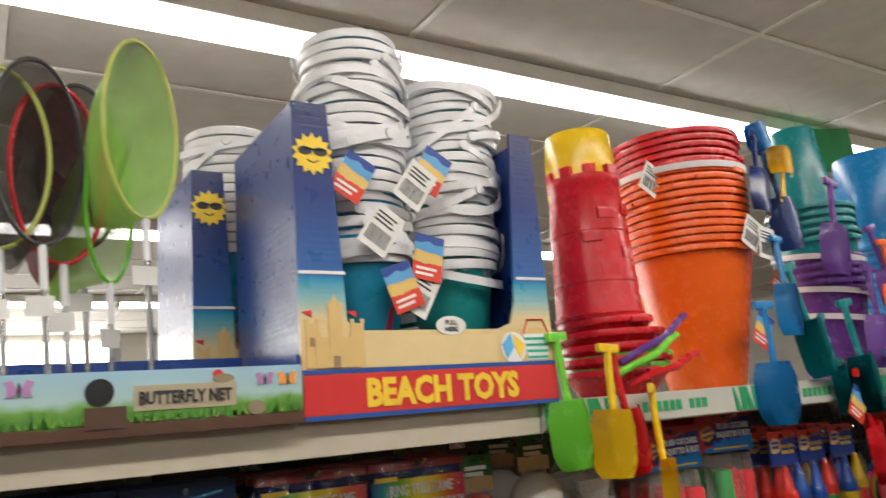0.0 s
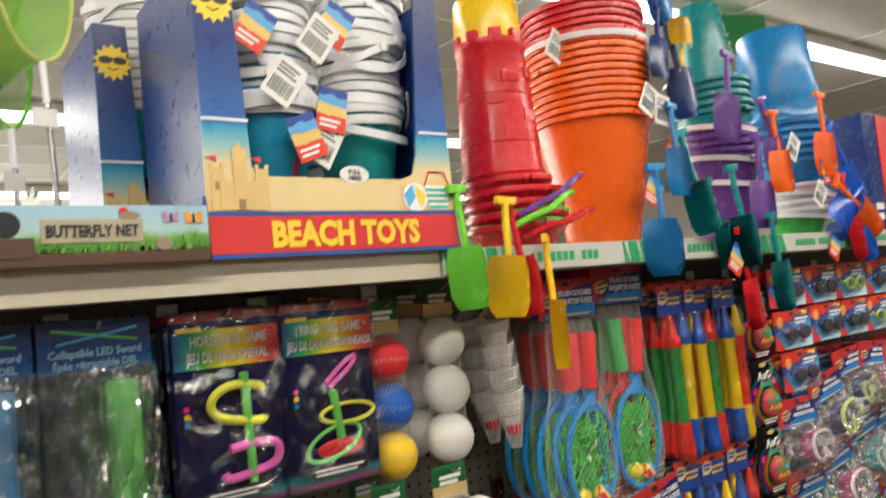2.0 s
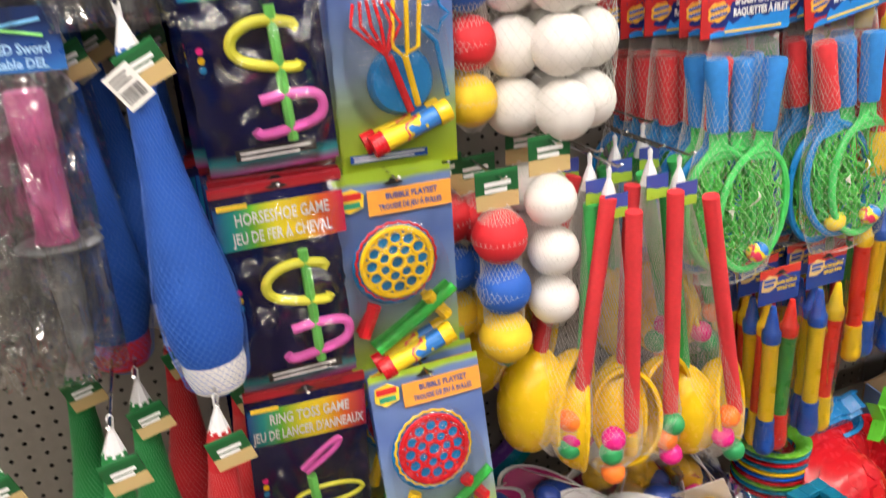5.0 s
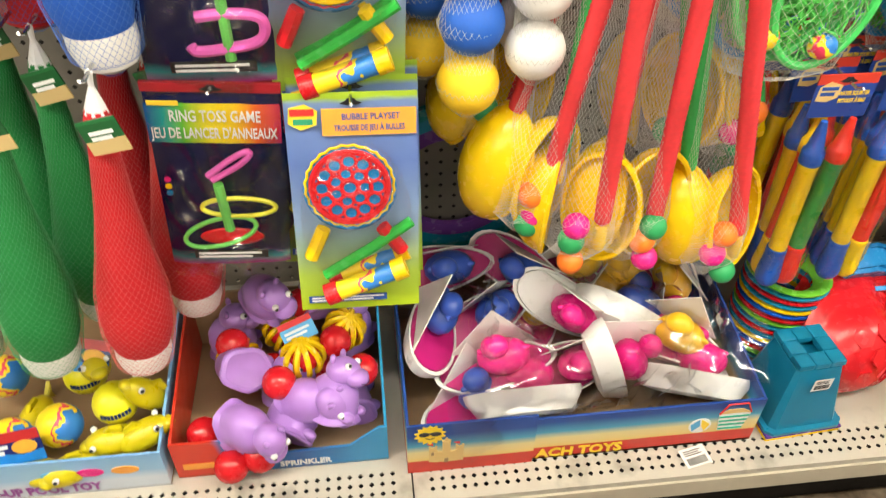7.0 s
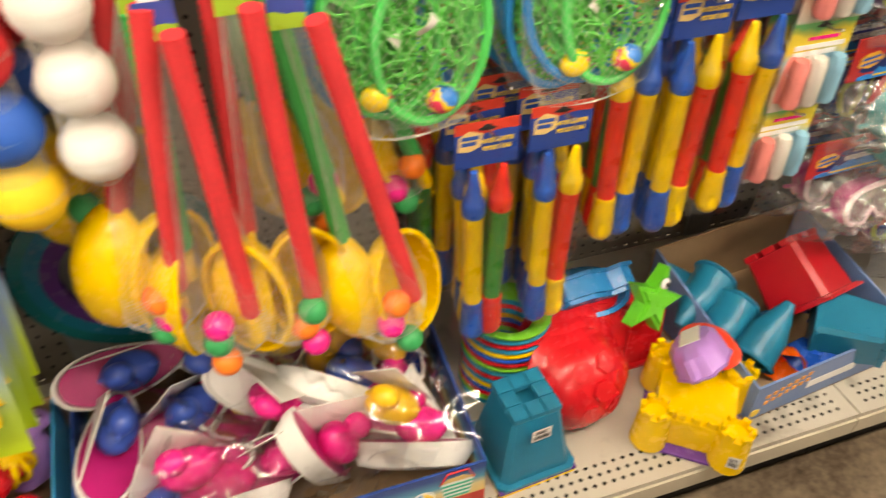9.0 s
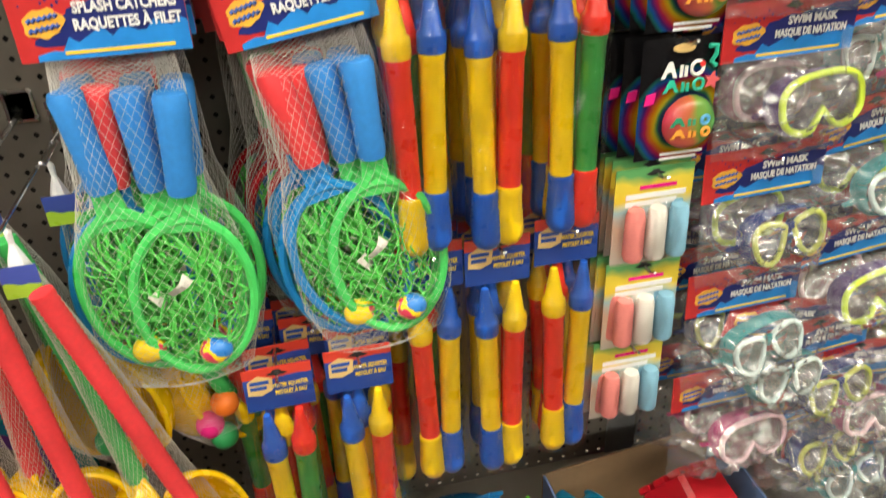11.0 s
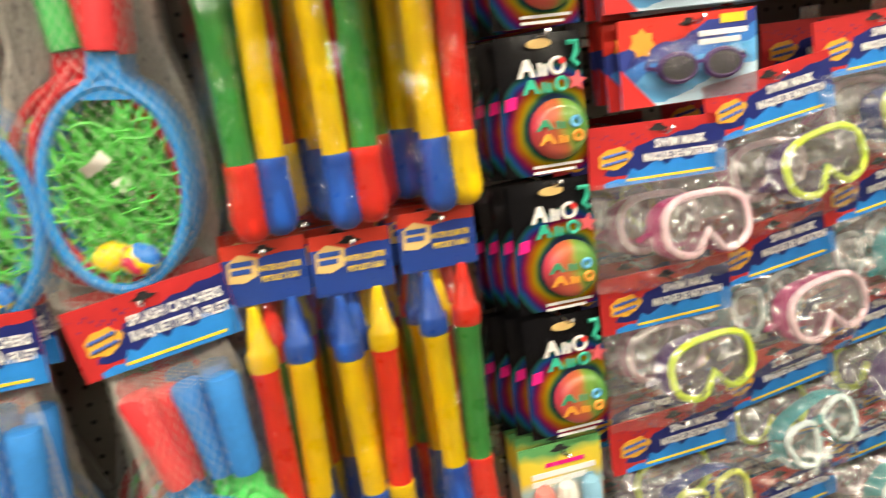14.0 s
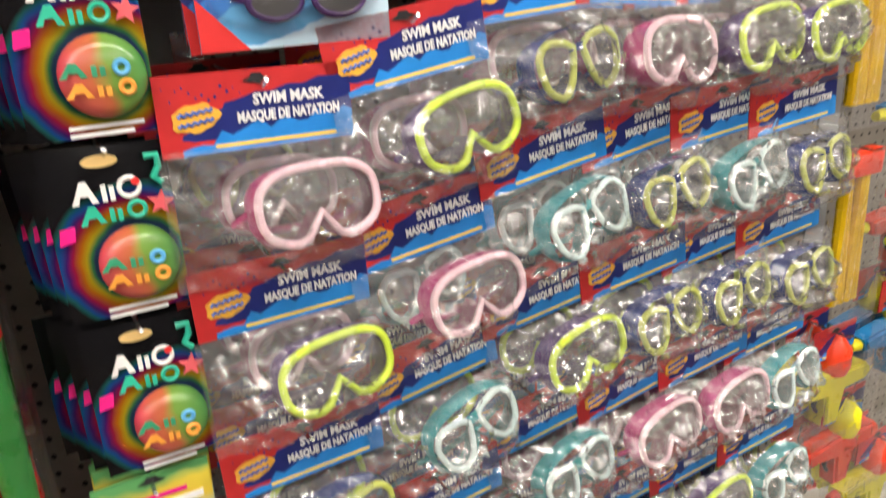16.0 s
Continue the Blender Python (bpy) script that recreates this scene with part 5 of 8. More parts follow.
again(toss, 0.405, 0.752, 0.812, 4, 0.024, 4, 0)
gb = game_bag_behind(9)
rnd = random.Random(12)
for n, (x, y, z) in enumerate(((0.443, 0.945, 1.640), (0.600, 0.921, 1.640), (0.424, 0.944, 1.345), (0.414, 0.912, 1.072), (0.405, 0.848, 0.812))):
    k = 0
    while y + 0.022 * k < 1.05:
        m = pose(x + rnd.uniform(-0.014, 0.006), y + 0.022 * k, z + rnd.uniform(-0.008, 0.003), rnd.uniform(-2, 2), rnd.uniform(-3, 3), rnd.uniform(-4, 4))
        if n + k:
            copy_thing(gb, m)
        else:
            gb.matrix_basis = m
        k += 1
bub_a = hang(bubble_card("utensil", 2), 0.590, 0.800, 1.338, 4, 0.020, 2.5)
bub_b = hang(bubble_card("yellow", 3), 0.553, 0.765, 1.055, 5, 0.020, 1.5)
bub_c = hang(bubble_card("red", 4), 0.558, 0.735, 0.800, 5, 0.028, 1, -12, 0.008)

mix3 = hang(ball_column([foam_r, foam_b, foam_y], 0.0385, 1, 0.0775), 0.718, 0.85, 1.632, 2, 0.085)
mix2 = hang(ball_column([foam_b, foam_r, foam_y], 0.036, 1, 0.0735), 0.692, 0.835, 1.345, 2, 0.08)
again(mix3, 0.700, 0.785, 1.022, 2, 0.085)
again(mix3, 0.655, 0.87, 1.03, 1)
wh3 = hang(ball_column([foam_w, foam_w, foam_w], 0.0415, 2, 0.0815), 0.832, 0.85, 1.652, 2, 0.088)
wh2 = ball_column([foam_w, foam_w, foam_w], 0.0365, 2, 0.075)
hang(wh2, 0.779, 0.785, 1.056, 2, 0.08)
hang(ball_cluster(0.041, 3), 0.808, 0.830, 1.352, 1)


def shuttles():
    t = thing("shuttlecock_pack", "white plastic shuttlecocks with red bands stacked in a net", "shuttlecock", None, "shuttlecocks on hooks")
    band = printed("shuttle_skirt", "Z", -0.08, 0.0, [(0, (0.6, 0.05, 0.05)), (0.1, (0.75, 0.74, 0.72)), (0.45, (0.62, 0.06, 0.06)), (0.55, (0.75, 0.74, 0.72))], 0.2, 40.0)
    for k in range(4):
        b = new("shuttlecock")
        b.parent, b.matrix_basis = t, pose(0.006 * k, 0, -0.06 - 0.042 * k, 0, -8, 0)
        bm = bmesh.new()
        for q in range(16):
            a = 2 * math.pi * q / 16
            tube([(0.012 * math.cos(a), 0.012 * math.sin(a), -0.062), (0.031 * math.cos(a), 0.031 * math.sin(a), 0)], 0.0012, 4, bm)
        for rr, zz in ((0.031, 0), (0.025, -0.02), (0.019, -0.04)):
            tube([(rr * math.cos(2 * math.pi * q / 16), rr * math.sin(2 * math.pi * q / 16), zz) for q in range(16)], 0.0016, 4, bm, closed=True)
        tagged(part("feather_cage", bm, white, b), kind="stuff")
        part("skirt", lathe([(0.0305, -0.001), (0.0125, -0.06)], 16), band, b, smooth=True)
        part("cork", lathe([(0.012, -0.058), (0.014, -0.066), (0.012, -0.078), (0, -0.084)], 14), foam_r, b, smooth=True)
    netbag(t, resample([(0.01, -0.03, 0), (0.034, -0.06, 0.002), (0.034, -0.2, 0.02), (0.01, -0.29, 0.03)], 4), 14, 0.0005)
    return t


hang(shuttles(), 0.950, 0.85, 1.640, 2, 0.07)

# ---- rackets and squirters, middle bay ----
rk_a = hang(splash_set(hoop_b, grip_r, hoop_b, grip_r, 11, spread=0.034), 1.127, 0.832, 1.637, 3, 0.05)
rk_b = hang(splash_set(hoop_b, grip_r, plastic("red_hoop", (0.55, 0.02, 0.03)), grip_g, 21, spread=0.026), 1.278, 0.832, 1.655, 3, 0.05, 1)
rk_c = hang(splash_set(hoop_g, grip_b, hoop_g, grip_b, 31, third=(hoop_b, grip_r)), 1.107, 0.802, 1.214, 2, 0.050)
for k in range(3):
    copy_thing(rk_a, pose(1.086 - 0.010 * k, 0.905 + 0.05 * k, 1.210 - 0.004 * k, 0, 2 - 2 * k, 3))
rk_d = hang(splash_set(hoop_g, grip_b, hoop_b, grip_r, 41, spread=0.044), 1.282, 0.800, 1.216, 2, 0.050, -9)
for k in range(2):
    copy_thing(rk_b, pose(1.262 - 0.008 * k, 0.905 + 0.06 * k, 1.212, 0, -5 + 3 * k, 2))
sq1 = squirter_pack("y", "r", "y", 1)
sq2 = squirter_pack("g", "y", "g", 2)
sq3 = squirter_pack("r", "y", "g", 3)
sq4 = squirter_pack("y", "g", "r", 4)
hang(sq3, 1.400, 0.805, 1.243, 3, 0.05)
hang(sq1, 1.487, 0.803, 1.238, 3, 0.05)
hang(sq4, 1.580, 0.803, 1.246, 3, 0.05)
for ob, x, z, y in ((sq2, 1.408, 1.608, .806), (sq4, 1.500, 1.606, .806), (sq1, 1.600, 1.608, .803), (sq3, 1.455, 1.618, .862), (sq2, 1.552, 1.614, .862), (sq3, 1.447, 1.250, .870), (sq4, 1.535, 1.246, .870), (sq3, 1.405, 0.885, .805), (sq1, 1.490, 0.882, .80), (sq3, 1.580, 0.896, .80), (sq4, 1.205, 0.757, .79), (sq1, 1.305, 0.763, .79), (sq3, 1.255, 0.770, .87), (sq2, 1.165, 0.775, .89), (sq1, 1.35, 0.79, .90)):
    again(ob, x, y, z, 2, 0.05, 0, 0)
ap = hang(rainbow_pack(0, 3), 1.714, 0.806, 1.262, 1)
for z in (1.572, 1.417, 1.262, 1.107):
    for k in range(4):
        if k or z != 1.262:
            copy_thing(ap, pose(1.714 - 0.011 * k, 0.806 + 0.024 * k, z - 0.002 * k, 0, -1.5 * k * (z > 1.2), 0))
    if z != 1.262:
        hook(1.714, 0.806, z - 0.004)
ck = hang(chalk_pack(), 1.698, 0.808, 0.945, 4, 0.02)
again(ck, 1.694, 0.808, 0.812, 3, 0.02)
again(ck, 1.686, 0.812, 0.684, 3, 0.02)

# ---- swim masks ----
lime_rim = plastic("lime_rim", (0.55, 0.72, 0.06), 0.35)
pale_pink = plastic("pale_pink_rim", (0.80, 0.55, 0.62), 0.35)
magenta = plastic("magenta_skirt", (0.45, 0.02, 0.16), 0.3)
pale_teal = plastic("pale_teal_rim", (0.60, 0.76, 0.76), 0.35)
teal_sk = plastic("teal_skirt", (0.02, 0.30, 0.32), 0.3)
olive = plastic("olive_rim", (0.45, 0.50, 0.10), 0.4)
violet = plastic("violet_skirt", (0.06, 0.02, 0.13), 0.3)
m_pink = mask_set(pale_pink, magenta, "one", 1, 0, 0.034)
m_lime = mask_set(lime_rim, violet, "one", 2, -3, 0.030)
m_split = mask_set(olive, navy, "two", 3, -3, 0.022)
m_teal = mask_set(pale_teal, teal_sk, "two", 4, -10, 0.026)
for k, ob in enumerate((m_pink, m_lime, m_split, m_teal)):
    hang(ob, 1.846, 0.800, (1.302, 1.132, 0.952, 0.775)[k], 1, 0.060, (1, -1, -2, -2)[k])
MIX = (m_pink, m_pink, m_lime, m_split)
for k, ob in enumerate(MIX):
    z = (1.302, 1.132, 0.952, 0.775)[k]
    copy_thing(ob, pose(1.838, 0.884, z - 0.010, 0, 2 - k, 2))
    copy_thing(MIX[k - 1], pose(1.832, 0.962, z - 0.004, 0, -1 + k, -2))
MASKS = [(m_lime, 1.990, 1.343, -8), (m_pink, 1.995, 1.165, -7), (m_teal, 1.995, 1.000, -8), (m_lime, 1.995, 0.830, -6), (m_split, 1.99, 0.66, -5),
         (m_split, 2.143, 1.392, -4), (m_teal, 2.146, 1.220, -8), (m_lime, 2.147, 1.050, -7), (m_teal, 2.146, 0.880, -7), (m_pink, 2.146, 0.70, -5),
         (m_pink, 2.285, 1.395, 4), (m_split, 2.287, 1.225, -8), (m_split, 2.287, 1.060, -6), (m_pink, 2.287, 0.885, -8), (m_teal, 2.287, 0.71, -5),
         (m_lime, 2.420, 1.395, -3), (m_teal, 2.425, 1.225, -5), (m_split, 2.425, 1.060, -6), (m_pink, 2.425, 0.890, -6), (m_lime, 2.425, 0.71, -4),
         (m_lime, 2.555, 1.392, -3), (m_split, 2.560, 1.220, -4), (m_split, 2.560, 1.055, -5), (m_teal, 2.560, 0.885, -5), (m_teal, 2.56, 0.71, -4), (m_pink, 1.846, 0.60, -2), (m_teal, 1.925, 0.705, 12),
         (m_split, 1.995, 0.535, -6), (m_pink, 2.075, 0.600, 6), (m_lime, 2.150, 0.555, -6), (m_teal, 2.290, 0.555, -5), (m_split, 2.425, 0.555, -5), (m_teal, 2.06, 0.45, -9), (m_lime, 2.20, 0.44, -4), (m_pink, 2.33, 0.43, 6)]
for k, (ob, x, z, r) in enumerate(MASKS):
    y = 0.800 + 0.003 * (k % 3)
    again(ob, x, y, z, 1, 0.060, r)
    copy_thing((m_pink, m_lime, m_split, m_teal, m_pink)[(k * 3) % 5], pose(x - 0.006, y + 0.080, z - 0.012 + 0.006 * (k % 3), 0, r * 0.5 + 2, 2 - 2 * (k % 3)))
smoke = film("smoke_lens", 0.12, (0.09, 0.05, 0.20), 0.04, 0.05, haze=0.1)
g1 = hang(goggle_card(violet, smoke, 1), 1.890, 0.800, 1.414, 4, 0.025)
g2 = goggle_card(black, smoke, 2)
g3 = goggle_card(lime_rim, lens_clear, 3)
hang(g2, 2.050, 0.800, 1.520, 4, 0.025)
hang(g3, 2.350, 0.800, 1.520, 3, 0.025)
for ob, x, z in ((g1, 1.875, 1.516), (g2, 2.195, 1.520), (g3, 2.505, 1.520), (g1, 1.87, 1.62), (g2, 2.04, 1.62), (g3, 2.2, 1.62), (g2, 2.38, 1.62), (g1, 2.55, 1.62)):
    again(ob, x, 0.80, z, 3, 0.025)


# ---- water guns beyond the masks ----
def water_gun(body, tank, seed):
    t = thing("water_gun_pack", "bright plastic water gun in clear film with a printed header", "water gun", None, "water guns on hooks")
    wave_header(t, 0.11, 0.05, [], False)
    part("gun_body", slab([(-0.10, -0.085), (-0.02, -0.075), (0.085, -0.080), (0.10, -0.095), (0.085, -0.112), (0.03, -0.115), (0.02, -0.175), (-0.012, -0.178), (-0.02, -0.118), (-0.09, -0.110)], -0.016, 0.016, None, 0.005), body, t, smooth=True)
    part("tank", lathe([(0, 0.0), (0.022, 0.004), (0.027, 0.02), (0.026, 0.05), (0.014, 0.066), (0.010, 0.075), (0, 0.076)], 16, m=pose(0.01, 0, -0.085)), tank, t, smooth=True)
    part("trigger", tube([(-0.022, 0, -0.118), (-0.03, 0, -0.135), (-0.02, 0, -0.15)], 0.004, 6), black, t)
    part("nozzle", lathe([(0, 0.0), (0.008, 0.0), (0.011, 0.02), (0, 0.022)], 12, m=pose(-0.12, 0, -0.098, 0, 90, 0)), tank, t)
    f = crease(0.014, seed, 6, 6)
    part("clear_bag", sheet(0.22, 0.16, 16, 14, lambda u, v: -0.022 + f(u, v)), wrap2, t, smooth=True, m=pose(0, 0, -0.045))
    return t


yel_clear = plastic("pale_yellow_net", (0.72, 0.60, 0.20), 0.4)
flame = plastic("flame_red_plastic", (0.85, 0.06, 0.02), 0.3)
hi_yel = plastic("bright_yellow_plastic", (0.80, 0.75, 0.02), 0.3)
wg1 = hang(water_gun(hi_yel, flame, 5), 2.760, 0.82, 0.79, 2, 0.05)
wg2 = hang(water_gun(flame, hi_yel, 6), 2.800, 0.81, 0.66, 2, 0.05)
wg3 = hang(water_gun(sky_blue, hi_yel, 7), 2.93, 0.82, 0.84, 2, 0.05)
for ob, x, z in ((wg2, 2.99, 1.02), (wg1, 2.94, 0.52), (wg2, 2.78, 1.60), (wg3, 2.99, 1.22), (wg1, 2.98, 1.5)):
    again(ob, x, 0.82, z, 2, 0.05)
for x, z in ((2.725, 1.42), (2.745, 1.10)):
    t = thing("dart_tube_bag", "long yellow foam tubes in a pale clear bag", "toy bag", pose(x, 0.81, z), "yellow tube bags")
    for k in range(4):
        part("foam_tube", tube([(-0.03 + 0.02 * k, 0.01 * (k % 2), -0.04), (-0.025 + 0.017 * k, 0, -0.25)], 0.009, 8), yellow, t, smooth=True)
    part("cap", B(-0.04, 0.04, -0.012, 0.012, -0.04, 0.0, 0.004), flame, t)
    f = crease(0.012, x, 4, 9)
    part("clear_bag", sheet(0.11, 0.28, 10, 20, lambda u, v: -0.022 + f(u, v)), wrap2, t, smooth=True)
    hook(x, 0.81, z)

# ---- scoops, ring, pins ----
for k, (tp, cp, hc) in enumerate((((0.850, 0.80, 1.020), (0.790, 0.735, 0.640), grip_r), ((0.862, 0.770, 1.005), (0.862, 0.715, 0.600), grip_r), ((0.932, 0.775, 1.018), (0.938, 0.715, 0.595), grip_r), ((0.978, 0.770, 1.000), (1.062, 0.705, 0.560), grip_r), ((0.930, 0.86, 1.02), (0.985, 0.80, 0.720), grip_g), ((0.850, 0.88, 1.03), (0.755, 0.80, 0.715), grip_r), ((1.000, 0.89, 1.02), (1.105, 0.865, 0.690), grip_g))):
    scoop_set(tp, cp, 50 + k, hc)
    hook(tp[0], tp[1], tp[2] + 0.004)
t = thing("flying_ring", "flat teal and purple foam flying ring leaning on the pegboard", "flying ring", pose(0.722, 1.035, 0.445, 4, 0, 0) @ Matrix.Diagonal((1.3, 1, 1.3, 1)))
for a, b, mt in ((0.075, 0.095, purple), (0.095, 0.112, cyan), (0.112, 0.128, teal)):
    part("band", lathe([(a, -0.006), (b, -0.006), (b, 0.006), (a, 0.006), (a, -0.006)], 40, m=pose(0, 0, 0, 90, 0, 0)), mt, t)
hook(0.722, 1.03, 0.538)
pb = hang(pin(pin_b, foam_w, net_b), 0.292, 0.745, 1.285, 1, roll=-2)
pb2 = hang(pin(pin_b, foam_r, net_b), 0.222, 0.86, 1.285, 1, roll=3)
pr_ = hang(pin(pin_r, foam_w, net_r), 0.300, 0.695, 0.862, 1, roll=6, lean=0)
pg = hang(pin(pin_g, foam_w, net_g), 0.190, 0.695, 0.870, 1, roll=7)
again(pr_, 0.335, 0.80, 0.862, 1, roll=3)
again(pg, 0.215, 0.80, 0.865, 1, roll=4)
again(pg, 0.06, 0.72, 0.87, 1, roll=4)
again(pr_, 0.262, 0.90, 0.880, 1, roll=4)
again(pg, 0.140, 0.88, 0.880, 1, roll=5)
again(pb, 0.235, 0.95, 1.29, 1, roll=-3)
again(pb2, 0.31, 0.98, 1.28, 1, roll=2)


# ---- base shelf: trays ----
def tray(name, label, x0, x1, y0, y1, hf, hb, outer, m=None, cut=None):
    """An open cardboard display tray with low front and higher back."""
    t = thing(name, label, "display tray", m)
    th = 0.004
    part("floor_panel", B(x0, x1, y0, y1, DECK + 0.001, DECK + 0.005), board, t)
    front = [(x0, DECK + 0.001), (x1, DECK + 0.001), (x1, DECK + hf)]
    front += [(c[0], DECK + c[1]) for c in (cut or [])] + [(x0, DECK + hf)]
    part("front_panel", slab(front, y0, y0 + th), outer, t)
    part("back_panel", B(x0, x1, y1 - th, y1, DECK + 0.001, DECK + hb), board, t)
    for xa, xb in ((x0, x0 + th), (x1 - th, x1)):
        bm = bmesh.new()
        q = [(y0 + th + 0.0005, DECK + 0.006), (y1 - th - 0.0005, DECK + 0.006), (y1 - th - 0.0005, DECK + hb), (y0 + th + 0.0005, DECK + hf)]
        a, b = [bm.verts.new((xa, y, z)) for y, z in q], [bm.verts.new((xb, y, z)) for y, z in q]
        bm.faces.new(a)
        bm.faces.new(b[::-1])
        for i in range(4):
            bm.faces.new((a[i - 1], b[i - 1], b[i], a[i]))
        bmesh.ops.recalc_face_normals(bm, faces=bm.faces)
        part("side_panel", bm, outer, t)
    return t


def castle_print(parent, x, z, s, y):
    bm = bmesh.new()
    for i, (cx, w, h) in enumerate(((-0.34, 0.2, 0.62), (0.34, 0.2, 0.62), (0, 0.62, 0.42), (0, 0.2, 0.85))):
        yf = y - 0.001 - 0.0004 * i
        box(bm, x + s * (cx - w / 2), x + s * (cx + w / 2), yf, y, z, z + s * h)
        for k in (-1, 1):
            box(bm, x + s * (cx + k * w * 0.4 - 0.03), x + s * (cx + k * w * 0.4 + 0.03), yf, y, z + s * h, z + s * (h + 0.06))
    slab([(x - 0.1 * s, z + 0.85 * s), (x + 0.1 * s, z + 0.85 * s), (x, z + 1.02 * s)], y - 0.001, y, bm)
    part("castle_print", bm, ink_tan, parent)
    bm = B(x - 0.05 * s, x + 0.05 * s, y - 0.0030, y - 0.0005, z, z + 0.16 * s)
    box(bm, x - 0.38 * s, x - 0.32 * s, y - 0.0018, y - 0.0005, z + 0.3 * s, z + 0.42 * s)
    part("castle_openings", bm, board, parent)
    for k in (-1, 1):
        part("flag_print", slab([(x + k * 0.34 * s, z + 0.80 * s), (x + k * 0.34 * s, z + 0.70 * s), (x + (k * 0.34 - 0.16) * s, z + 0.78 * s)], y - 0.001, y), ink_r, parent)


def sun_print(parent, x, z, s, y):
    part("sun_print", slab(star_pts(s, s * 0.76, 14, 0, x, z), y - 0.001, y), ink_y, parent)
    bm = slab(oval(s * 0.34, s * 0.2, 14, x - s * 0.36, z + s * 0.12), y - 0.0019, y - 0.0008)
    slab(oval(s * 0.34, s * 0.2, 14, x + s * 0.36, z + s * 0.12), y - 0.0019, y - 0.0008, bm)
    box(bm, x - s * 0.5, x + s * 0.5, y - 0.0019, y - 0.0008, z + s * 0.16, z + s * 0.24)
    part("sunglasses_print", bm, ink, parent)
    part("smile_print", tube([(x - s * 0.28, y - 0.001, z - s * 0.28), (x, y - 0.001, z - s * 0.42), (x + s * 0.28, y - 0.001, z - s * 0.28)], s * 0.035, 4), ink, parent)


def pail_print(parent, x, z, s, y):
    part("pail_print", slab([(x - 0.38 * s, z), (x + 0.38 * s, z), (x + 0.5 * s, z + 0.8 * s), (x - 0.5 * s, z + 0.8 * s)], y - 0.001, y), ink_w, parent)
    bm = bmesh.new()
    for k in range(4):
        w = 0.38 + 0.03 * k
        slab([(x - w * s, z + (0.04 + 0.19 * k) * s), (x + w * s, z + (0.04 + 0.19 * k) * s), (x + w * s, z + (0.12 + 0.19 * k) * s), (x - w * s, z + (0.12 + 0.19 * k) * s)], y - 0.0017, y - 0.0008, bm)
    part("pail_stripes", bm, ink_tl, parent)
    part("pail_sand", slab([(x - 0.5 * s, z + 0.8 * s), (x + 0.5 * s, z + 0.8 * s), (x + 0.2 * s, z + 1.0 * s), (x - 0.25 * s, z + 0.98 * s)], y - 0.001, y), ink_tan, parent)
    part("pail_handle", tube([(x - 0.5 * s, y - 0.001, z + 0.8 * s), (x - 0.3 * s, y - 0.001, z + 1.25 * s), (x + 0.3 * s, y - 0.001, z + 1.25 * s), (x + 0.5 * s, y - 0.001, z + 0.8 * s)], 0.03 * s, 4), ink_r, parent)


def ball_print_flat(parent, x, z, s, y):
    part("beach_ball_print", slab(oval(s, s, 20, x, z), y - 0.001, y), ink_w, parent)
    part("beach_ball_panel", slab([(x, z + s * 0.9), (x + s * 0.85, z + s * 0.2), (x + s * 0.5, z - s * 0.75), (x + s * 0.1, z)], y - 0.0018, y - 0.0008), ink_y, parent)
    part("beach_ball_panel", slab([(x - s * 0.2, z + s * 0.9), (x - s * 0.9, z + s * 0.2), (x - s * 0.6, z - s * 0.7), (x, z)], y - 0.0018, y - 0.0008), ink_sky, parent)


beach_low = printed("beach_tray_print", "Z", DECK, DECK + 0.12, [(0, (0.58, 0.03, 0.02)), (0.25, (0.58, 0.03, 0.02)), (0.27, (0.78, 0.55, 0.18)), (0.45, (0.72, 0.60, 0.30)), (0.58, (0.06, 0.32, 0.50)), (0.78, (0.015, 0.06, 0.28))], 0.03, 10.0, 0.35, False)
tr = tray("beach_toy_tray", "printed cardboard tray full of toy boats on the base shelf", 0.606, 1.165, 0.630, 0.955, 0.105, 0.150, beach_low)
part("folded_flap", B(0.606, 0.802, 0.6255, 0.6296, DECK + 0.001, DECK + 0.120), beach_low, tr, "folded front flap with castle print")
sun_print(tr, 0.640, DECK + 0.098, 0.024, 0.6250)
castle_print(tr, 0.665, DECK + 0.028, 0.060, 0.6250)
txt("ACH TOYS", 0.030, ink_y, tr, 0.878, 0.6290, DECK + 0.006, 0.95, 0.0012)
pail_print(tr, 1.120, DECK + 0.036, 0.052, 0.6297)
ball_print_flat(tr, 1.068, DECK + 0.052, 0.018, 0.6297)

hull_w = plastic("white_hull", (0.78, 0.77, 0.75), 0.3, 0.05)


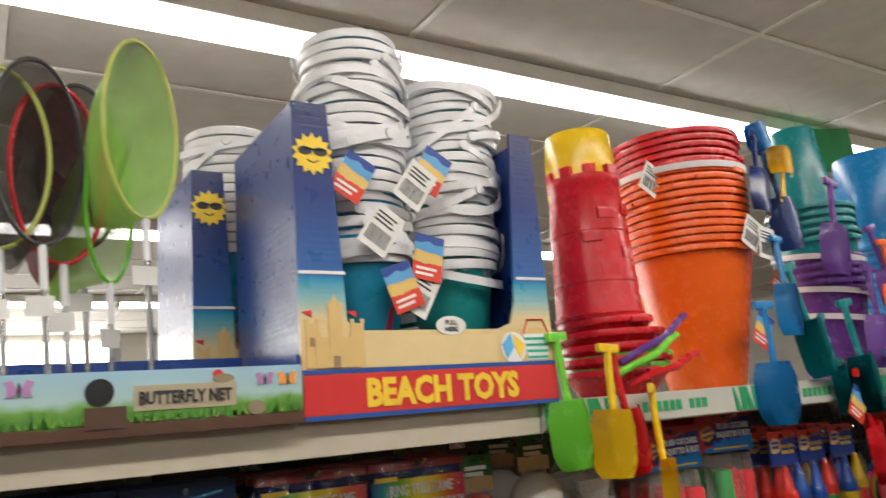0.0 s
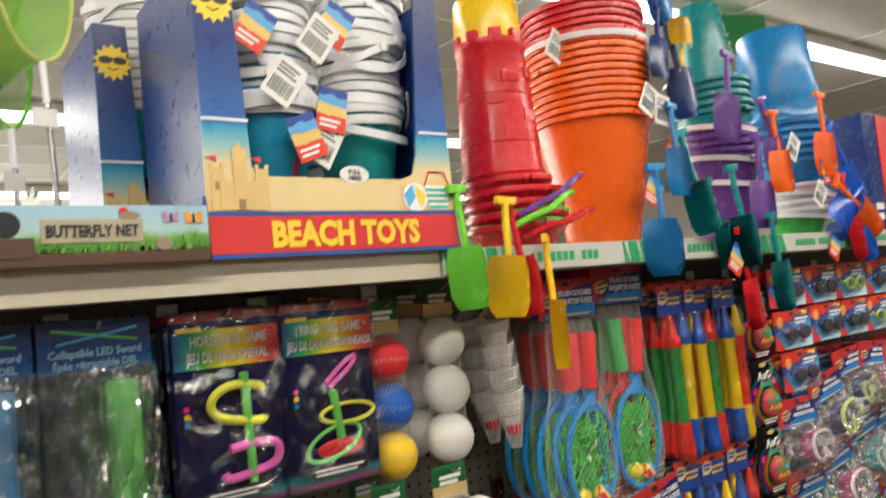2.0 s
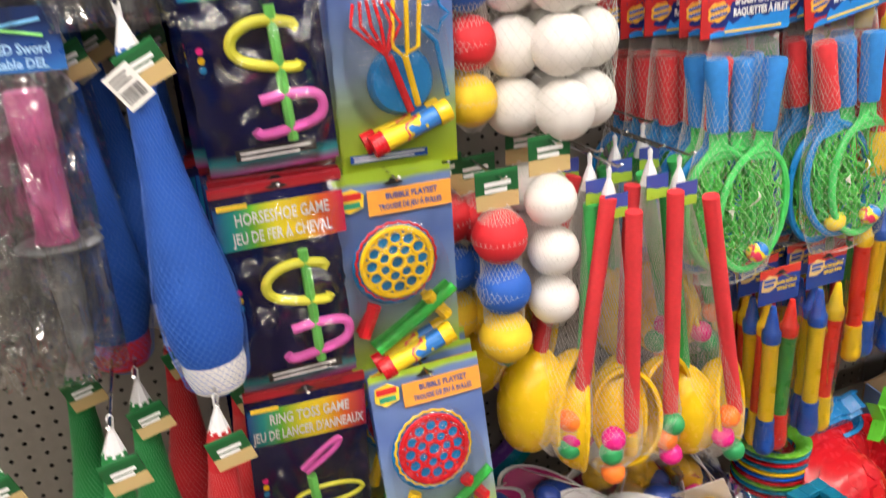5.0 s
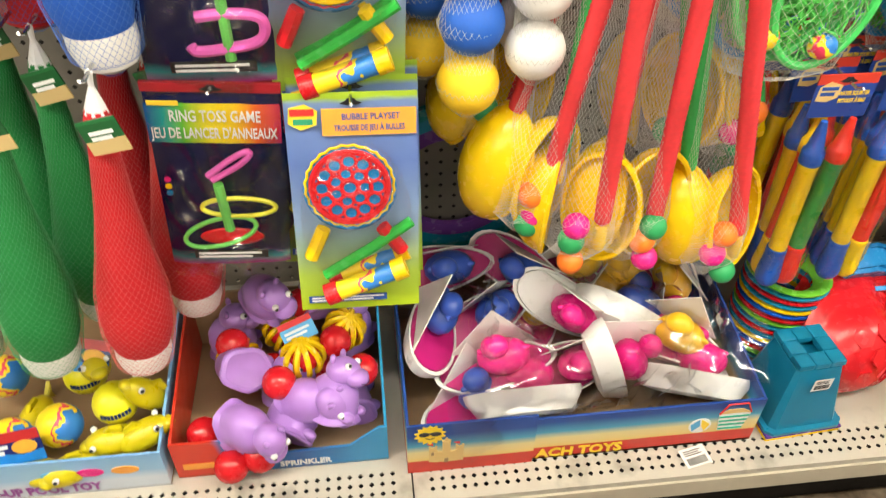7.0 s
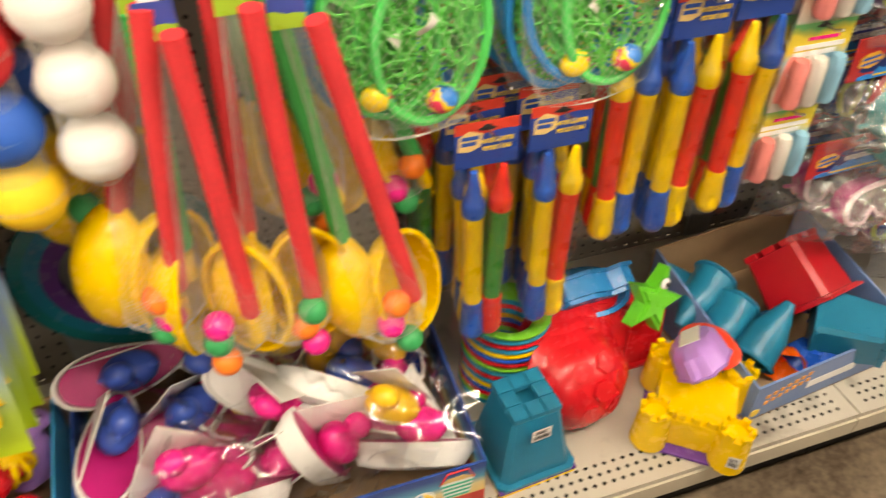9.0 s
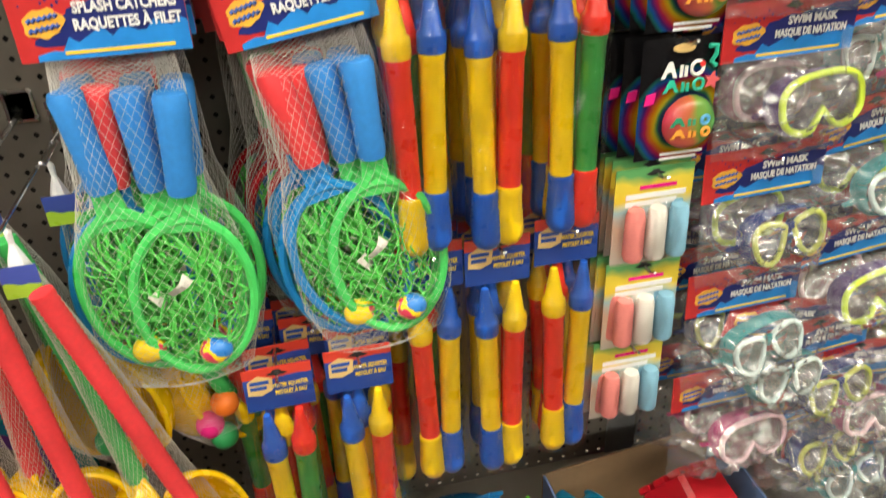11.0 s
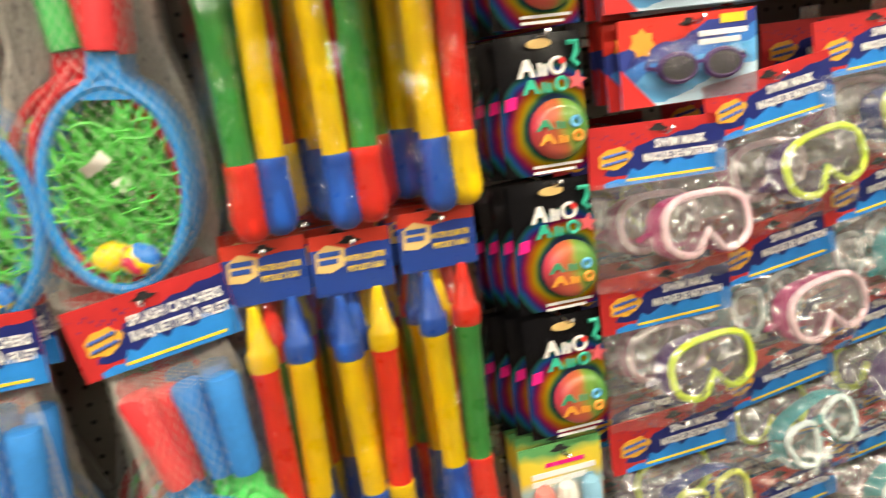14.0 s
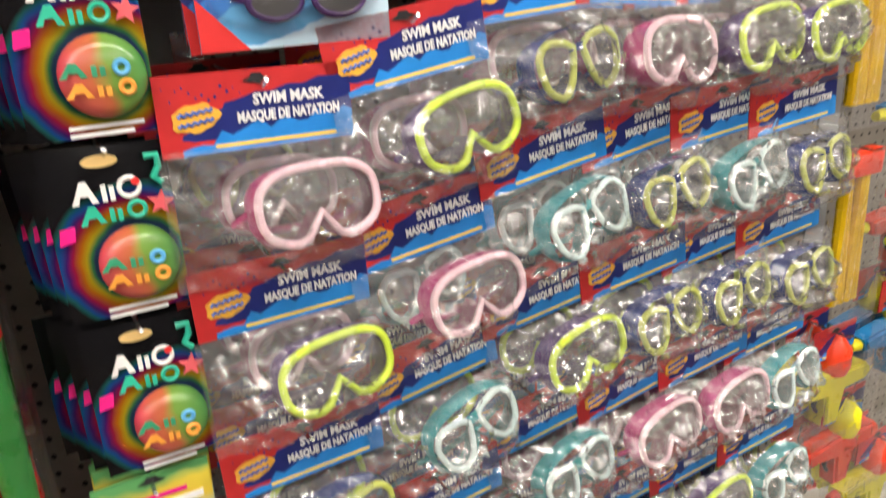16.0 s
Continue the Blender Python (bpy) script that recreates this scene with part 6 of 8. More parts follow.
def boat(m, fig, rim, kind, seed):
    m = m @ Matrix.Diagonal((1.22, 1.22, 1.22, 1))
    t = thing("toy_boat", "toy boat with white hull and animal figure in clear film", "toy boat", m, "toy boats in the tray")
    o = []
    for k in range(28):
        q = 2 * math.pi * k / 28
        o.append((0.082 * math.cos(q), 0.034 * math.sin(q) * (1 - 0.25 * math.cos(q))))
    bm = bmesh.new()
    lv = []
    for s, z in ((0.55, -0.030), (0.80, -0.026), (0.97, -0.006), (1.0, 0.004), (0.93, 0.004), (0.90, -0.004), (0.3, -0.006)):
        lv.append([bm.verts.new((x * s, y * s, z)) for x, y in o])
    for a, b in zip(lv, lv[1:]):
        for k in range(28):
            bm.faces.new((a[k - 1], a[k], b[k], b[k - 1]))
    bm.faces.new(lv[0])
    bm.faces.new(lv[-1][::-1])
    part("hull", bm, hull_w, t, "white hull", smooth=True)
    part("deck", slab([(x * 0.9, y * 0.9) for x, y in o], -0.001, 0.004, m=pose(0, 0, -0.001, 90, 0, 0)), rim, t)
    bm = ball(0.027, 14, c=(0.01, 0, 0.022), sq=(1.3, 0.9, 0.85))
    ball(0.017, 12, bm, (-0.002, 0, 0.052), (1.1, 0.9, 0.9))
    ball(0.006, 8, bm, (0.036, 0, 0.034), (1.6, 0.8, 0.8))
    ball(0.005, 8, bm, (-0.018, 0, 0.046), (1.5, 0.9, 0.7))
    part("animal_figure", bm, fig, t, "moulded animal figure", smooth=True)
    part("sail_card", slab([(-0.057, 0.0), (0.062, 0.0), (0.0, 0.098)], 0.024, 0.0255), paper, t, "white triangular card")
    f = crease(0.014, seed, 5, 5)
    part("clear_film", sheet(0.15, 0.10, 12, 9, lambda u, v: -0.034 + f(u, v)), wrap, t, smooth=True, m=pose(0, 0, 0.085, -18, 0, 0))
    return t


deck_pink = plastic("magenta_deck", (0.50, 0.012, 0.17), 0.4, 0.2)
blue_fig, yel_fig = plastic("blue_figure", (0.03, 0.08, 0.40), 0.35), plastic("golden_figure", (0.80, 0.48, 0.02), 0.35)
BOATS = [(0.685, 0.915, 0.338, blue_fig, deck_pink, (46, 0, 8)), (0.825, 0.905, 0.338, blue_fig, deck_pink, (50, 12, -38)), (0.662, 0.800, 0.318, blue_fig, deck_pink, (28, 0, 80)), (0.755, 0.730, 0.295, pink, deck_pink, (12, -6, 4)),
         (0.915, 0.905, 0.325, yel_fig, deck_pink, (22, 0, 18)), (0.995, 0.905, 0.340, yel_fig, deck_pink, (44, 26, -42)), (1.085, 0.880, 0.330, yel_fig, navy, (46, 34, -62)), (0.885, 0.825, 0.320, pink, hull_w, (55, 30, -20)), (0.94, 0.715, 0.300, pink, deck_pink, (5, 70, 10)),
         (1.045, 0.760, 0.300, yel_fig, deck_pink, (24, 14, -28)), (0.795, 0.690, 0.270, pink, deck_pink, (-58, 8, 8)), (0.99, 0.80, 0.315, blue_fig, deck_pink, (-66, 20, -24)), (1.075, 0.705, 0.265, pink, deck_pink, (-50, 6, -14)), (0.72, 0.70, 0.24, blue_fig, deck_pink, (0, 0, 30)), (0.85, 0.86, 0.25, yel_fig, deck_pink, (0, 0, 60)), (1.08, 0.82, 0.25, pink, hull_w, (0, 0, 80)),
         (0.760, 0.840, 0.290, blue_fig, deck_pink, (30, -8, 30)), (0.880, 0.740, 0.265, pink, deck_pink, (34, 0, 16)), (0.965, 0.860, 0.290, yel_fig, hull_w, (20, 20, 60))]
for k, (x, y, z, fg, rm, r) in enumerate(BOATS):
    boat(pose(x, y, z + 0.012, *r), fg, rm, k, 3.0 + k)

spr_mat = printed("sprinkler_tray_print", "X", 0.25, 0.58, [(0, (0.62, 0.04, 0.02)), (0.22, (0.62, 0.04, 0.02)), (0.26, (0.02, 0.20, 0.50)), (0.6, (0.02, 0.10, 0.34)), (1, (0.03, 0.32, 0.62))], 0.15, 14.0, 0.35, False)
tr2 = tray("sprinkler_tray", "blue and red cardboard tray full of sprinkler toys", 0.256, 0.578, 0.655, 0.93, 0.085, 0.13, spr_mat, None, [(0.565, 0.085), (0.52, 0.045), (0.36, 0.040), (0.33, 0.085)])
txt("SPRINKLER", 0.018, ink_w, tr2, 0.45, 0.6535, DECK + 0.010, 0.9, 0.0006)
bars(tr2, ink_o, 0.268, 0.315, DECK + 0.030, 0.014, 0.6535, 1)
eye_w = plastic("toy_eye", (0.8, 0.8, 0.8), 0.2)


def hippo(m):
    t = thing("hippo_sprinkler", "lilac plastic hippo-shaped sprinkler toy", "bath toy", m, "lilac toys in the tray")
    bm = lathe([(0, 0.002), (0.026, 0.001), (0.029, -0.001), (0.034, 0.0), (0.036, 0.003), (0.034, 0.006), (0.031, 0.010), (0.0325, 0.026), (0.031, 0.042), (0.024, 0.056), (0.012, 0.064), (0, 0.066)], 24, m=Matrix.Diagonal((1.12, 0.92, 1, 1)), wob=lambda k, z: 1 + 0.05 * math.cos(k * 6.283 * 5) * (z < 0.008))
    part("body", bm, lilac, t, smooth=True)
    bm = ball(0.022, 18, c=(0.012, 0, 0.072), sq=(1.15, 1.0, 0.9))
    ball(0.016, 16, bm, (0.034, 0, 0.066), (1.0, 1.15, 0.82))
    part("head", bm, lilac, t, "rounded head with broad snout", smooth=True)
    part("mouth_line", tube([(0.047, -0.011, 0.062), (0.0505, 0, 0.0605), (0.047, 0.011, 0.062)], 0.0009, 5), violet, t)
    for s in (-1, 1):
        part("ear", ball(0.006, 10, c=(0.002, s * 0.014, 0.090), sq=(0.7, 0.8, 1.2)), lilac, t, smooth=True)
        e = part("eye", ball(0.0050, 10, c=(0.026, s * 0.013, 0.084)), eye_w, t, "white eye with black pupil", smooth=True)
        part("pupil", ball(0.0027, 8, c=(0.0292, s * 0.0145, 0.0855)), black, e)
    part("foot", ball(0.010, 12, c=(0.030, -0.016, 0.012), sq=(1.2, 0.9, 0.8)), lilac, t, smooth=True)
    part("foot", ball(0.010, 12, c=(0.030, 0.016, 0.012), sq=(1.2, 0.9, 0.8)), lilac, t, smooth=True)
    return t


e0 = hippo(pose(0.372, 0.745, 0.325, -128, 30, 12) @ Matrix.Diagonal((1.06, 1.06, 1.06, 1)))
for x, y, z, r in ((0.350, 0.655, 0.262, (10, 62, -30)), (0.420, 0.650, 0.232, (-70, 20, -20)), (0.440, 0.690, 0.262, (15, 50, -15)), (0.497, 0.655, 0.262, (-30, -8, -28)), (0.525, 0.690, 0.215, (-90, 30, 10)), (0.395, 0.835, 0.345, (20, 30, -35)), (0.495, 0.820, 0.325, (-60, 20, 30)), (0.42, 0.75, 0.215, (10, 0, 0)), (0.33, 0.84, 0.23, (0, 0, 0)), (0.53, 0.84, 0.23, (0, 0, 50))):
    copy_thing(e0, pose(x, y + 0.03, z + 0.008, *r) @ Matrix.Diagonal((1.03, 1.03, 1.03, 1)))
r0 = tagged(part("red_ball", ball(0.026, 18), red, smooth=True), "shiny small red plastic ball in the tray", "ball", "red balls in the tray")
r0.matrix_basis = pose(0.385, 0.650, 0.2375)
for x, y, z in ((0.343, 0.640, 0.232), (0.42, 0.722, 0.318), (0.345, 0.80, 0.325), (0.455, 0.862, 0.345), (0.505, 0.795, 0.320), (0.545, 0.745, 0.305), (0.30, 0.69, 0.25), (0.47, 0.80, 0.26), (0.40, 0.80, 0.26)):
    copy_thing(r0, pose(x, y, z))
y0_ = thing("lattice_ball", "yellow slotted plastic sprinkler ball", "ball", pose(0.455, 0.775, 0.315), "slotted balls in the tray")
for k in range(10):
    a = 2 * math.pi * k / 10
    part("rib", tube([(0.032 * math.cos(q) * math.cos(a), 0.032 * math.cos(q) * math.sin(a), 0.032 * math.sin(q)) for q in [-1.4 + 0.28 * i for i in range(11)]], 0.0052, 6), yellow, y0_, smooth=True)
part("core", ball(0.027, 14), red, y0_, "red core", smooth=True)
part("cap", lathe([(0, 0.036), (0.008, 0.035), (0.014, 0.030), (0.016, 0.026)], 12), yellow, y0_)
for x, y, z in ((0.35, 0.80, 0.29), (0.52, 0.83, 0.31), (0.42, 0.85, 0.295)):
    copy_thing(y0_, pose(x, y, z, 20, 10, 40))

t = thing("toy_label_card", "small blue and red printed label card on the toys", "label", pose(0.450, 0.790, 0.358, -38, -22, 8))
part("card", B(-0.028, 0.028, -0.0006, 0.0006, -0.018, 0.018), ink_sky, t)
part("red_band", B(-0.028, 0.028, -0.0012, -0.0006, 0.008, 0.018), ink_r, t)
bars(t, ink_w, -0.022, 0.020, 0.000, 0.004, -0.0010, 2, 0.003)

pool_mat = printed("pool_tray_print", "Z", DECK, DECK + 0.09, [(0, (0.55, 0.60, 0.70)), (0.3, (0.60, 0.66, 0.76)), (0.5, (0.30, 0.50, 0.72)), (1, (0.20, 0.42, 0.70))], 0.2, 14.0, 0.35, False)
tr3 = tray("pool_toy_tray", "pale blue cardboard tray of wind-up pool toys", -0.24, 0.246, 0.645, 0.93, 0.085, 0.12, pool_mat)
txt("WIND-UP POOL TOY", 0.026, plastic("purple_ink", (0.28, 0.06, 0.30), 0.4), tr3, 0.045, 0.6435, DECK + 0.010, 0.82, 0.0012)
for x, mt in ((0.09, ink_sky), (0.14, pink), (0.19, ink_o)):
    part("fish_print", slab(oval(0.020, 0.009, 16, x, DECK + 0.052) , 0.6435, 0.6448), mt, tr3)
for x, y, z, mt in ((0.085, 0.72, 0.262, ball_print), (0.165, 0.745, 0.275, hi_yel), (0.02, 0.70, 0.262, ball_print), (-0.06, 0.74, 0.262, hi_yel), (0.10, 0.82, 0.262, hi_yel), (-0.02, 0.82, 0.27, ball_print)):
    o = tagged(part("water_ball_toy", ball(0.034, 20), mt, smooth=True, m=pose(x, y, z)), "printed soft water ball with bright letters", "ball", "water balls in the tray")
    if mt == hi_yel:
        for j in range(9):
            q = math.radians(-112 + 9 * j)
            part("letter_bar", B(-0.0021, 0.0021, -0.0008, 0.0008, -0.0045, 0.0045), navy, o, m=pose(0.0335 * math.cos(q), 0.0335 * math.sin(q), 0.004, 0, 0, math.degrees(q) + 90))
fish = thing("wind_up_fish", "yellow plastic wind-up fish toy", "bath toy", pose(0.168, 0.690, 0.255, 0, 0, 10), "yellow fish toys")
hi_olive = plastic("lemon_toy_plastic", (0.62, 0.52, 0.012), 0.3)
bm = ball(0.024, 18, sq=(1.75, 0.95, 0.92))
ball(0.012, 12, bm, (-0.036, 0, -0.003), (1.1, 1.1, 0.8))
part("body", bm, hi_olive, fish, smooth=True)
part("tail", slab([(0.036, 0.0), (0.058, 0.018), (0.052, 0.0), (0.056, -0.016)], -0.004, 0.004, None, 0.0015), hi_olive, fish)
part("fin", slab([(-0.012, 0.018), (0.0, 0.032), (0.018, 0.028), (0.020, 0.018)], -0.003, 0.003, None, 0.001), hi_olive, fish)
for s in (-1, 1):
    ey = part("eye", ball(0.0052, 10, c=(-0.026, s * 0.018, 0.011)), eye_w, fish, "white eye with black pupil", smooth=True)
    part("pupil", ball(0.003, 8, c=(-0.0275, s * 0.0218, 0.0125)), black, ey)
copy_thing(fish, pose(0.213, 0.745, 0.290, 0, 60, 25))
copy_thing(fish, pose(0.11, 0.66, 0.235, 0, 0, 30))
copy_thing(fish, pose(0.03, 0.76, 0.235, 0, 0, 80))
copy_thing(fish, pose(0.215, 0.690, 0.262, 10, 20, 200))
copy_thing(fish, pose(0.13, 0.80, 0.300, 0, 30, 120))
copy_thing(fish, pose(0.06, 0.665, 0.225, 0, 0, -20))
card = thing("toy_label_card", "blue and red printed label card on a water ball pack", "label", pose(0.035, 0.662, 0.292, -22, -6, 4), "label cards in the pool tray")
part("card", B(-0.05, 0.05, -0.0008, 0.0008, -0.026, 0.026, 0.0), header_navy, card)
part("red_band", B(-0.05, 0.05, -0.0014, -0.0008, 0.010, 0.026), header_red, card)
part("wave_print", slab([(-0.05, -0.026), (0.05, -0.026), (0.05, -0.008), (0.02, -0.013), (-0.01, -0.006), (-0.05, -0.012)], -0.0016, -0.0008), header_sky, card)
bars(card, ink_w, -0.044, 0.004, 0.004, 0.006, -0.0018, 2, 0.003)
part("badge", slab(oval(0.018, 0.011, 14, 0.026, 0.000), -0.0020, -0.0010), badge_gold, card)
copy_thing(card, pose(0.11, 0.800, 0.330, -40, 8, -8))
copy_thing(card, pose(-0.06, 0.690, 0.300, -30, 4, 10))


# ---- base shelf: moulds and pails ----
def aim(at, along, spin):
    """A place with its own z axis laid along a direction."""
    return Matrix.Translation(at) @ Vector(along).to_track_quat("Z", "X").to_matrix().to_4x4() @ Matrix.Rotation(math.radians(spin), 4, "Z")


def square_pail(w0, w1, h, mat, crenel=True, th=0.004):
    """A square tapered pail, upside down: wide rim at the bottom, turrets on top."""
    bm = bmesh.new()
    lv = []
    for w, z in ((w0 + 0.008, 0), (w0 + 0.008, 0.006), (w0, 0.007), (w1, h), (w1 * 0.8, h), (w1 * 0.8, h - 0.012)):
        c = w * 0.16
        p = [(-w + c, -w), (w - c, -w), (w, -w + c), (w, w - c), (w - c, w), (-w + c, w), (-w, w - c), (-w, -w + c)]
        lv.append([bm.verts.new((x, y, z)) for x, y in p])
    for a, b in zip(lv, lv[1:]):
        for k in range(8):
            bm.faces.new((a[k - 1], a[k], b[k], b[k - 1]))
    bm.faces.new(lv[-1])
    turrets = []
    if crenel:
        for sx in (-1, 0, 1):
            for sy in (-1, 0, 1):
                if sx or sy:
                    s = 0.013
                    turrets.append((sx * (w1 - s), sy * (w1 - s), s))
    if not turrets:
        return bm

    def add(parent, m=None):
        for x, y, s in turrets:
            part("turret", B(x - s, x + s, y - s, y + s, h + 0.0003, h + 0.012, 0.003), mat, parent, m=m)
    return bm, add


t = thing("castle_pail_stack", "teal square castle pails stacked upside down on the base shelf", "pail", pose(1.250, 0.692, DECK, 0, 0, 4))
teal2 = plastic("bright_teal_plastic", (0.003, 0.17, 0.30), 0.32)
bm, add = square_pail(0.060, 0.040, 0.125, teal2)
add(part("pail", bm, teal2, t, "teal pail", smooth=True, m=pose(0, 0, 0.014)))
part("pail", B(-0.067, 0.067, -0.067, 0.067, 0.0075, 0.0135, 0.002), purple, t, "dark purple pail rim")
part("pail", B(-0.066, 0.066, -0.066, 0.066, 0.0, 0.007, 0.002), yellow, t, "yellow pail rim")
barcode(t, 0.002, 0.115, 0.032, 0.026, -0.052)

t = thing("bowl_stack", "tilted stack of nested plastic bowls in mixed bright colours", "bowls", pose(1.272, 0.835, DECK + 0.002, -4, 4, 0))
for k in range(16):
    part("bowl", lathe([(0.045, 0), (0.060, 0.010), (0.071, 0.012), (0.072, 0.016), (0.058, 0.016), (0.043, 0.004)], 26, m=pose(0, 0, 0.0100 * k)), (cyan, lime, red, blue, yellow, cyan, red)[k % 7], t, smooth=True)

turtle = thing("turtle_mould", "shiny red plastic turtle sand mould leaning in a stack", "sand mould", pose(1.375, 0.725, DECK + 0.088, 62, 0, 12), "turtle moulds")
part("shell", lathe([(0.082, -0.016), (0.086, -0.012), (0.080, -0.006), (0.072, 0.014), (0.05, 0.032), (0.02, 0.040), (0, 0.041)], 28, wob=lambda k, z: 1 + 0.06 * math.cos(12.566 * k) + 0.03 * math.cos(37.7 * k)), red, turtle, smooth=True)
for k in range(7):
    a = 2 * math.pi * k / 6
    cx, cz = (0.042 * math.cos(a), 0.042 * math.sin(a)) if k < 6 else (0, 0)
    hgt = 0.030 if k < 6 else 0.044
    part("shell_plate", slab([(0.019 * math.cos(2 * math.pi * q / 6), 0.019 * math.sin(2 * math.pi * q / 6)) for q in range(6)], -0.004, 0.004, None, 0.002, pose(cx, cz, hgt) @ pose(0, 0, 0, *( (28 * -math.sin(a), 28 * math.cos(a), 0) if k < 6 else (0, 0, 0))) @ pose(0, 0, 0, 90, 0, 0)), red, turtle)
for k in range(4):
    copy_thing(turtle, pose(1.372 + 0.006 * k, 0.755 + 0.022 * k, DECK + 0.089 + 0.003 * k, 62, 0, 12 - 3 * k))
copy_thing(turtle, pose(1.43, 0.84, DECK + 0.10, 40, 0, -10))

t = thing("mould_stack", "red and yellow nested sand moulds under a blue whale mould", "sand moulds", pose(1.435, 0.865, DECK + 0.001))
for k in range(9):
    part("mould", lathe([(0.05, 0), (0.064, 0.012), (0.070, 0.014), (0.062, 0.018), (0.05, 0.006)], 22, m=pose(0.002 * (k % 3), 0, 0.016 * k), wob=lambda q, z: 1 + 0.12 * math.cos(12.566 * q)), (red, yellow, red, sky_blue, red)[k % 5], t, smooth=True)
t = thing("whale_mould", "blue plastic whale-shaped sand mould", "sand mould", pose(1.425, 0.845, DECK + 0.165, 30, 10, 10))
part("body", slab([(-0.075, 0.0), (-0.06, 0.025), (-0.01, 0.038), (0.04, 0.020), (0.060, 0.035), (0.082, 0.030), (0.066, 0.0), (0.04, -0.018), (-0.04, -0.022)], -0.02, 0.02, None, 0.008), sky_blue, t, smooth=True)
part("rim", slab([(-0.082, -0.002), (-0.06, 0.030), (-0.01, 0.044), (0.04, 0.026), (0.060, 0.041), (0.088, 0.034), (0.070, -0.002), (0.04, -0.024), (-0.04, -0.028)], 0.02, 0.026), sky_blue, t)
t = thing("starfish_mould", "bright green plastic starfish sand mould with googly eye", "sand mould", pose(1.520, 0.795, DECK + 0.165, -18, 20, 8))
part("body", slab(star_pts(0.062, 0.026, 5, 0.2), -0.018, 0.012, None, 0.006), lime2 := plastic("leaf_green_plastic", (0.10, 0.50, 0.03), 0.3), t, smooth=True)
part("eye", ball(0.010, 12, c=(0.004, -0.018, 0.034), sq=(1, 0.5, 1)), eye_w, t, smooth=True)
part("pupil", ball(0.005, 10, c=(0.004, -0.023, 0.034), sq=(1, 0.5, 1)), black, t)
t = thing("mould_block", "red square sand mould holding up the starfish", "sand mould", pose(1.53, 0.835, DECK))
part("block", square_pail(0.042, 0.036, 0.115, red, False), red, t)


def castle_pail(t):
    w = 0.062
    part("rim", B(-w - 0.018, w + 0.018, -w - 0.018, w + 0.018, 0, 0.006, 0.003), purple, t, "dark purple rim")
    bm = B(-w, w, -w, w, 0.0065, 0.07, 0.004)
    part("keep", bm, yellow, t)
    for sx in (-1, 1):
        for sy in (-1, 1):
            tw = part("tower", lathe([(0.030, 0.0065), (0.027, 0.05), (0.025, 0.082), (0.018, 0.084), (0.017, 0.076), (0, 0.076)], 18, m=pose(sx * w, sy * w, 0)), yellow, t, smooth=True)
            for k in range(6):
                a = math.pi * k / 3
                part("merlon", B(-0.006, 0.006, -0.004, 0.004, 0.081, 0.093, 0.0015, pose(sx * w + 0.0215 * math.cos(a), sy * w + 0.0215 * math.sin(a), 0, 0, 0, 60 * k + 90)), yellow, tw)
    for s in (-1, 1):
        for k in range(3):
            part("merlon", B(-0.03 + 0.024 * k, -0.016 + 0.024 * k, s * (w - 0.006) - 0.005, s * (w - 0.006) + 0.005, 0.069, 0.082, 0.002), yellow, t)


t = thing("castle_mould", "yellow plastic castle sand mould with four towers and purple rim", "sand mould", pose(1.545, 0.655, DECK + 0.001, 0, 0, -38))
castle_pail(t)
barcode(t, 0.066, 0.045, 0.018, 0.026, -0.094)
t = thing("shell_mould", "purple ribbed oval sand mould with white sticker on the castle", "sand mould", pose(1.560, 0.700, DECK + 0.122, -32, -35, -20) @ Matrix.Diagonal((1.2, 1.2, 1.2, 1)))
part("body", lathe([(0, 0.024), (0.03, 0.022), (0.040, 0.012), (0.044, -0.014), (0.047, -0.015), (0.045, -0.018)], 32, wob=lambda k, z: 1 + 0.05 * math.cos(62.8 * k), m=Matrix.Diagonal((0.85, 1.4, 1, 1))), lilac, t, smooth=True)
part("sticker", B(-0.014, 0.014, -0.03, 0.03, 0.0245, 0.0255), paper, t)
t = thing("shell_mould", "orange oval sand mould tucked behind the purple one", "sand mould", pose(1.60, 0.725, DECK + 0.10, -20, -20, 20))
part("body", lathe([(0, 0.02), (0.03, 0.018), (0.04, 0.01), (0.044, -0.012), (0.046, -0.014)], 24, m=Matrix.Diagonal((0.85, 1.3, 1, 1))), flame, t, smooth=True)

deep_red = plastic("deep_red_plastic", (0.42, 0.006, 0.014), 0.34)
pail_mat = printed("pail_tray_print", "Z", DECK, DECK + 0.10, [(0, (0.13, 0.22, 0.44)), (0.5, (0.15, 0.24, 0.48)), (1, (0.14, 0.23, 0.46))], 0.1, 12.0, 0.45, False)
mm = pose(1.634, 0.622, 0, 0, 0, 5.5)
tr4 = tray("pail_tray", "plain blue cardboard tray heaped with castle pails", 0, 0.345, 0, 0.300, 0.088, 0.150, pail_mat, mm)
bm = bmesh.new()
rnd = random.Random(4)
for k in range(14):
    box(bm, 0.03 + 0.014 * (k % 7) - 0.004, 0.03 + 0.014 * (k % 7) + 0.004, -0.0012, 0, DECK + 0.035 + 0.016 * (k // 7) + 0.003 * (k % 7), DECK + 0.043 + 0.016 * (k // 7) + 0.003 * (k % 7))
part("block_letter_print", bm, ink_o, tr4)
bars(tr4, ink_w, 0.12, 0.23, DECK + 0.040, 0.018, -0.0004, 1)
part("dog_print", slab(oval(0.018, 0.014, 14, 0.312, DECK + 0.05), -0.001, 0), ink_w, tr4)
part("duck_print", slab(oval(0.010, 0.009, 12, 0.012, DECK + 0.020), -0.001, 0), ink_y, tr4)
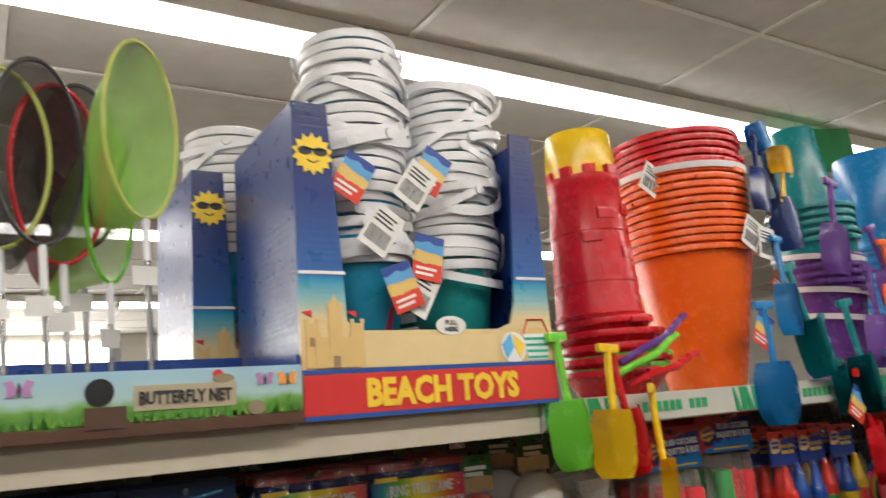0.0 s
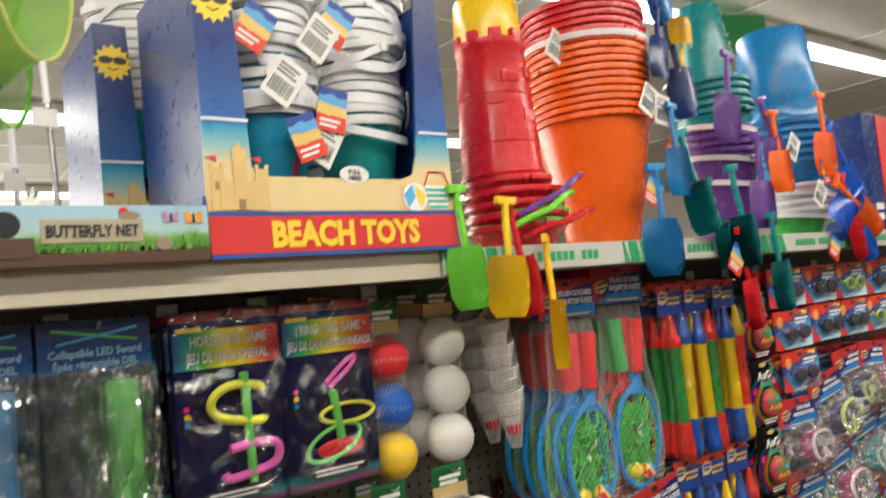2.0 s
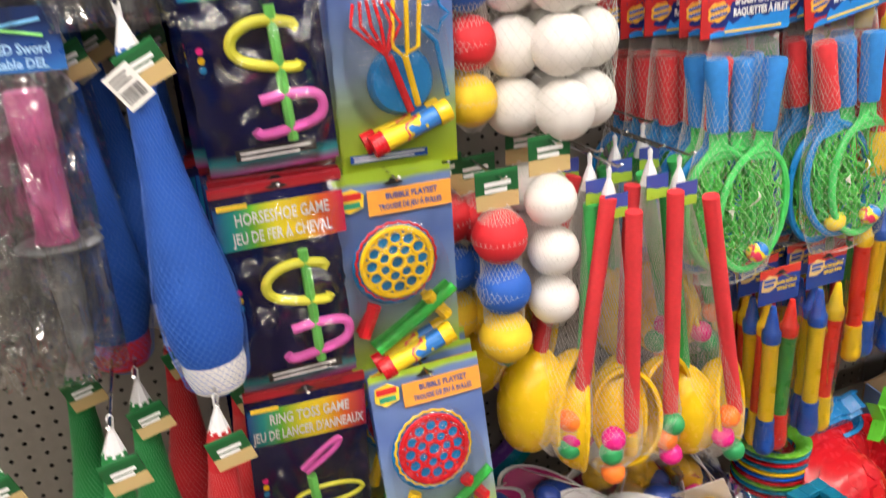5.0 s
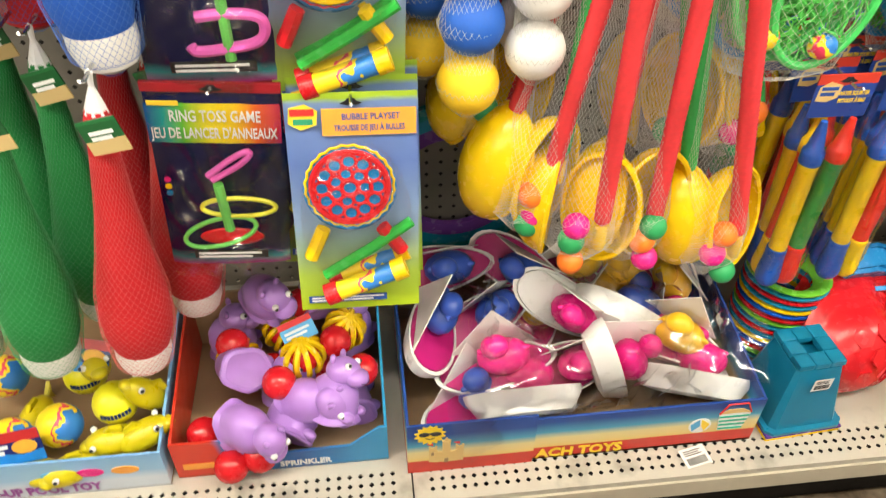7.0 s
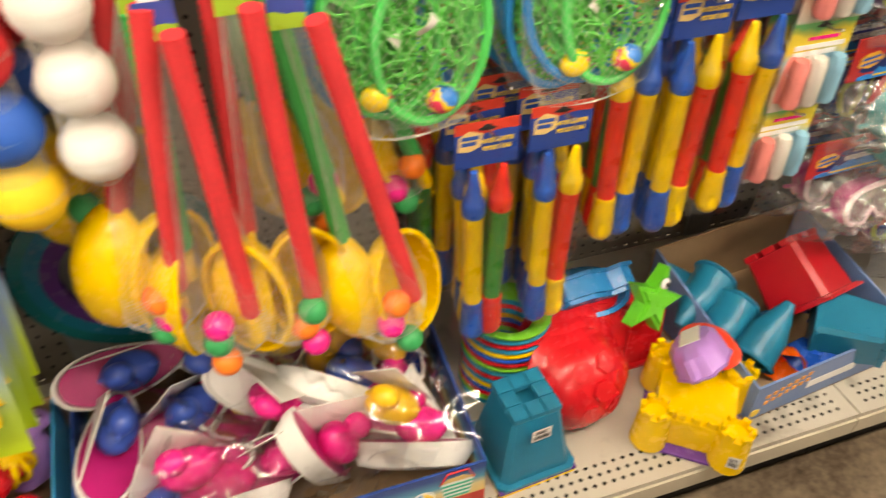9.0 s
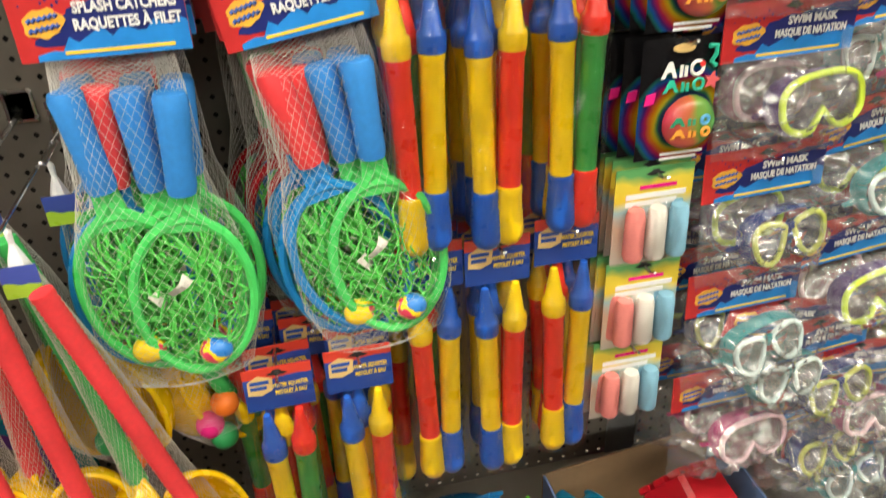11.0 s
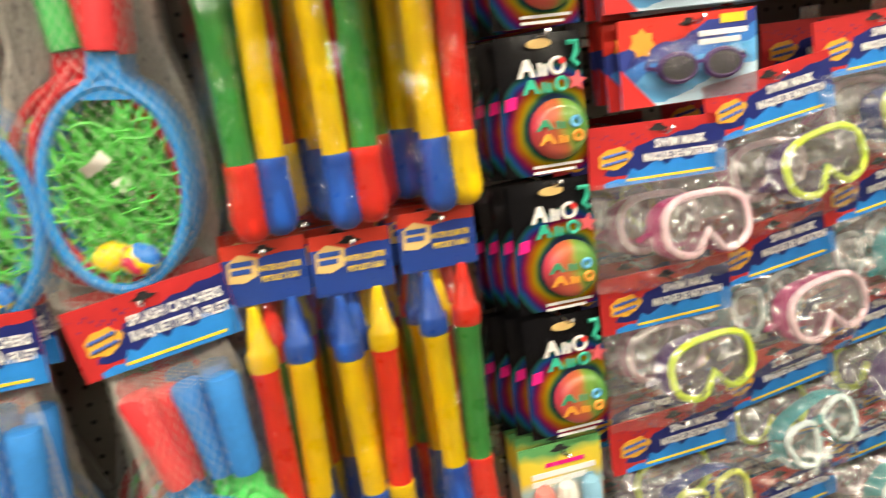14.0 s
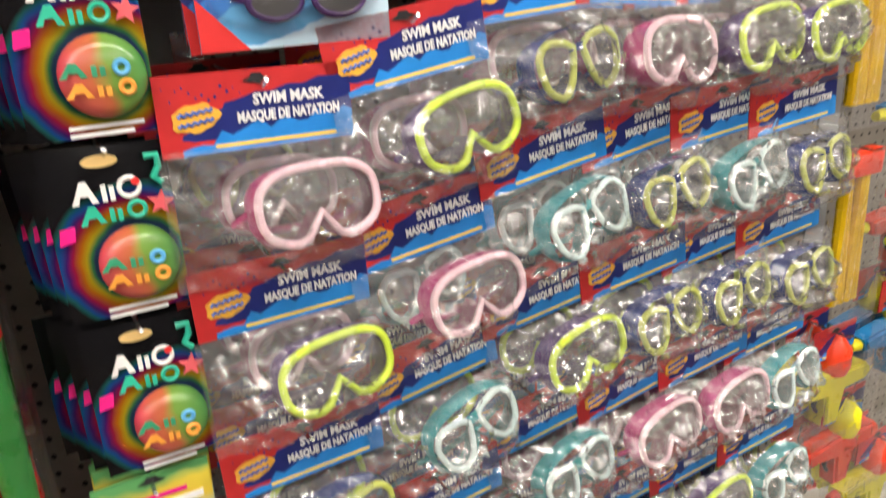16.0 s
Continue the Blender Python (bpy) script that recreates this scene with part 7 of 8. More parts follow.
t = thing("square_pail", "red plastic square pail upside down on the heap", "pail", aim((1.836, 0.748, 0.288), (-0.02, 0.125, 0.075), 20))
bm, add = square_pail(0.058, 0.050, 0.110, deep_red)
add(part("pail", bm, deep_red, t, smooth=True))
part("rolled_rim", B(-0.068, 0.068, -0.068, 0.068, -0.003, 0.003, 0.002), deep_red, t)
t = thing("square_pail", "teal plastic square castle pail lying in the tray", "pail", aim((1.822, 0.722, 0.272), (0.075, -0.070, 0.012), 12))
bm, add = square_pail(0.050, 0.040, 0.105, teal2)
add(part("pail", bm, teal2, t, smooth=True))
part("rolled_rim", B(-0.060, 0.060, -0.060, 0.060, -0.003, 0.003, 0.002), teal2, t)
for k, (b0, d0) in enumerate((((1.690, 0.842, 0.318), (-0.075, -0.038, -0.035)), ((1.700, 0.785, 0.300), (-0.07, -0.045, -0.03)), ((1.668, 0.690, 0.262), (0.075, 0.035, 0.055)), ((1.668, 0.800, 0.262), (-0.02, 0.07, 0.02)))):
    t = thing("cone_mould", "teal plastic cone tower sand mould lying in the tray", "sand mould", aim(b0, d0, 0) @ Matrix.Diagonal((1.12, 1.12, 1.12, 1)), "cone moulds")
    part("cone", lathe([(0.036, 0), (0.038, 0.004), (0.033, 0.006), (0.030, 0.045), (0.031, 0.048), (0.012, 0.098), (0.008, 0.108), (0, 0.11)], 22), teal2, t, smooth=True)
    if k == 2:
        part("sticker", B(-0.012, 0.012, -0.0335, -0.0325, 0.014, 0.036), paper, t)
for k, (x, y, z, mt) in enumerate(((1.79, 0.69, 0.235, blue), (1.83, 0.675, 0.228, blue), (1.88, 0.73, 0.24, blue), (1.745, 0.685, 0.235, orange), (1.76, 0.755, 0.25, sky_blue), (1.88, 0.80, 0.24, navy))):
    t = thing("small_mould", "small bright plastic sand mould in the tray", "sand mould", pose(x, y, z, 30 * k, 20, 50 * k), "small moulds in the tray")
    part("body", lathe([(0, 0.02), (0.022, 0.018), (0.030, 0.0), (0.034, -0.014), (0.036, -0.016)], 18, wob=lambda q, zz: 1 + 0.08 * math.cos(31.4 * q)), mt, t, smooth=True)
t = thing("round_pail", "blue round plastic castle pail upside down on the base shelf", "pail", pose(2.235, 0.720, DECK))
part("pail", lathe([(0.082, 0), (0.084, 0.006), (0.076, 0.008), (0.070, 0.07), (0.074, 0.074), (0.060, 0.125), (0.062, 0.135), (0.050, 0.135), (0.049, 0.126), (0, 0.126)], 32), blue, t, smooth=True)
t = thing("price_tag", "white barcode price tag lying on the base shelf", "tag", pose(1.065, 0.606, DECK + 0.001, -84, 0, 12))
barcode(t, 0, 0, 0.045, 0.034, 0)




# ---- top shelf: beach toy display boxes ----
flute = plastic("box_blue_board", (0.012, 0.06, 0.30), 0.30, 0.2, 0.1)


def fluted(name, lo, hi):
    """Glossy printed corrugated board: navy above, sea and sand below, with fine flutes."""
    m = printed(name, "Z", lo, hi, [(0, (0.55, 0.03, 0.02)), (0.16, (0.72, 0.50, 0.22)), (0.30, (0.72, 0.58, 0.30)), (0.36, (0.25, 0.48, 0.50)), (0.42, (0.02, 0.30, 0.50)), (0.440, (0.02, 0.12, 0.40)), (0.70, (0.010, 0.035, 0.20)), (1, (0.01, 0.02, 0.12))], 0.0, 10.0, 0.3, False, 0.0)
    nt, ln = m.node_tree.nodes, m.node_tree.links
    n = add_noise(nt, ln, 4.0, 2.0, stretch=(2, 2, 60))
    bump(nt, ln, nt["Principled BSDF"], n.outputs[0], 0.12, 0.004)
    return m


side_blue = plastic("fluted_blue_side", (0.010, 0.045, 0.24), 0.30, 0.15, 0.0, spec=0.8)
nt, ln = side_blue.node_tree.nodes, side_blue.node_tree.links
bump(nt, ln, nt["Principled BSDF"], add_noise(nt, ln, 5.0, 3.0, stretch=(1, 1, 40)).outputs[0], 0.12, 0.004)


def beach_box(x0, x1, y0, y1, h, label, m=None):
    t = thing("beach_toy_box", label, "display box", m, "beach toy boxes")
    th, z0 = 0.005, SHELF + 0.001
    fm = MATS.get("beach_box_front") or fluted("beach_box_front", z0, z0 + h)
    w = x1 - x0
    out = [(x0, z0), (x1, z0), (x1, z0 + h), (x1 - 0.040, z0 + h), (x1 - 0.062, z0 + 0.145), (x1 - 0.072, z0 + 0.115), (x1 - 0.095, z0 + 0.107), (x0 + 0.075, z0 + 0.107), (x0 + 0.062, z0 + 0.120), (x0 + 0.060, z0 + 0.18), (x0 + 0.048, z0 + h), (x0, z0 + h)]
    fr = part("front_panel", slab(out, y0, y0 + th), fm, t, "printed front with navy flaps and cut-out window")
    part("sea_line", B(x0, x0 + 0.062, y0 - 0.0012, y0, z0 + 0.178, z0 + 0.182), ink_w, fr)
    part("sea_line", B(x1 - 0.055, x1, y0 - 0.0012, y0, z0 + 0.178, z0 + 0.182), ink_w, fr)
    part("title_band", B(x0 + 0.001, x1 - 0.001, y0 - 0.0014, y0 - 0.0002, z0 + 0.006, z0 + 0.054), ink_r, fr, "red title band")
    part("band_edge", B(x0 + 0.001, x1 - 0.001, y0 - 0.0014, y0 - 0.0002, z0 + 0.0545, z0 + 0.060), ink_b, fr)
    part("band_edge", B(x0 + 0.001, x1 - 0.001, y0 - 0.0014, y0 - 0.0002, z0, z0 + 0.0055), ink_b, fr)
    part("sand_panel", B(x0 + 0.078, x1 - 0.10, y0 - 0.0013, y0 - 0.0002, z0 + 0.0605, z0 + 0.100), ink_sand, fr)
    txt("BEACH TOYS", 0.046, ink_y, fr, (x0 + x1) / 2 + 0.005, y0 - 0.0022, z0 + 0.014, 0.86, 0.0022)
    castle_print(fr, x0 + 0.045, z0 + 0.062, 0.088, y0 - 0.0003)
    sun_print(fr, x0 + 0.026, z0 + 0.335, 0.029, y0 - 0.0003)
    pail_print(fr, x1 - 0.030, z0 + 0.062, 0.046, y0 - 0.0003)
    ball_print_flat(fr, x1 - 0.072, z0 + 0.080, 0.022, y0 - 0.0003)
    part("pull_tab", slab(oval(0.024, 0.013, 18, (x0 + x1) / 2 + 0.02, z0 + 0.112), y0 - 0.002, y0 - 0.001), paper, fr, "white pull tab")
    txt("PULL", 0.009, ink, fr, (x0 + x1) / 2 + 0.02, y0 - 0.0025, z0 + 0.113, 1, 0.0002)
    txt("HERE", 0.009, ink, fr, (x0 + x1) / 2 + 0.02, y0 - 0.0025, z0 + 0.104, 1, 0.0002)
    part("side_panel", B(x0, x0 + th, y0 + th + 0.0005, y1, z0, z0 + h), side_blue, t, "glossy blue side")
    part("side_panel", B(x1 - th, x1, y0 + th + 0.0005, y1, z0, z0 + h), side_blue, t, "glossy blue side")
    part("back_panel", B(x0 + th + 0.0005, x1 - th - 0.0005, y1 - th, y1, z0, z0 + h), board, t)
    part("base_panel", B(x0 + th + 0.0005, x1 - th - 0.0005, y0 + th + 0.0005, y1 - th - 0.0005, z0, z0 + 0.004), board, t)
    return t


ink_sand = plastic("pale_sand_ink", (0.75, 0.58, 0.30), 0.4, 0.08)
beach_box(0.394, 0.782, 0.711, 0.958, 0.405, "blue printed cardboard display box of white beach pails")
beach_box(0.335, 0.723, 0.985, 1.232, 0.395, "second blue cardboard display box behind the front one")


def pail_mesh(r0, r1, h, th=0.0025, lip=0.006):
    """A round tapered pail, open at the top."""
    return lathe([(0, 0), (r0, 0), (r1, h), (r1 + lip, h), (r1 + lip, h - 0.010), (r1 + lip - 0.0015, h - 0.010), (r1 + lip - 0.002, h - 0.003), (r1 - th, h - 0.002), (r0 - th, th), (0, th)], 30)


PAIL = {}


def white_pail(body, m, seed, handle=True):
    t = thing("beach_pail", "white-rimmed printed beach pail nested in a stack with folded handle", "pail", m, "pails in the box")
    key = body.name
    if key not in PAIL:
        a = part("pail_body", lathe([(0, 0.001), (0.053, 0), (0.055, 0.002), (0.071, 0.118), (0.068, 0.118), (0.052, 0.004), (0, 0.004)], 28), body, t, "printed pail body", smooth=True)
        b = part("rim", lathe([(0.0712, 0.109), (0.0775, 0.109), (0.0785, 0.113), (0.078, 0.122), (0.074, 0.124), (0.0715, 0.120)], 28), white, t, "white rolled rim", smooth=True)
        PAIL[key] = (a.data, b.data)
    else:
        share("pail_body", PAIL[key][0], t, Matrix(), "printed pail body")
        share("rim", PAIL[key][1], t, Matrix(), "white rolled rim")
    if handle:
        rnd = random.Random(seed)
        drop = rnd.uniform(-0.075, 0.03)
        pts = [(0.082 * math.cos(q), -0.082 * math.sin(q), 0.112 + drop * math.sin(q)) for q in [math.pi * k / 14 for k in range(15)]]
        bm = bmesh.new()
        for a, b in zip(pts, pts[1:]):
            a, b = Vector(a), Vector(b)
            v = [bm.verts.new(p) for p in (a - Vector((0, 0, 0.0065)), b - Vector((0, 0, 0.0065)), b + Vector((0, 0, 0.0065)), a + Vector((0, 0, 0.0065)))]
            bm.faces.new(v)
        bmesh.ops.remove_doubles(bm, verts=bm.verts, dist=0.0001)
        bmesh.ops.solidify(bm, geom=bm.faces[:], thickness=0.003)
        h = part("handle", bm, white, t, "white strap handle", smooth=True, m=pose(0, 0, 0, 0, 0, rnd.uniform(-40, 40)))
        part("rivet", lathe([(0, 0.004), (0.008, 0.003), (0.009, 0)], 12, m=pose(0.083, 0, 0.112, 0, 90, 0)), white, h)
        part("rivet", lathe([(0, 0.004), (0.008, 0.003), (0.009, 0)], 12, m=pose(-0.083, 0, 0.112, 0, -90, 0)), white, h)
    return t


pb_blue = printed("blue_starfish_pail", "X", -0.07, 0.07, [(0, (0.02, 0.28, 0.48)), (0.42, (0.02, 0.30, 0.50)), (0.70, (0.65, 0.06, 0.12)), (0.80, (0.02, 0.30, 0.50))], 0.9, 14.0, 0.3)
pb_teal = printed("teal_cloud_pail", "Z", 0, 0.12, [(0, (0.02, 0.33, 0.33)), (0.55, (0.02, 0.36, 0.36)), (0.80, (0.75, 0.76, 0.76)), (0.9, (0.02, 0.36, 0.36))], 1.1, 26.0, 0.3)
for k in range(21):
    white_pail(pb_blue, pose(0.522 + 0.0008 * k, 0.815 + 0.0006 * k, SHELF + 0.098 + 0.0168 * k, 2 - 1.2 * (k % 4), 2.4 * (k % 3) - 2, 25 * k), k, k != 1)
for k in range(18):
    white_pail(pb_teal, pose(0.690 + 0.0014 * k, 0.835, SHELF + 0.098 + 0.0168 * k, 2 - 1.2 * (k % 3), 2.2 * (k % 3) - 1.5, 40 * k), 40 + k, k != 1)
for k in range(13):
    white_pail(pb_blue, pose(0.43, 1.10, SHELF + 0.17 + 0.0168 * k, 0, 1, 25 * k), 80 + k, k > 10)
for k in range(4):
    for x in (0.522, 0.69):
        white_pail(pb_teal, pose(x, 0.885, SHELF + 0.006 + 0.022 * k, 0, 0, 0), 90 + k, False)


def hang_tag(m, kind=0, w=0.046, h=0.064):
    t = thing("hang_tag", "small printed cardboard price tag on a pail handle" if kind else "white barcode tag on a pail handle", "tag", m, "tags on pails")
    if kind == 0:
        barcode(t, 0, 0, w, h, 0)
    else:
        mt = printed("toy_tag_print", "Z", -0.03, 0.03, [(0, (0.70, 0.05, 0.02)), (0.38, (0.72, 0.50, 0.15)), (0.55, (0.70, 0.45, 0.12)), (0.62, (0.10, 0.35, 0.65)), (0.85, (0.02, 0.06, 0.30))], 0.25, 60.0, 0.35)
        part("card", B(-w / 2, w / 2, -0.0006, 0.0006, -h / 2, h / 2), mt, t)
        bars(t, ink_w, -w * 0.4, w * 0.3, -h * 0.25, h * 0.06, -0.0008, 2, h * 0.06)
    return t


for x, y, z, k, r in ((0.481, 0.722, 2.018, 1, 30), (0.515, 0.715, 1.945, 0, 35), (0.572, 0.715, 2.012, 0, 35), (0.605, 0.722, 2.038, 1, 30), (0.59, 0.725, 1.912, 1, 10), (0.545, 0.722, 1.87, 1, -20), (0.575, 0.728, 1.865, 0, 30), (1.168, 0.822, 2.113, 0, 30), (1.35, 0.722, 1.970, 0, 10), (1.318, 0.728, 1.99, 0, 30), (1.28, 0.712, 1.802, 1, 30), (1.39, 0.730, 1.905, 1, 35), (1.51, 0.698, 1.655, 1, 35), (1.84, 0.72, 1.915, 0, 35), (1.93, 0.715, 1.80, 0, 38), (1.99, 0.72, 1.86, 1, -5), (1.97, 0.715, 1.67, 1, 30)):
    hang_tag(pose(x, y, z, 0, r, 0), k)

# ---- top shelf: butterfly nets in their tray ----
net_card = printed("meadow_print", "Z", SHELF, SHELF + 0.068, [(0, (0.08, 0.035, 0.02)), (0.20, (0.10, 0.05, 0.03)), (0.24, (0.05, 0.20, 0.03)), (0.45, (0.16, 0.36, 0.06)), (0.58, (0.38, 0.55, 0.55)), (1, (0.32, 0.52, 0.66))], 0.3, 34.0, 0.4, False)
t = thing("butterfly_net_tray", "low cardboard tray printed with grass and butterflies", "display tray", None)
part("front_panel", B(-0.20, 0.390, 0.702, 0.706, SHELF + 0.001, SHELF + 0.068), net_card, t, "meadow printed front")
part("back_panel", B(-0.20, 0.390, 0.93, 0.934, SHELF + 0.001, SHELF + 0.10), flute, t)
part("side_panel", B(-0.204, -0.2005, 0.702, 0.934, SHELF + 0.001, SHELF + 0.08), net_card, t)
part("side_panel", B(0.3865, 0.3900, 0.7065, 0.9295, SHELF + 0.001, SHELF + 0.08), flute, t)
part("base_panel", B(-0.1995, 0.386, 0.7065, 0.9295, SHELF + 0.001, SHELF + 0.004), board, t)
part("name_plate", B(0.205, 0.312, 0.7005, 0.7017, SHELF + 0.026, SHELF + 0.052), plastic("khaki_ink", (0.42, 0.36, 0.25), 0.5), t)
txt("BUTTERFLY NET", 0.0185, ink, t, 0.258, 0.6995, SHELF + 0.0325, 0.72, 0.0006)
part("badge_print", B(0.158, 0.198, 0.7005, 0.7017, SHELF + 0.010, SHELF + 0.032), plastic("dark_brown_ink", (0.08, 0.04, 0.025), 0.5), t)
part("badge_print", slab(oval(0.014, 0.014, 18, 0.172, SHELF + 0.047), 0.7005, 0.7017), black, t)
rnd = random.Random(31)
for nm, mt, n, hi in (("grass_print", plastic("grass_ink", (0.10, 0.34, 0.03), 0.5, 0.2), 150, 0.020), ("grass_print", plastic("pale_grass_ink", (0.24, 0.46, 0.06), 0.5, 0.2), 110, 0.014)):
    bm = bmesh.new()
    for k in range(n):
        x, h = rnd.uniform(-0.19, 0.385), rnd.uniform(0.4, 1.0) * hi
        lean = rnd.uniform(-0.005, 0.005)
        slab([(x - 0.0012, SHELF + 0.015), (x + 0.0012, SHELF + 0.015), (x + lean, SHELF + 0.015 + h)], 0.7008, 0.7019, bm)
    tagged(part(nm, bm, mt, t), kind="stuff")
mauve = plastic("mauve_ink", (0.45, 0.22, 0.45), 0.5)
for x, z, mt, k in ((0.022, 0.046, ink_o, 1.5), (0.372, 0.052, ink_o, 1.0), (0.345, 0.053, mauve, 0.9), (0.100, 0.053, mauve, 1.1), (-0.06, 0.048, mauve, 1.2), (-0.13, 0.050, ink_o, 1.2)):
    for sx in (-1, 1):
        part("wing_print", slab([(x + sx * 0.001, SHELF + z), (x + sx * 0.006 * k, SHELF + z + 0.009 * k), (x + sx * 0.012 * k, SHELF + z + 0.007 * k), (x + sx * 0.009 * k, SHELF + z), (x + sx * 0.010 * k, SHELF + z - 0.006 * k), (x + sx * 0.004 * k, SHELF + z - 0.006 * k)], 0.7003, 0.7015), mt, t)
    part("butterfly_body_print", slab(oval(0.0012 * k, 0.007 * k, 10, x, SHELF + z), 0.6998, 0.7012), ink, t)
for x, z, a, b in ((0.062, 0.016, 0.020, 0.010), (0.298, 0.056, 0.012, 0.005), (0.335, 0.022, 0.010, 0.008)):
    part("pebble_print", slab(oval(a, b, 14, x, SHELF + z), 0.7003, 0.7015), plastic("pebble_ink", (0.28, 0.22, 0.14), 0.6), t)
part("ladybird_print", slab(oval(0.006, 0.006, 12, 0.292, SHELF + 0.060), 0.7005, 0.7017), ink_r, t)


def butterfly_net(x, y, zc, a, b, cloth, hoopm, gripm, lean, turn):
    t = thing("butterfly_net", "small butterfly net on a telescopic metal handle standing in the tray", "butterfly net", pose(x, y, SHELF + 0.006, 0, lean, turn), "butterfly nets")
    zc -= SHELF + 0.006
    part("hoop", tube([(a * math.cos(q), 0, zc + b * math.sin(q)) for q in [2 * math.pi * k / 40 for k in range(40)]], 0.0028, 6, closed=True), hoopm, t, smooth=True)
    bm = bmesh.new()
    lv = []
    for s, dy, dz in ((1.0, 0, 0), (0.9, 0.03, -0.01), (0.72, 0.055, -0.03), (0.45, 0.075, -0.07), (0.12, 0.085, -0.11)):
        lv.append([bm.verts.new((a * s * math.cos(q), dy + 0.006 * math.sin(5 * q), zc + dz + b * s * math.sin(q))) for q in [2 * math.pi * k / 32 for k in range(32)]])
    for p, q in zip(lv, lv[1:]):
        for k in range(32):
            bm.faces.new((p[k - 1], p[k], q[k], q[k - 1]))
    part("net_cloth", bm, cloth, t, "fine mesh net", smooth=True)
    part("pole", tube([(0, 0, zc - b), (0, 0, zc - b - 0.05)], 0.0045, 8), white, t)
    part("pole", tube([(0, 0, zc - b - 0.05), (0, 0, 0.05)], 0.0035, 8), steel, t)
    part("grip", lathe([(0, 0.0), (0.006, 0.001), (0.0065, 0.06), (0.005, 0.066), (0, 0.067)], 10), gripm, t)
    part("tag", B(-0.024, 0.008, -0.0065, -0.0055, zc - b - 0.080, zc - b - 0.058), paper, t)
    return t


ng, nr, nk, no = gauze("green_gauze", (0.38, 0.70, 0.12), 0.58), gauze("red_gauze", (0.25, 0.012, 0.03), 0.72), gauze("black_gauze", (0.02, 0.015, 0.015), 0.66), gauze("olive_gauze", (0.14, 0.18, 0.04), 0.38)
butterfly_net(0.238, 0.765, 2.065, 0.050, 0.112, ng, olive, green, -3, 25)
butterfly_net(0.160, 0.82, 2.02, 0.052, 0.112, nr, red, red, -4, 10)
butterfly_net(0.135, 0.78, 2.03, 0.050, 0.110, nk, black, black, -4, 20)
butterfly_net(0.095, 0.80, 2.03, 0.055, 0.110, no, olive, green, -4, -10)
butterfly_net(0.185, 0.87, 2.05, 0.050, 0.110, nk, black, black, -3, 0)
butterfly_net(0.205, 0.84, 1.99, 0.040, 0.100, ng, lime, green, -2, 40)
butterfly_net(0.04, 0.85, 2.04, 0.050, 0.110, nr, red, red, -3, 15)

# ---- top shelf: pail towers ----
PL = {}


def nest(x, y, z, r0, r1, h, mat, n, step, name, label, group, lip=0.005):
    """Nested pails, each one a thing of body and rolled rim."""
    for k in range(n):
        key = (mat.name, r0, r1, h)
        rnd = random.Random(int(z * 1000) + k)
        o = thing(name, label, "pail", pose(x, y, z + step * k, 0, rnd.uniform(-1, 1), 37 * k), group)
        if key not in PL:
            a = part("pail_body", lathe([(0, 0), (r0, 0), (r1, h - 0.011), (r1 - 0.0025, h - 0.011), (r0 - 0.0025, 0.0025), (0, 0.0025)], 30), mat, o, smooth=True)
            b = part("rolled_rim", lathe([(r1 - 0.003, h - 0.0105), (r1 + lip, h - 0.0105), (r1 + lip + 0.001, h - 0.006), (r1 + lip, h), (r1 - 0.001, h), (r1 - 0.003, h - 0.003)], 36, wob=lambda q, zz: 1 + 0.012 * (math.cos(12.566 * q) > 0.75)), mat, o, smooth=True)
            c = part("spout_tab", B(-0.02, 0.02, -r1 - lip - 0.006, -r1 - lip + 0.002, h - 0.013, h - 0.003, 0.003), mat, o)
            PL[key] = (a.data, b.data, c.data)
        else:
            for nm, me in zip(("pail_body", "rolled_rim", "spout_tab"), PL[key]):
                share(nm, me, o, Matrix())
    return o


nest(1.300, 0.87, SHELF + 0.001, 0.074, 0.122, 0.270, orange, 11, 0.0155, "tall_pail", "tall orange plastic pail nested in a stack", "orange pails", 0.009)
top_pail = nest(1.302, 0.872, SHELF + 0.175, 0.074, 0.122, 0.270, red, 5, 0.0155, "tall_pail", "tall red plastic pail nested on top of the orange pails", "red pails", 0.009)
part("strap_handle", lathe([(0.137, -0.006), (0.139, 0.006), (0.1365, 0.006), (0.1345, -0.006), (0.137, -0.006)], 40), white, top_pail, "white strap handle", smooth=True, m=pose(0, 0, 0.19))

t = thing("castle_tower_pail", "glossy red castle tower pail standing upside down", "pail", pose(1.000, 0.835, SHELF + 0.135))
part("tower", lathe([(0.078, 0), (0.080, 0.006), (0.076, 0.008), (0.073, 0.06), (0.0745, 0.062), (0.069, 0.15), (0.0705, 0.152), (0.063, 0.235), (0.066, 0.240), (0.066, 0.256), (0.055, 0.256), (0.054, 0.244), (0, 0.244)], 32), red, t, smooth=True)
for k in range(9):
    part("merlon", B(-0.011, 0.011, -0.006, 0.006, 0.254, 0.272, 0.002, pose(0.0605 * math.cos(k * 0.698), 0.0605 * math.sin(k * 0.698), 0, 0, 0, 40 * k + 90)), red, t)
for k, (a, z) in enumerate(((250, 0.07), (285, 0.10), (300, 0.18), (255, 0.17), (320, 0.05), (230, 0.13))):
    q = math.radians(a)
    part("stone_relief", B(-0.016, 0.016, -0.002, 0.003, z, z + 0.02, 0.002, pose(0.0735 * math.cos(q) * (1 - z * 0.4), 0.0735 * math.sin(q) * (1 - z * 0.4), 0, 0, 0, a + 90)), red, t)
t = thing("yellow_pail", "yellow plastic pail upside down on the red tower", "pail", pose(1.004, 0.842, SHELF + 0.36))
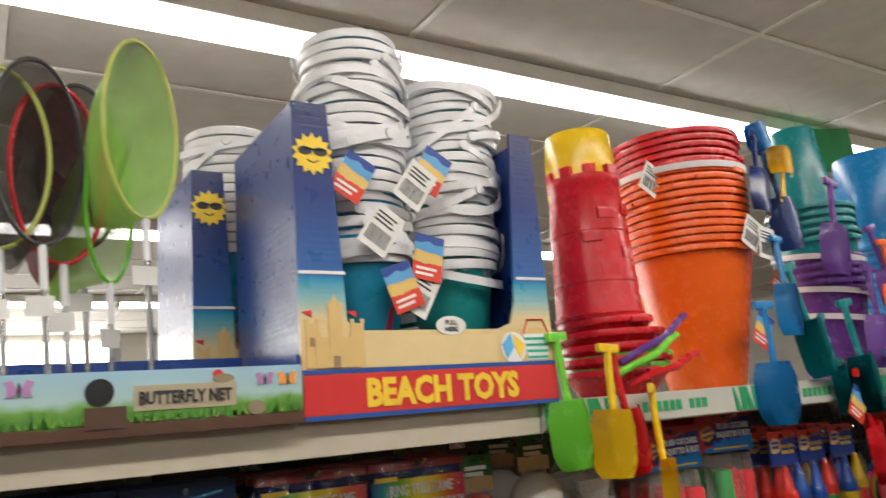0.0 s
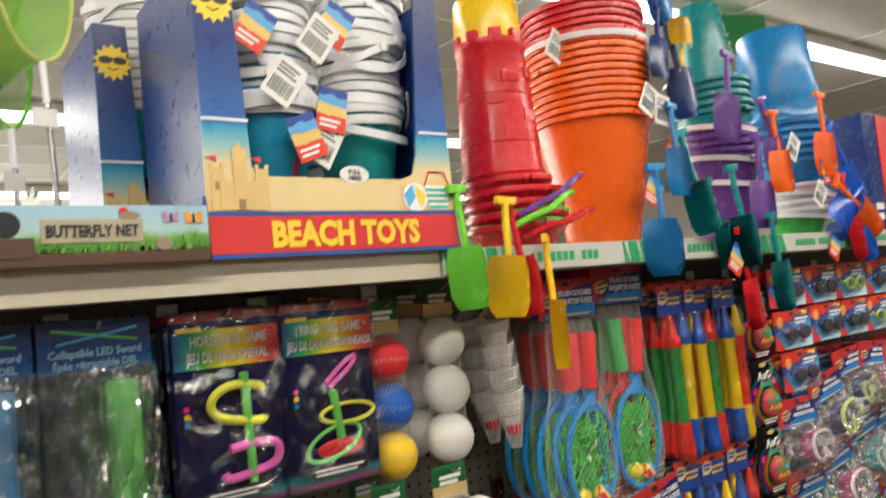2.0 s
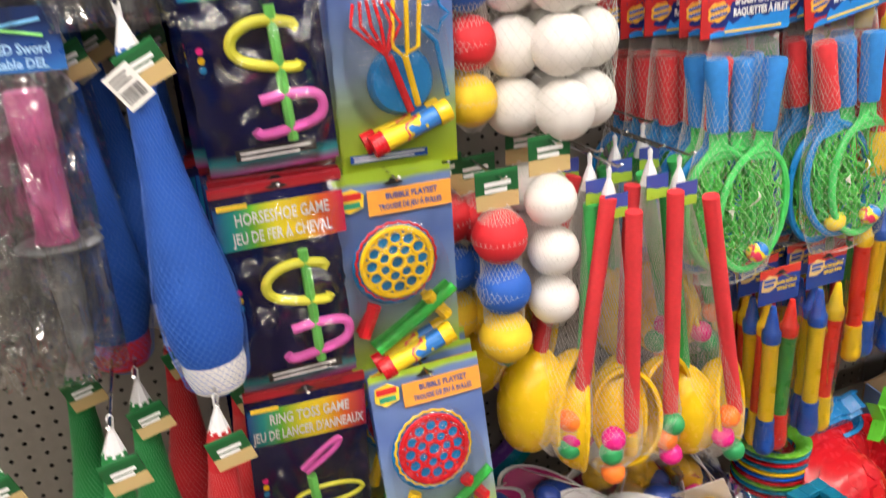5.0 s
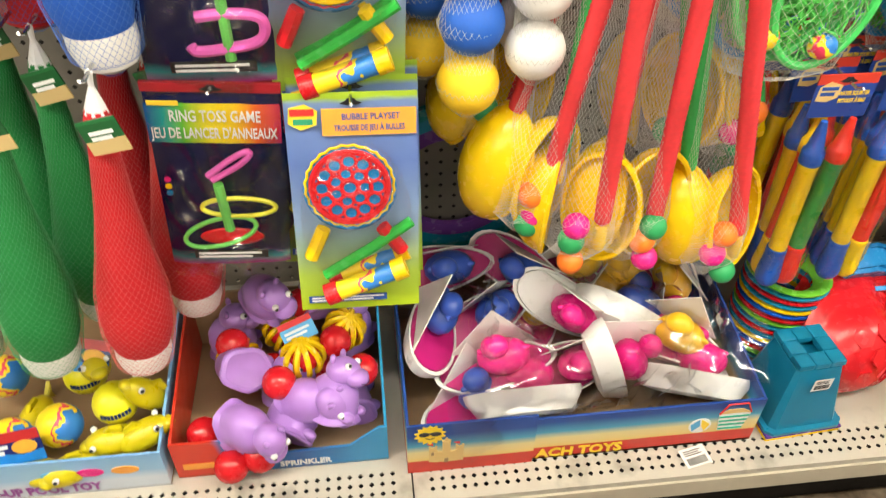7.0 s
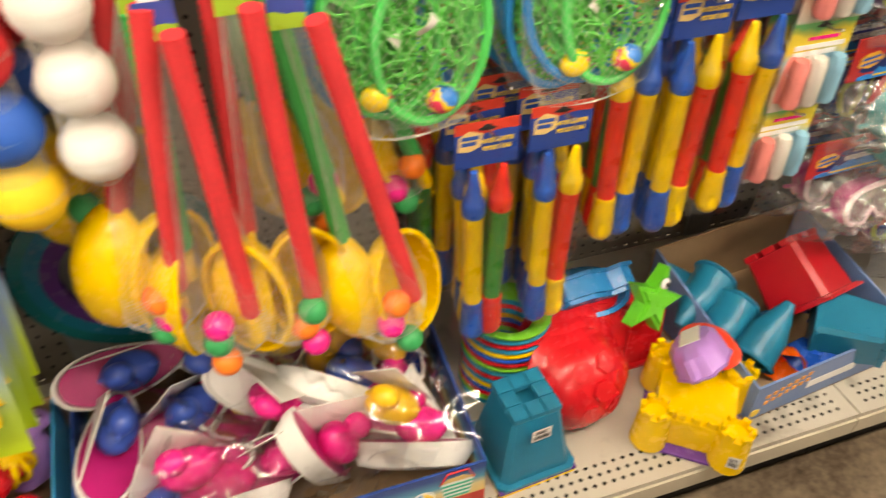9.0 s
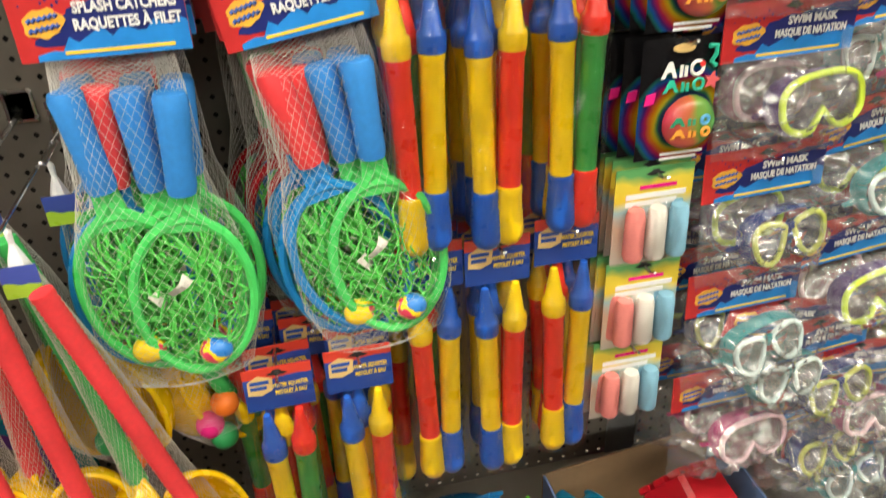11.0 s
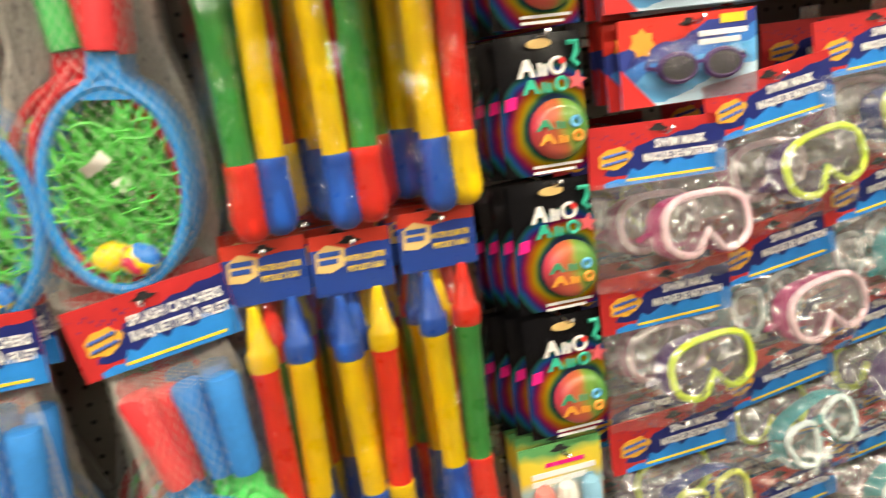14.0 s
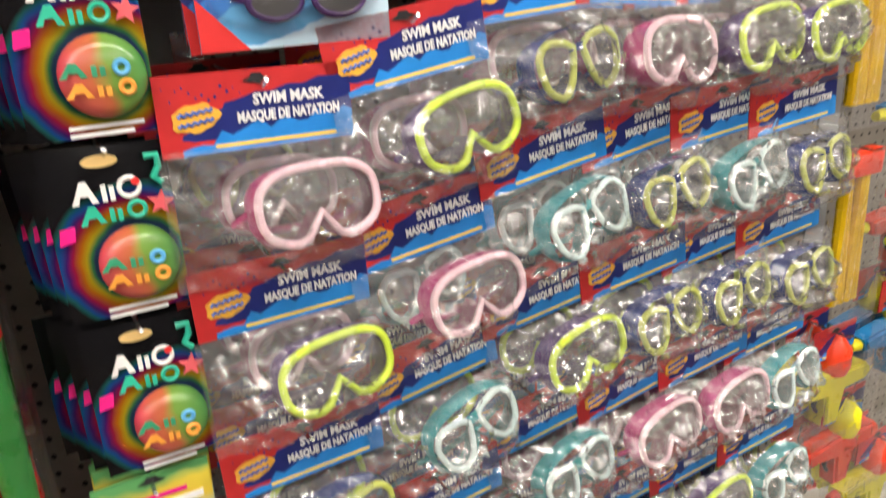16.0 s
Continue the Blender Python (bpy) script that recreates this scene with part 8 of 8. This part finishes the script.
part("pail", lathe([(0.064, -0.0), (0.064, 0.06), (0.060, 0.115), (0.057, 0.12), (0, 0.12)], 30), yellow, t, smooth=True)
nest(1.02, 0.835, SHELF + 0.002, 0.062, 0.088, 0.045, red, 4, 0.022, "shallow_pail", "shallow red plastic pail under the tower", "shallow pails", 0.006)
nest(1.03, 0.84, SHELF + 0.0105, 0.062, 0.086, 0.045, lime, 2, 0.022, "shallow_pail", "shallow lime plastic pail in the stack", "shallow pails", 0.006)
nest(1.01, 0.835, SHELF + 0.09, 0.060, 0.078, 0.045, red, 1, 0.022, "shallow_pail", "shallow red plastic pail under the tower", "shallow pails", 0.006)
for x, y, z, mt, r in ((1.02, 0.735, 1.795, purple, 25), (0.98, 0.725, 1.765, lime, 22), (1.03, 0.73, 1.745, red, 15)):
    o = tagged(part("loop_handle", tube([(-0.09, 0.0, 0), (-0.05, -0.02, 0.004), (0, -0.026, 0.0), (0.05, -0.02, 0.006), (0.09, 0.0, 0)], 0.006, 8), mt, None, smooth=True, m=pose(x, y, z, 0, -r, 0)), "curved bright plastic pail handle", "handle", "loop handles")

nest(1.735, 0.86, SHELF + 0.001, 0.062, 0.090, 0.20, purple, 5, 0.019, "pail", "dark purple plastic pail nested in a stack", "mixed pails", 0.006)
nest(1.740, 0.86, SHELF + 0.12, 0.062, 0.090, 0.20, teal, 5, 0.019, "pail", "teal plastic pail nested in a stack", "mixed pails", 0.006)
t = thing("teal_tower_pail", "teal translucent twisted tower pail upside down", "pail", pose(1.800, 0.905, SHELF + 0.37))
part("tower", lathe([(0.074, 0), (0.072, 0.03), (0.062, 0.14), (0.052, 0.245), (0.050, 0.25), (0.040, 0.25), (0, 0.25)], 40, wob=lambda k, z: 1 + 0.035 * math.sin(6.283 * 7 * k + 30 * z)), teal, t, smooth=True)
for x, y, z in ((1.735, 0.86, 1.975), (1.735, 0.86, 1.90), (1.735, 0.86, 1.84), (2.085, 0.86, 1.82), (2.085, 0.86, 1.76)):
    o = tagged(part("pail_strap", lathe([(0.099, -0.006), (0.101, 0.006), (0.098, 0.006), (0.0965, -0.006), (0.099, -0.006)], 36), white, None, smooth=True, m=pose(x, y, z, 6, 5, 0)), "white plastic strap handle round a pail", "handle", "strap handles")
nest(2.085, 0.86, SHELF + 0.001, 0.055, 0.080, 0.06, green, 1, 0.02, "pail", "green plastic pail at the foot of the stack", "mixed pails", 0.005)
nest(2.085, 0.86, SHELF + 0.02, 0.055, 0.082, 0.06, white, 4, 0.022, "pail", "white plastic pail nested in a stack", "mixed pails", 0.006)
nest(2.087, 0.862, SHELF + 0.10, 0.058, 0.092, 0.11, sky_blue, 6, 0.021, "pail", "blue plastic pail nested in a stack", "mixed pails", 0.007)
t = thing("blue_pail", "large blue plastic pail upside down on the stack", "pail", pose(2.092, 0.878, SHELF + 0.315))
part("rolled_rim", lathe([(0.109, -0.001), (0.115, 0.0), (0.115, 0.009), (0.1095, 0.0095)], 34), sky_blue, t, smooth=True)
part("pail_body", lathe([(0.108, 0), (0.109, 0.010), (0.108, 0.012), (0.105, 0.05), (0.1065, 0.055), (0.090, 0.255), (0.086, 0.262), (0.070, 0.264), (0, 0.262)], 34), sky_blue, t, smooth=True)


# ---- shovels ----
def shovel(mat):
    t = thing("sand_shovel", "small plastic sand shovel hanging from a pail handle", "shovel", None, "sand shovels")
    bm = tube([(0, 0, 0), (0, 0, -0.03), (0, -0.004, -0.085)], 0.0058, 8)
    box(bm, -0.018, 0.018, -0.005, 0.005, -0.004, 0.008, 0.003)
    part("shaft", bm, mat, t, smooth=True)
    bm = bmesh.new()
    g = []
    for j in range(9):
        v = j / 8
        w = 0.041 * (0.80 + 0.20 * min(1, v * 4)) * (1 if v < 0.70 else math.cos((v - 0.70) * 2.9))
        g.append([bm.verts.new((w * u, -0.004 - 0.010 * (1 - u * u) + 0.012 * abs(u) ** 3 - 0.008, -0.078 - 0.085 * v)) for u in [-1 + i / 4 for i in range(9)]])
    for a, b in zip(g, g[1:]):
        for i in range(8):
            bm.faces.new((a[i], b[i], b[i + 1], a[i + 1]))
    bmesh.ops.solidify(bm, geom=bm.faces[:], thickness=0.0025)
    part("blade", bm, mat, t, smooth=True)
    return t


SH = {}
BIG = Matrix.Diagonal((1.12, 1.0, 1.14, 1))
for mat, x, y, z, r, turn in ((lime, 0.785, 0.706, 1.795, -4, 10), (yellow, 0.876, 0.698, 1.775, 4, 0), (red, 0.893, 0.708, 1.775, -8, 10), (yellow, 0.958, 0.698, 1.710, 3, 40), (sky_blue, 1.368, 0.715, 1.975, 2, 10), (sky_blue, 1.290, 0.712, 1.845, 0, -10),
                              (teal, 1.46, 0.71, 1.82, -20, 20), (teal, 1.54, 0.705, 1.85, -8, 0), (teal, 1.665, 0.70, 1.745, -4, 10), (orange, 1.735, 0.705, 1.985, -2, 0), (red, 1.53, 0.70, 1.715, -12, 20), (orange, 1.99, 0.70, 1.83, -55, 0), (red, 2.03, 0.705, 1.84, -20, 10), (blue, 2.05, 0.71, 1.80, -28, 0), (blue, 2.15, 0.715, 1.82, 60, 0),
                              (navy, 1.41, 0.75, 2.20, 20, 20), (navy, 1.455, 0.76, 2.18, -8, 0), (purple, 1.72, 0.72, 2.02, -14, 0), (purple, 1.70, 0.73, 1.93, 4, 0), (orange, 2.02, 0.73, 2.06, 4, 0), (blue, 2.06, 0.735, 1.98, -30, 0), (purple, 1.63, 0.735, 2.12, 12, 0), (teal, 1.39, 0.715, 1.92, -15, 0)):
    if mat.name not in SH:
        o = SH[mat.name] = shovel(mat)
        o.matrix_basis = pose(x, y, z, 0, r, turn) @ BIG
    else:
        copy_thing(SH[mat.name], pose(x, y, z, 0, r, turn) @ BIG)

for mat, x, y, z, r in ((yellow, 1.468, 0.745, 2.070, 184), (sky_blue, 1.462, 0.765, 2.130, 166)):
    copy_thing(SH[mat.name], pose(x, y, z, 0, r, 0) @ Matrix.Diagonal((0.86, 1.0, 0.62, 1)))

for x0, x1, y0, y1, h, mt, lab in ((2.40, 2.56, 0.80, 1.05, 0.36, (navy, ink_r), "tall blue and red printed toy carton"), (2.62, 2.86, 0.78, 1.05, 0.33, (board, navy), "brown cardboard carton with a blue panel")):
    t = thing("toy_carton", lab, "carton", None, "cartons on the top shelf")
    part("carton", B(x0, x1, y0, y1, SHELF + 0.001, SHELF + h, 0.003), mt[0], t)
    part("printed_face", B(x0 + 0.085, x1 - 0.004, y0 - 0.003, y0 - 0.0005, SHELF + 0.006, SHELF + h - 0.006), mt[1], t)
    bars(t, ink_w, x0 + 0.02, x0 + 0.07, SHELF + 0.08, 0.02, y0 - 0.001, 2, 0.01)

t = thing("hanging_sign", "green hanging aisle sign with white lettering", "sign", pose(3.55, 1.80, 2.80, 0, -8, 0))
part("board", B(-0.24, 0.24, -0.006, 0.006, -0.11, 0.11, 0.002), plastic("sign_green", (0.015, 0.30, 0.09), 0.4), t)
txt("L", 0.085, ink_w, t, -0.15, -0.0075, 0.005, 1.0, 0.003)
txt("S", 0.085, ink_w, t, -0.14, -0.0075, -0.085, 1.0, 0.003)
for s in (-0.2, 0.2):
    part("wire", tube([(s, 0, 0.11), (s, 0, 0.25)], 0.0015, 4), steel, t)
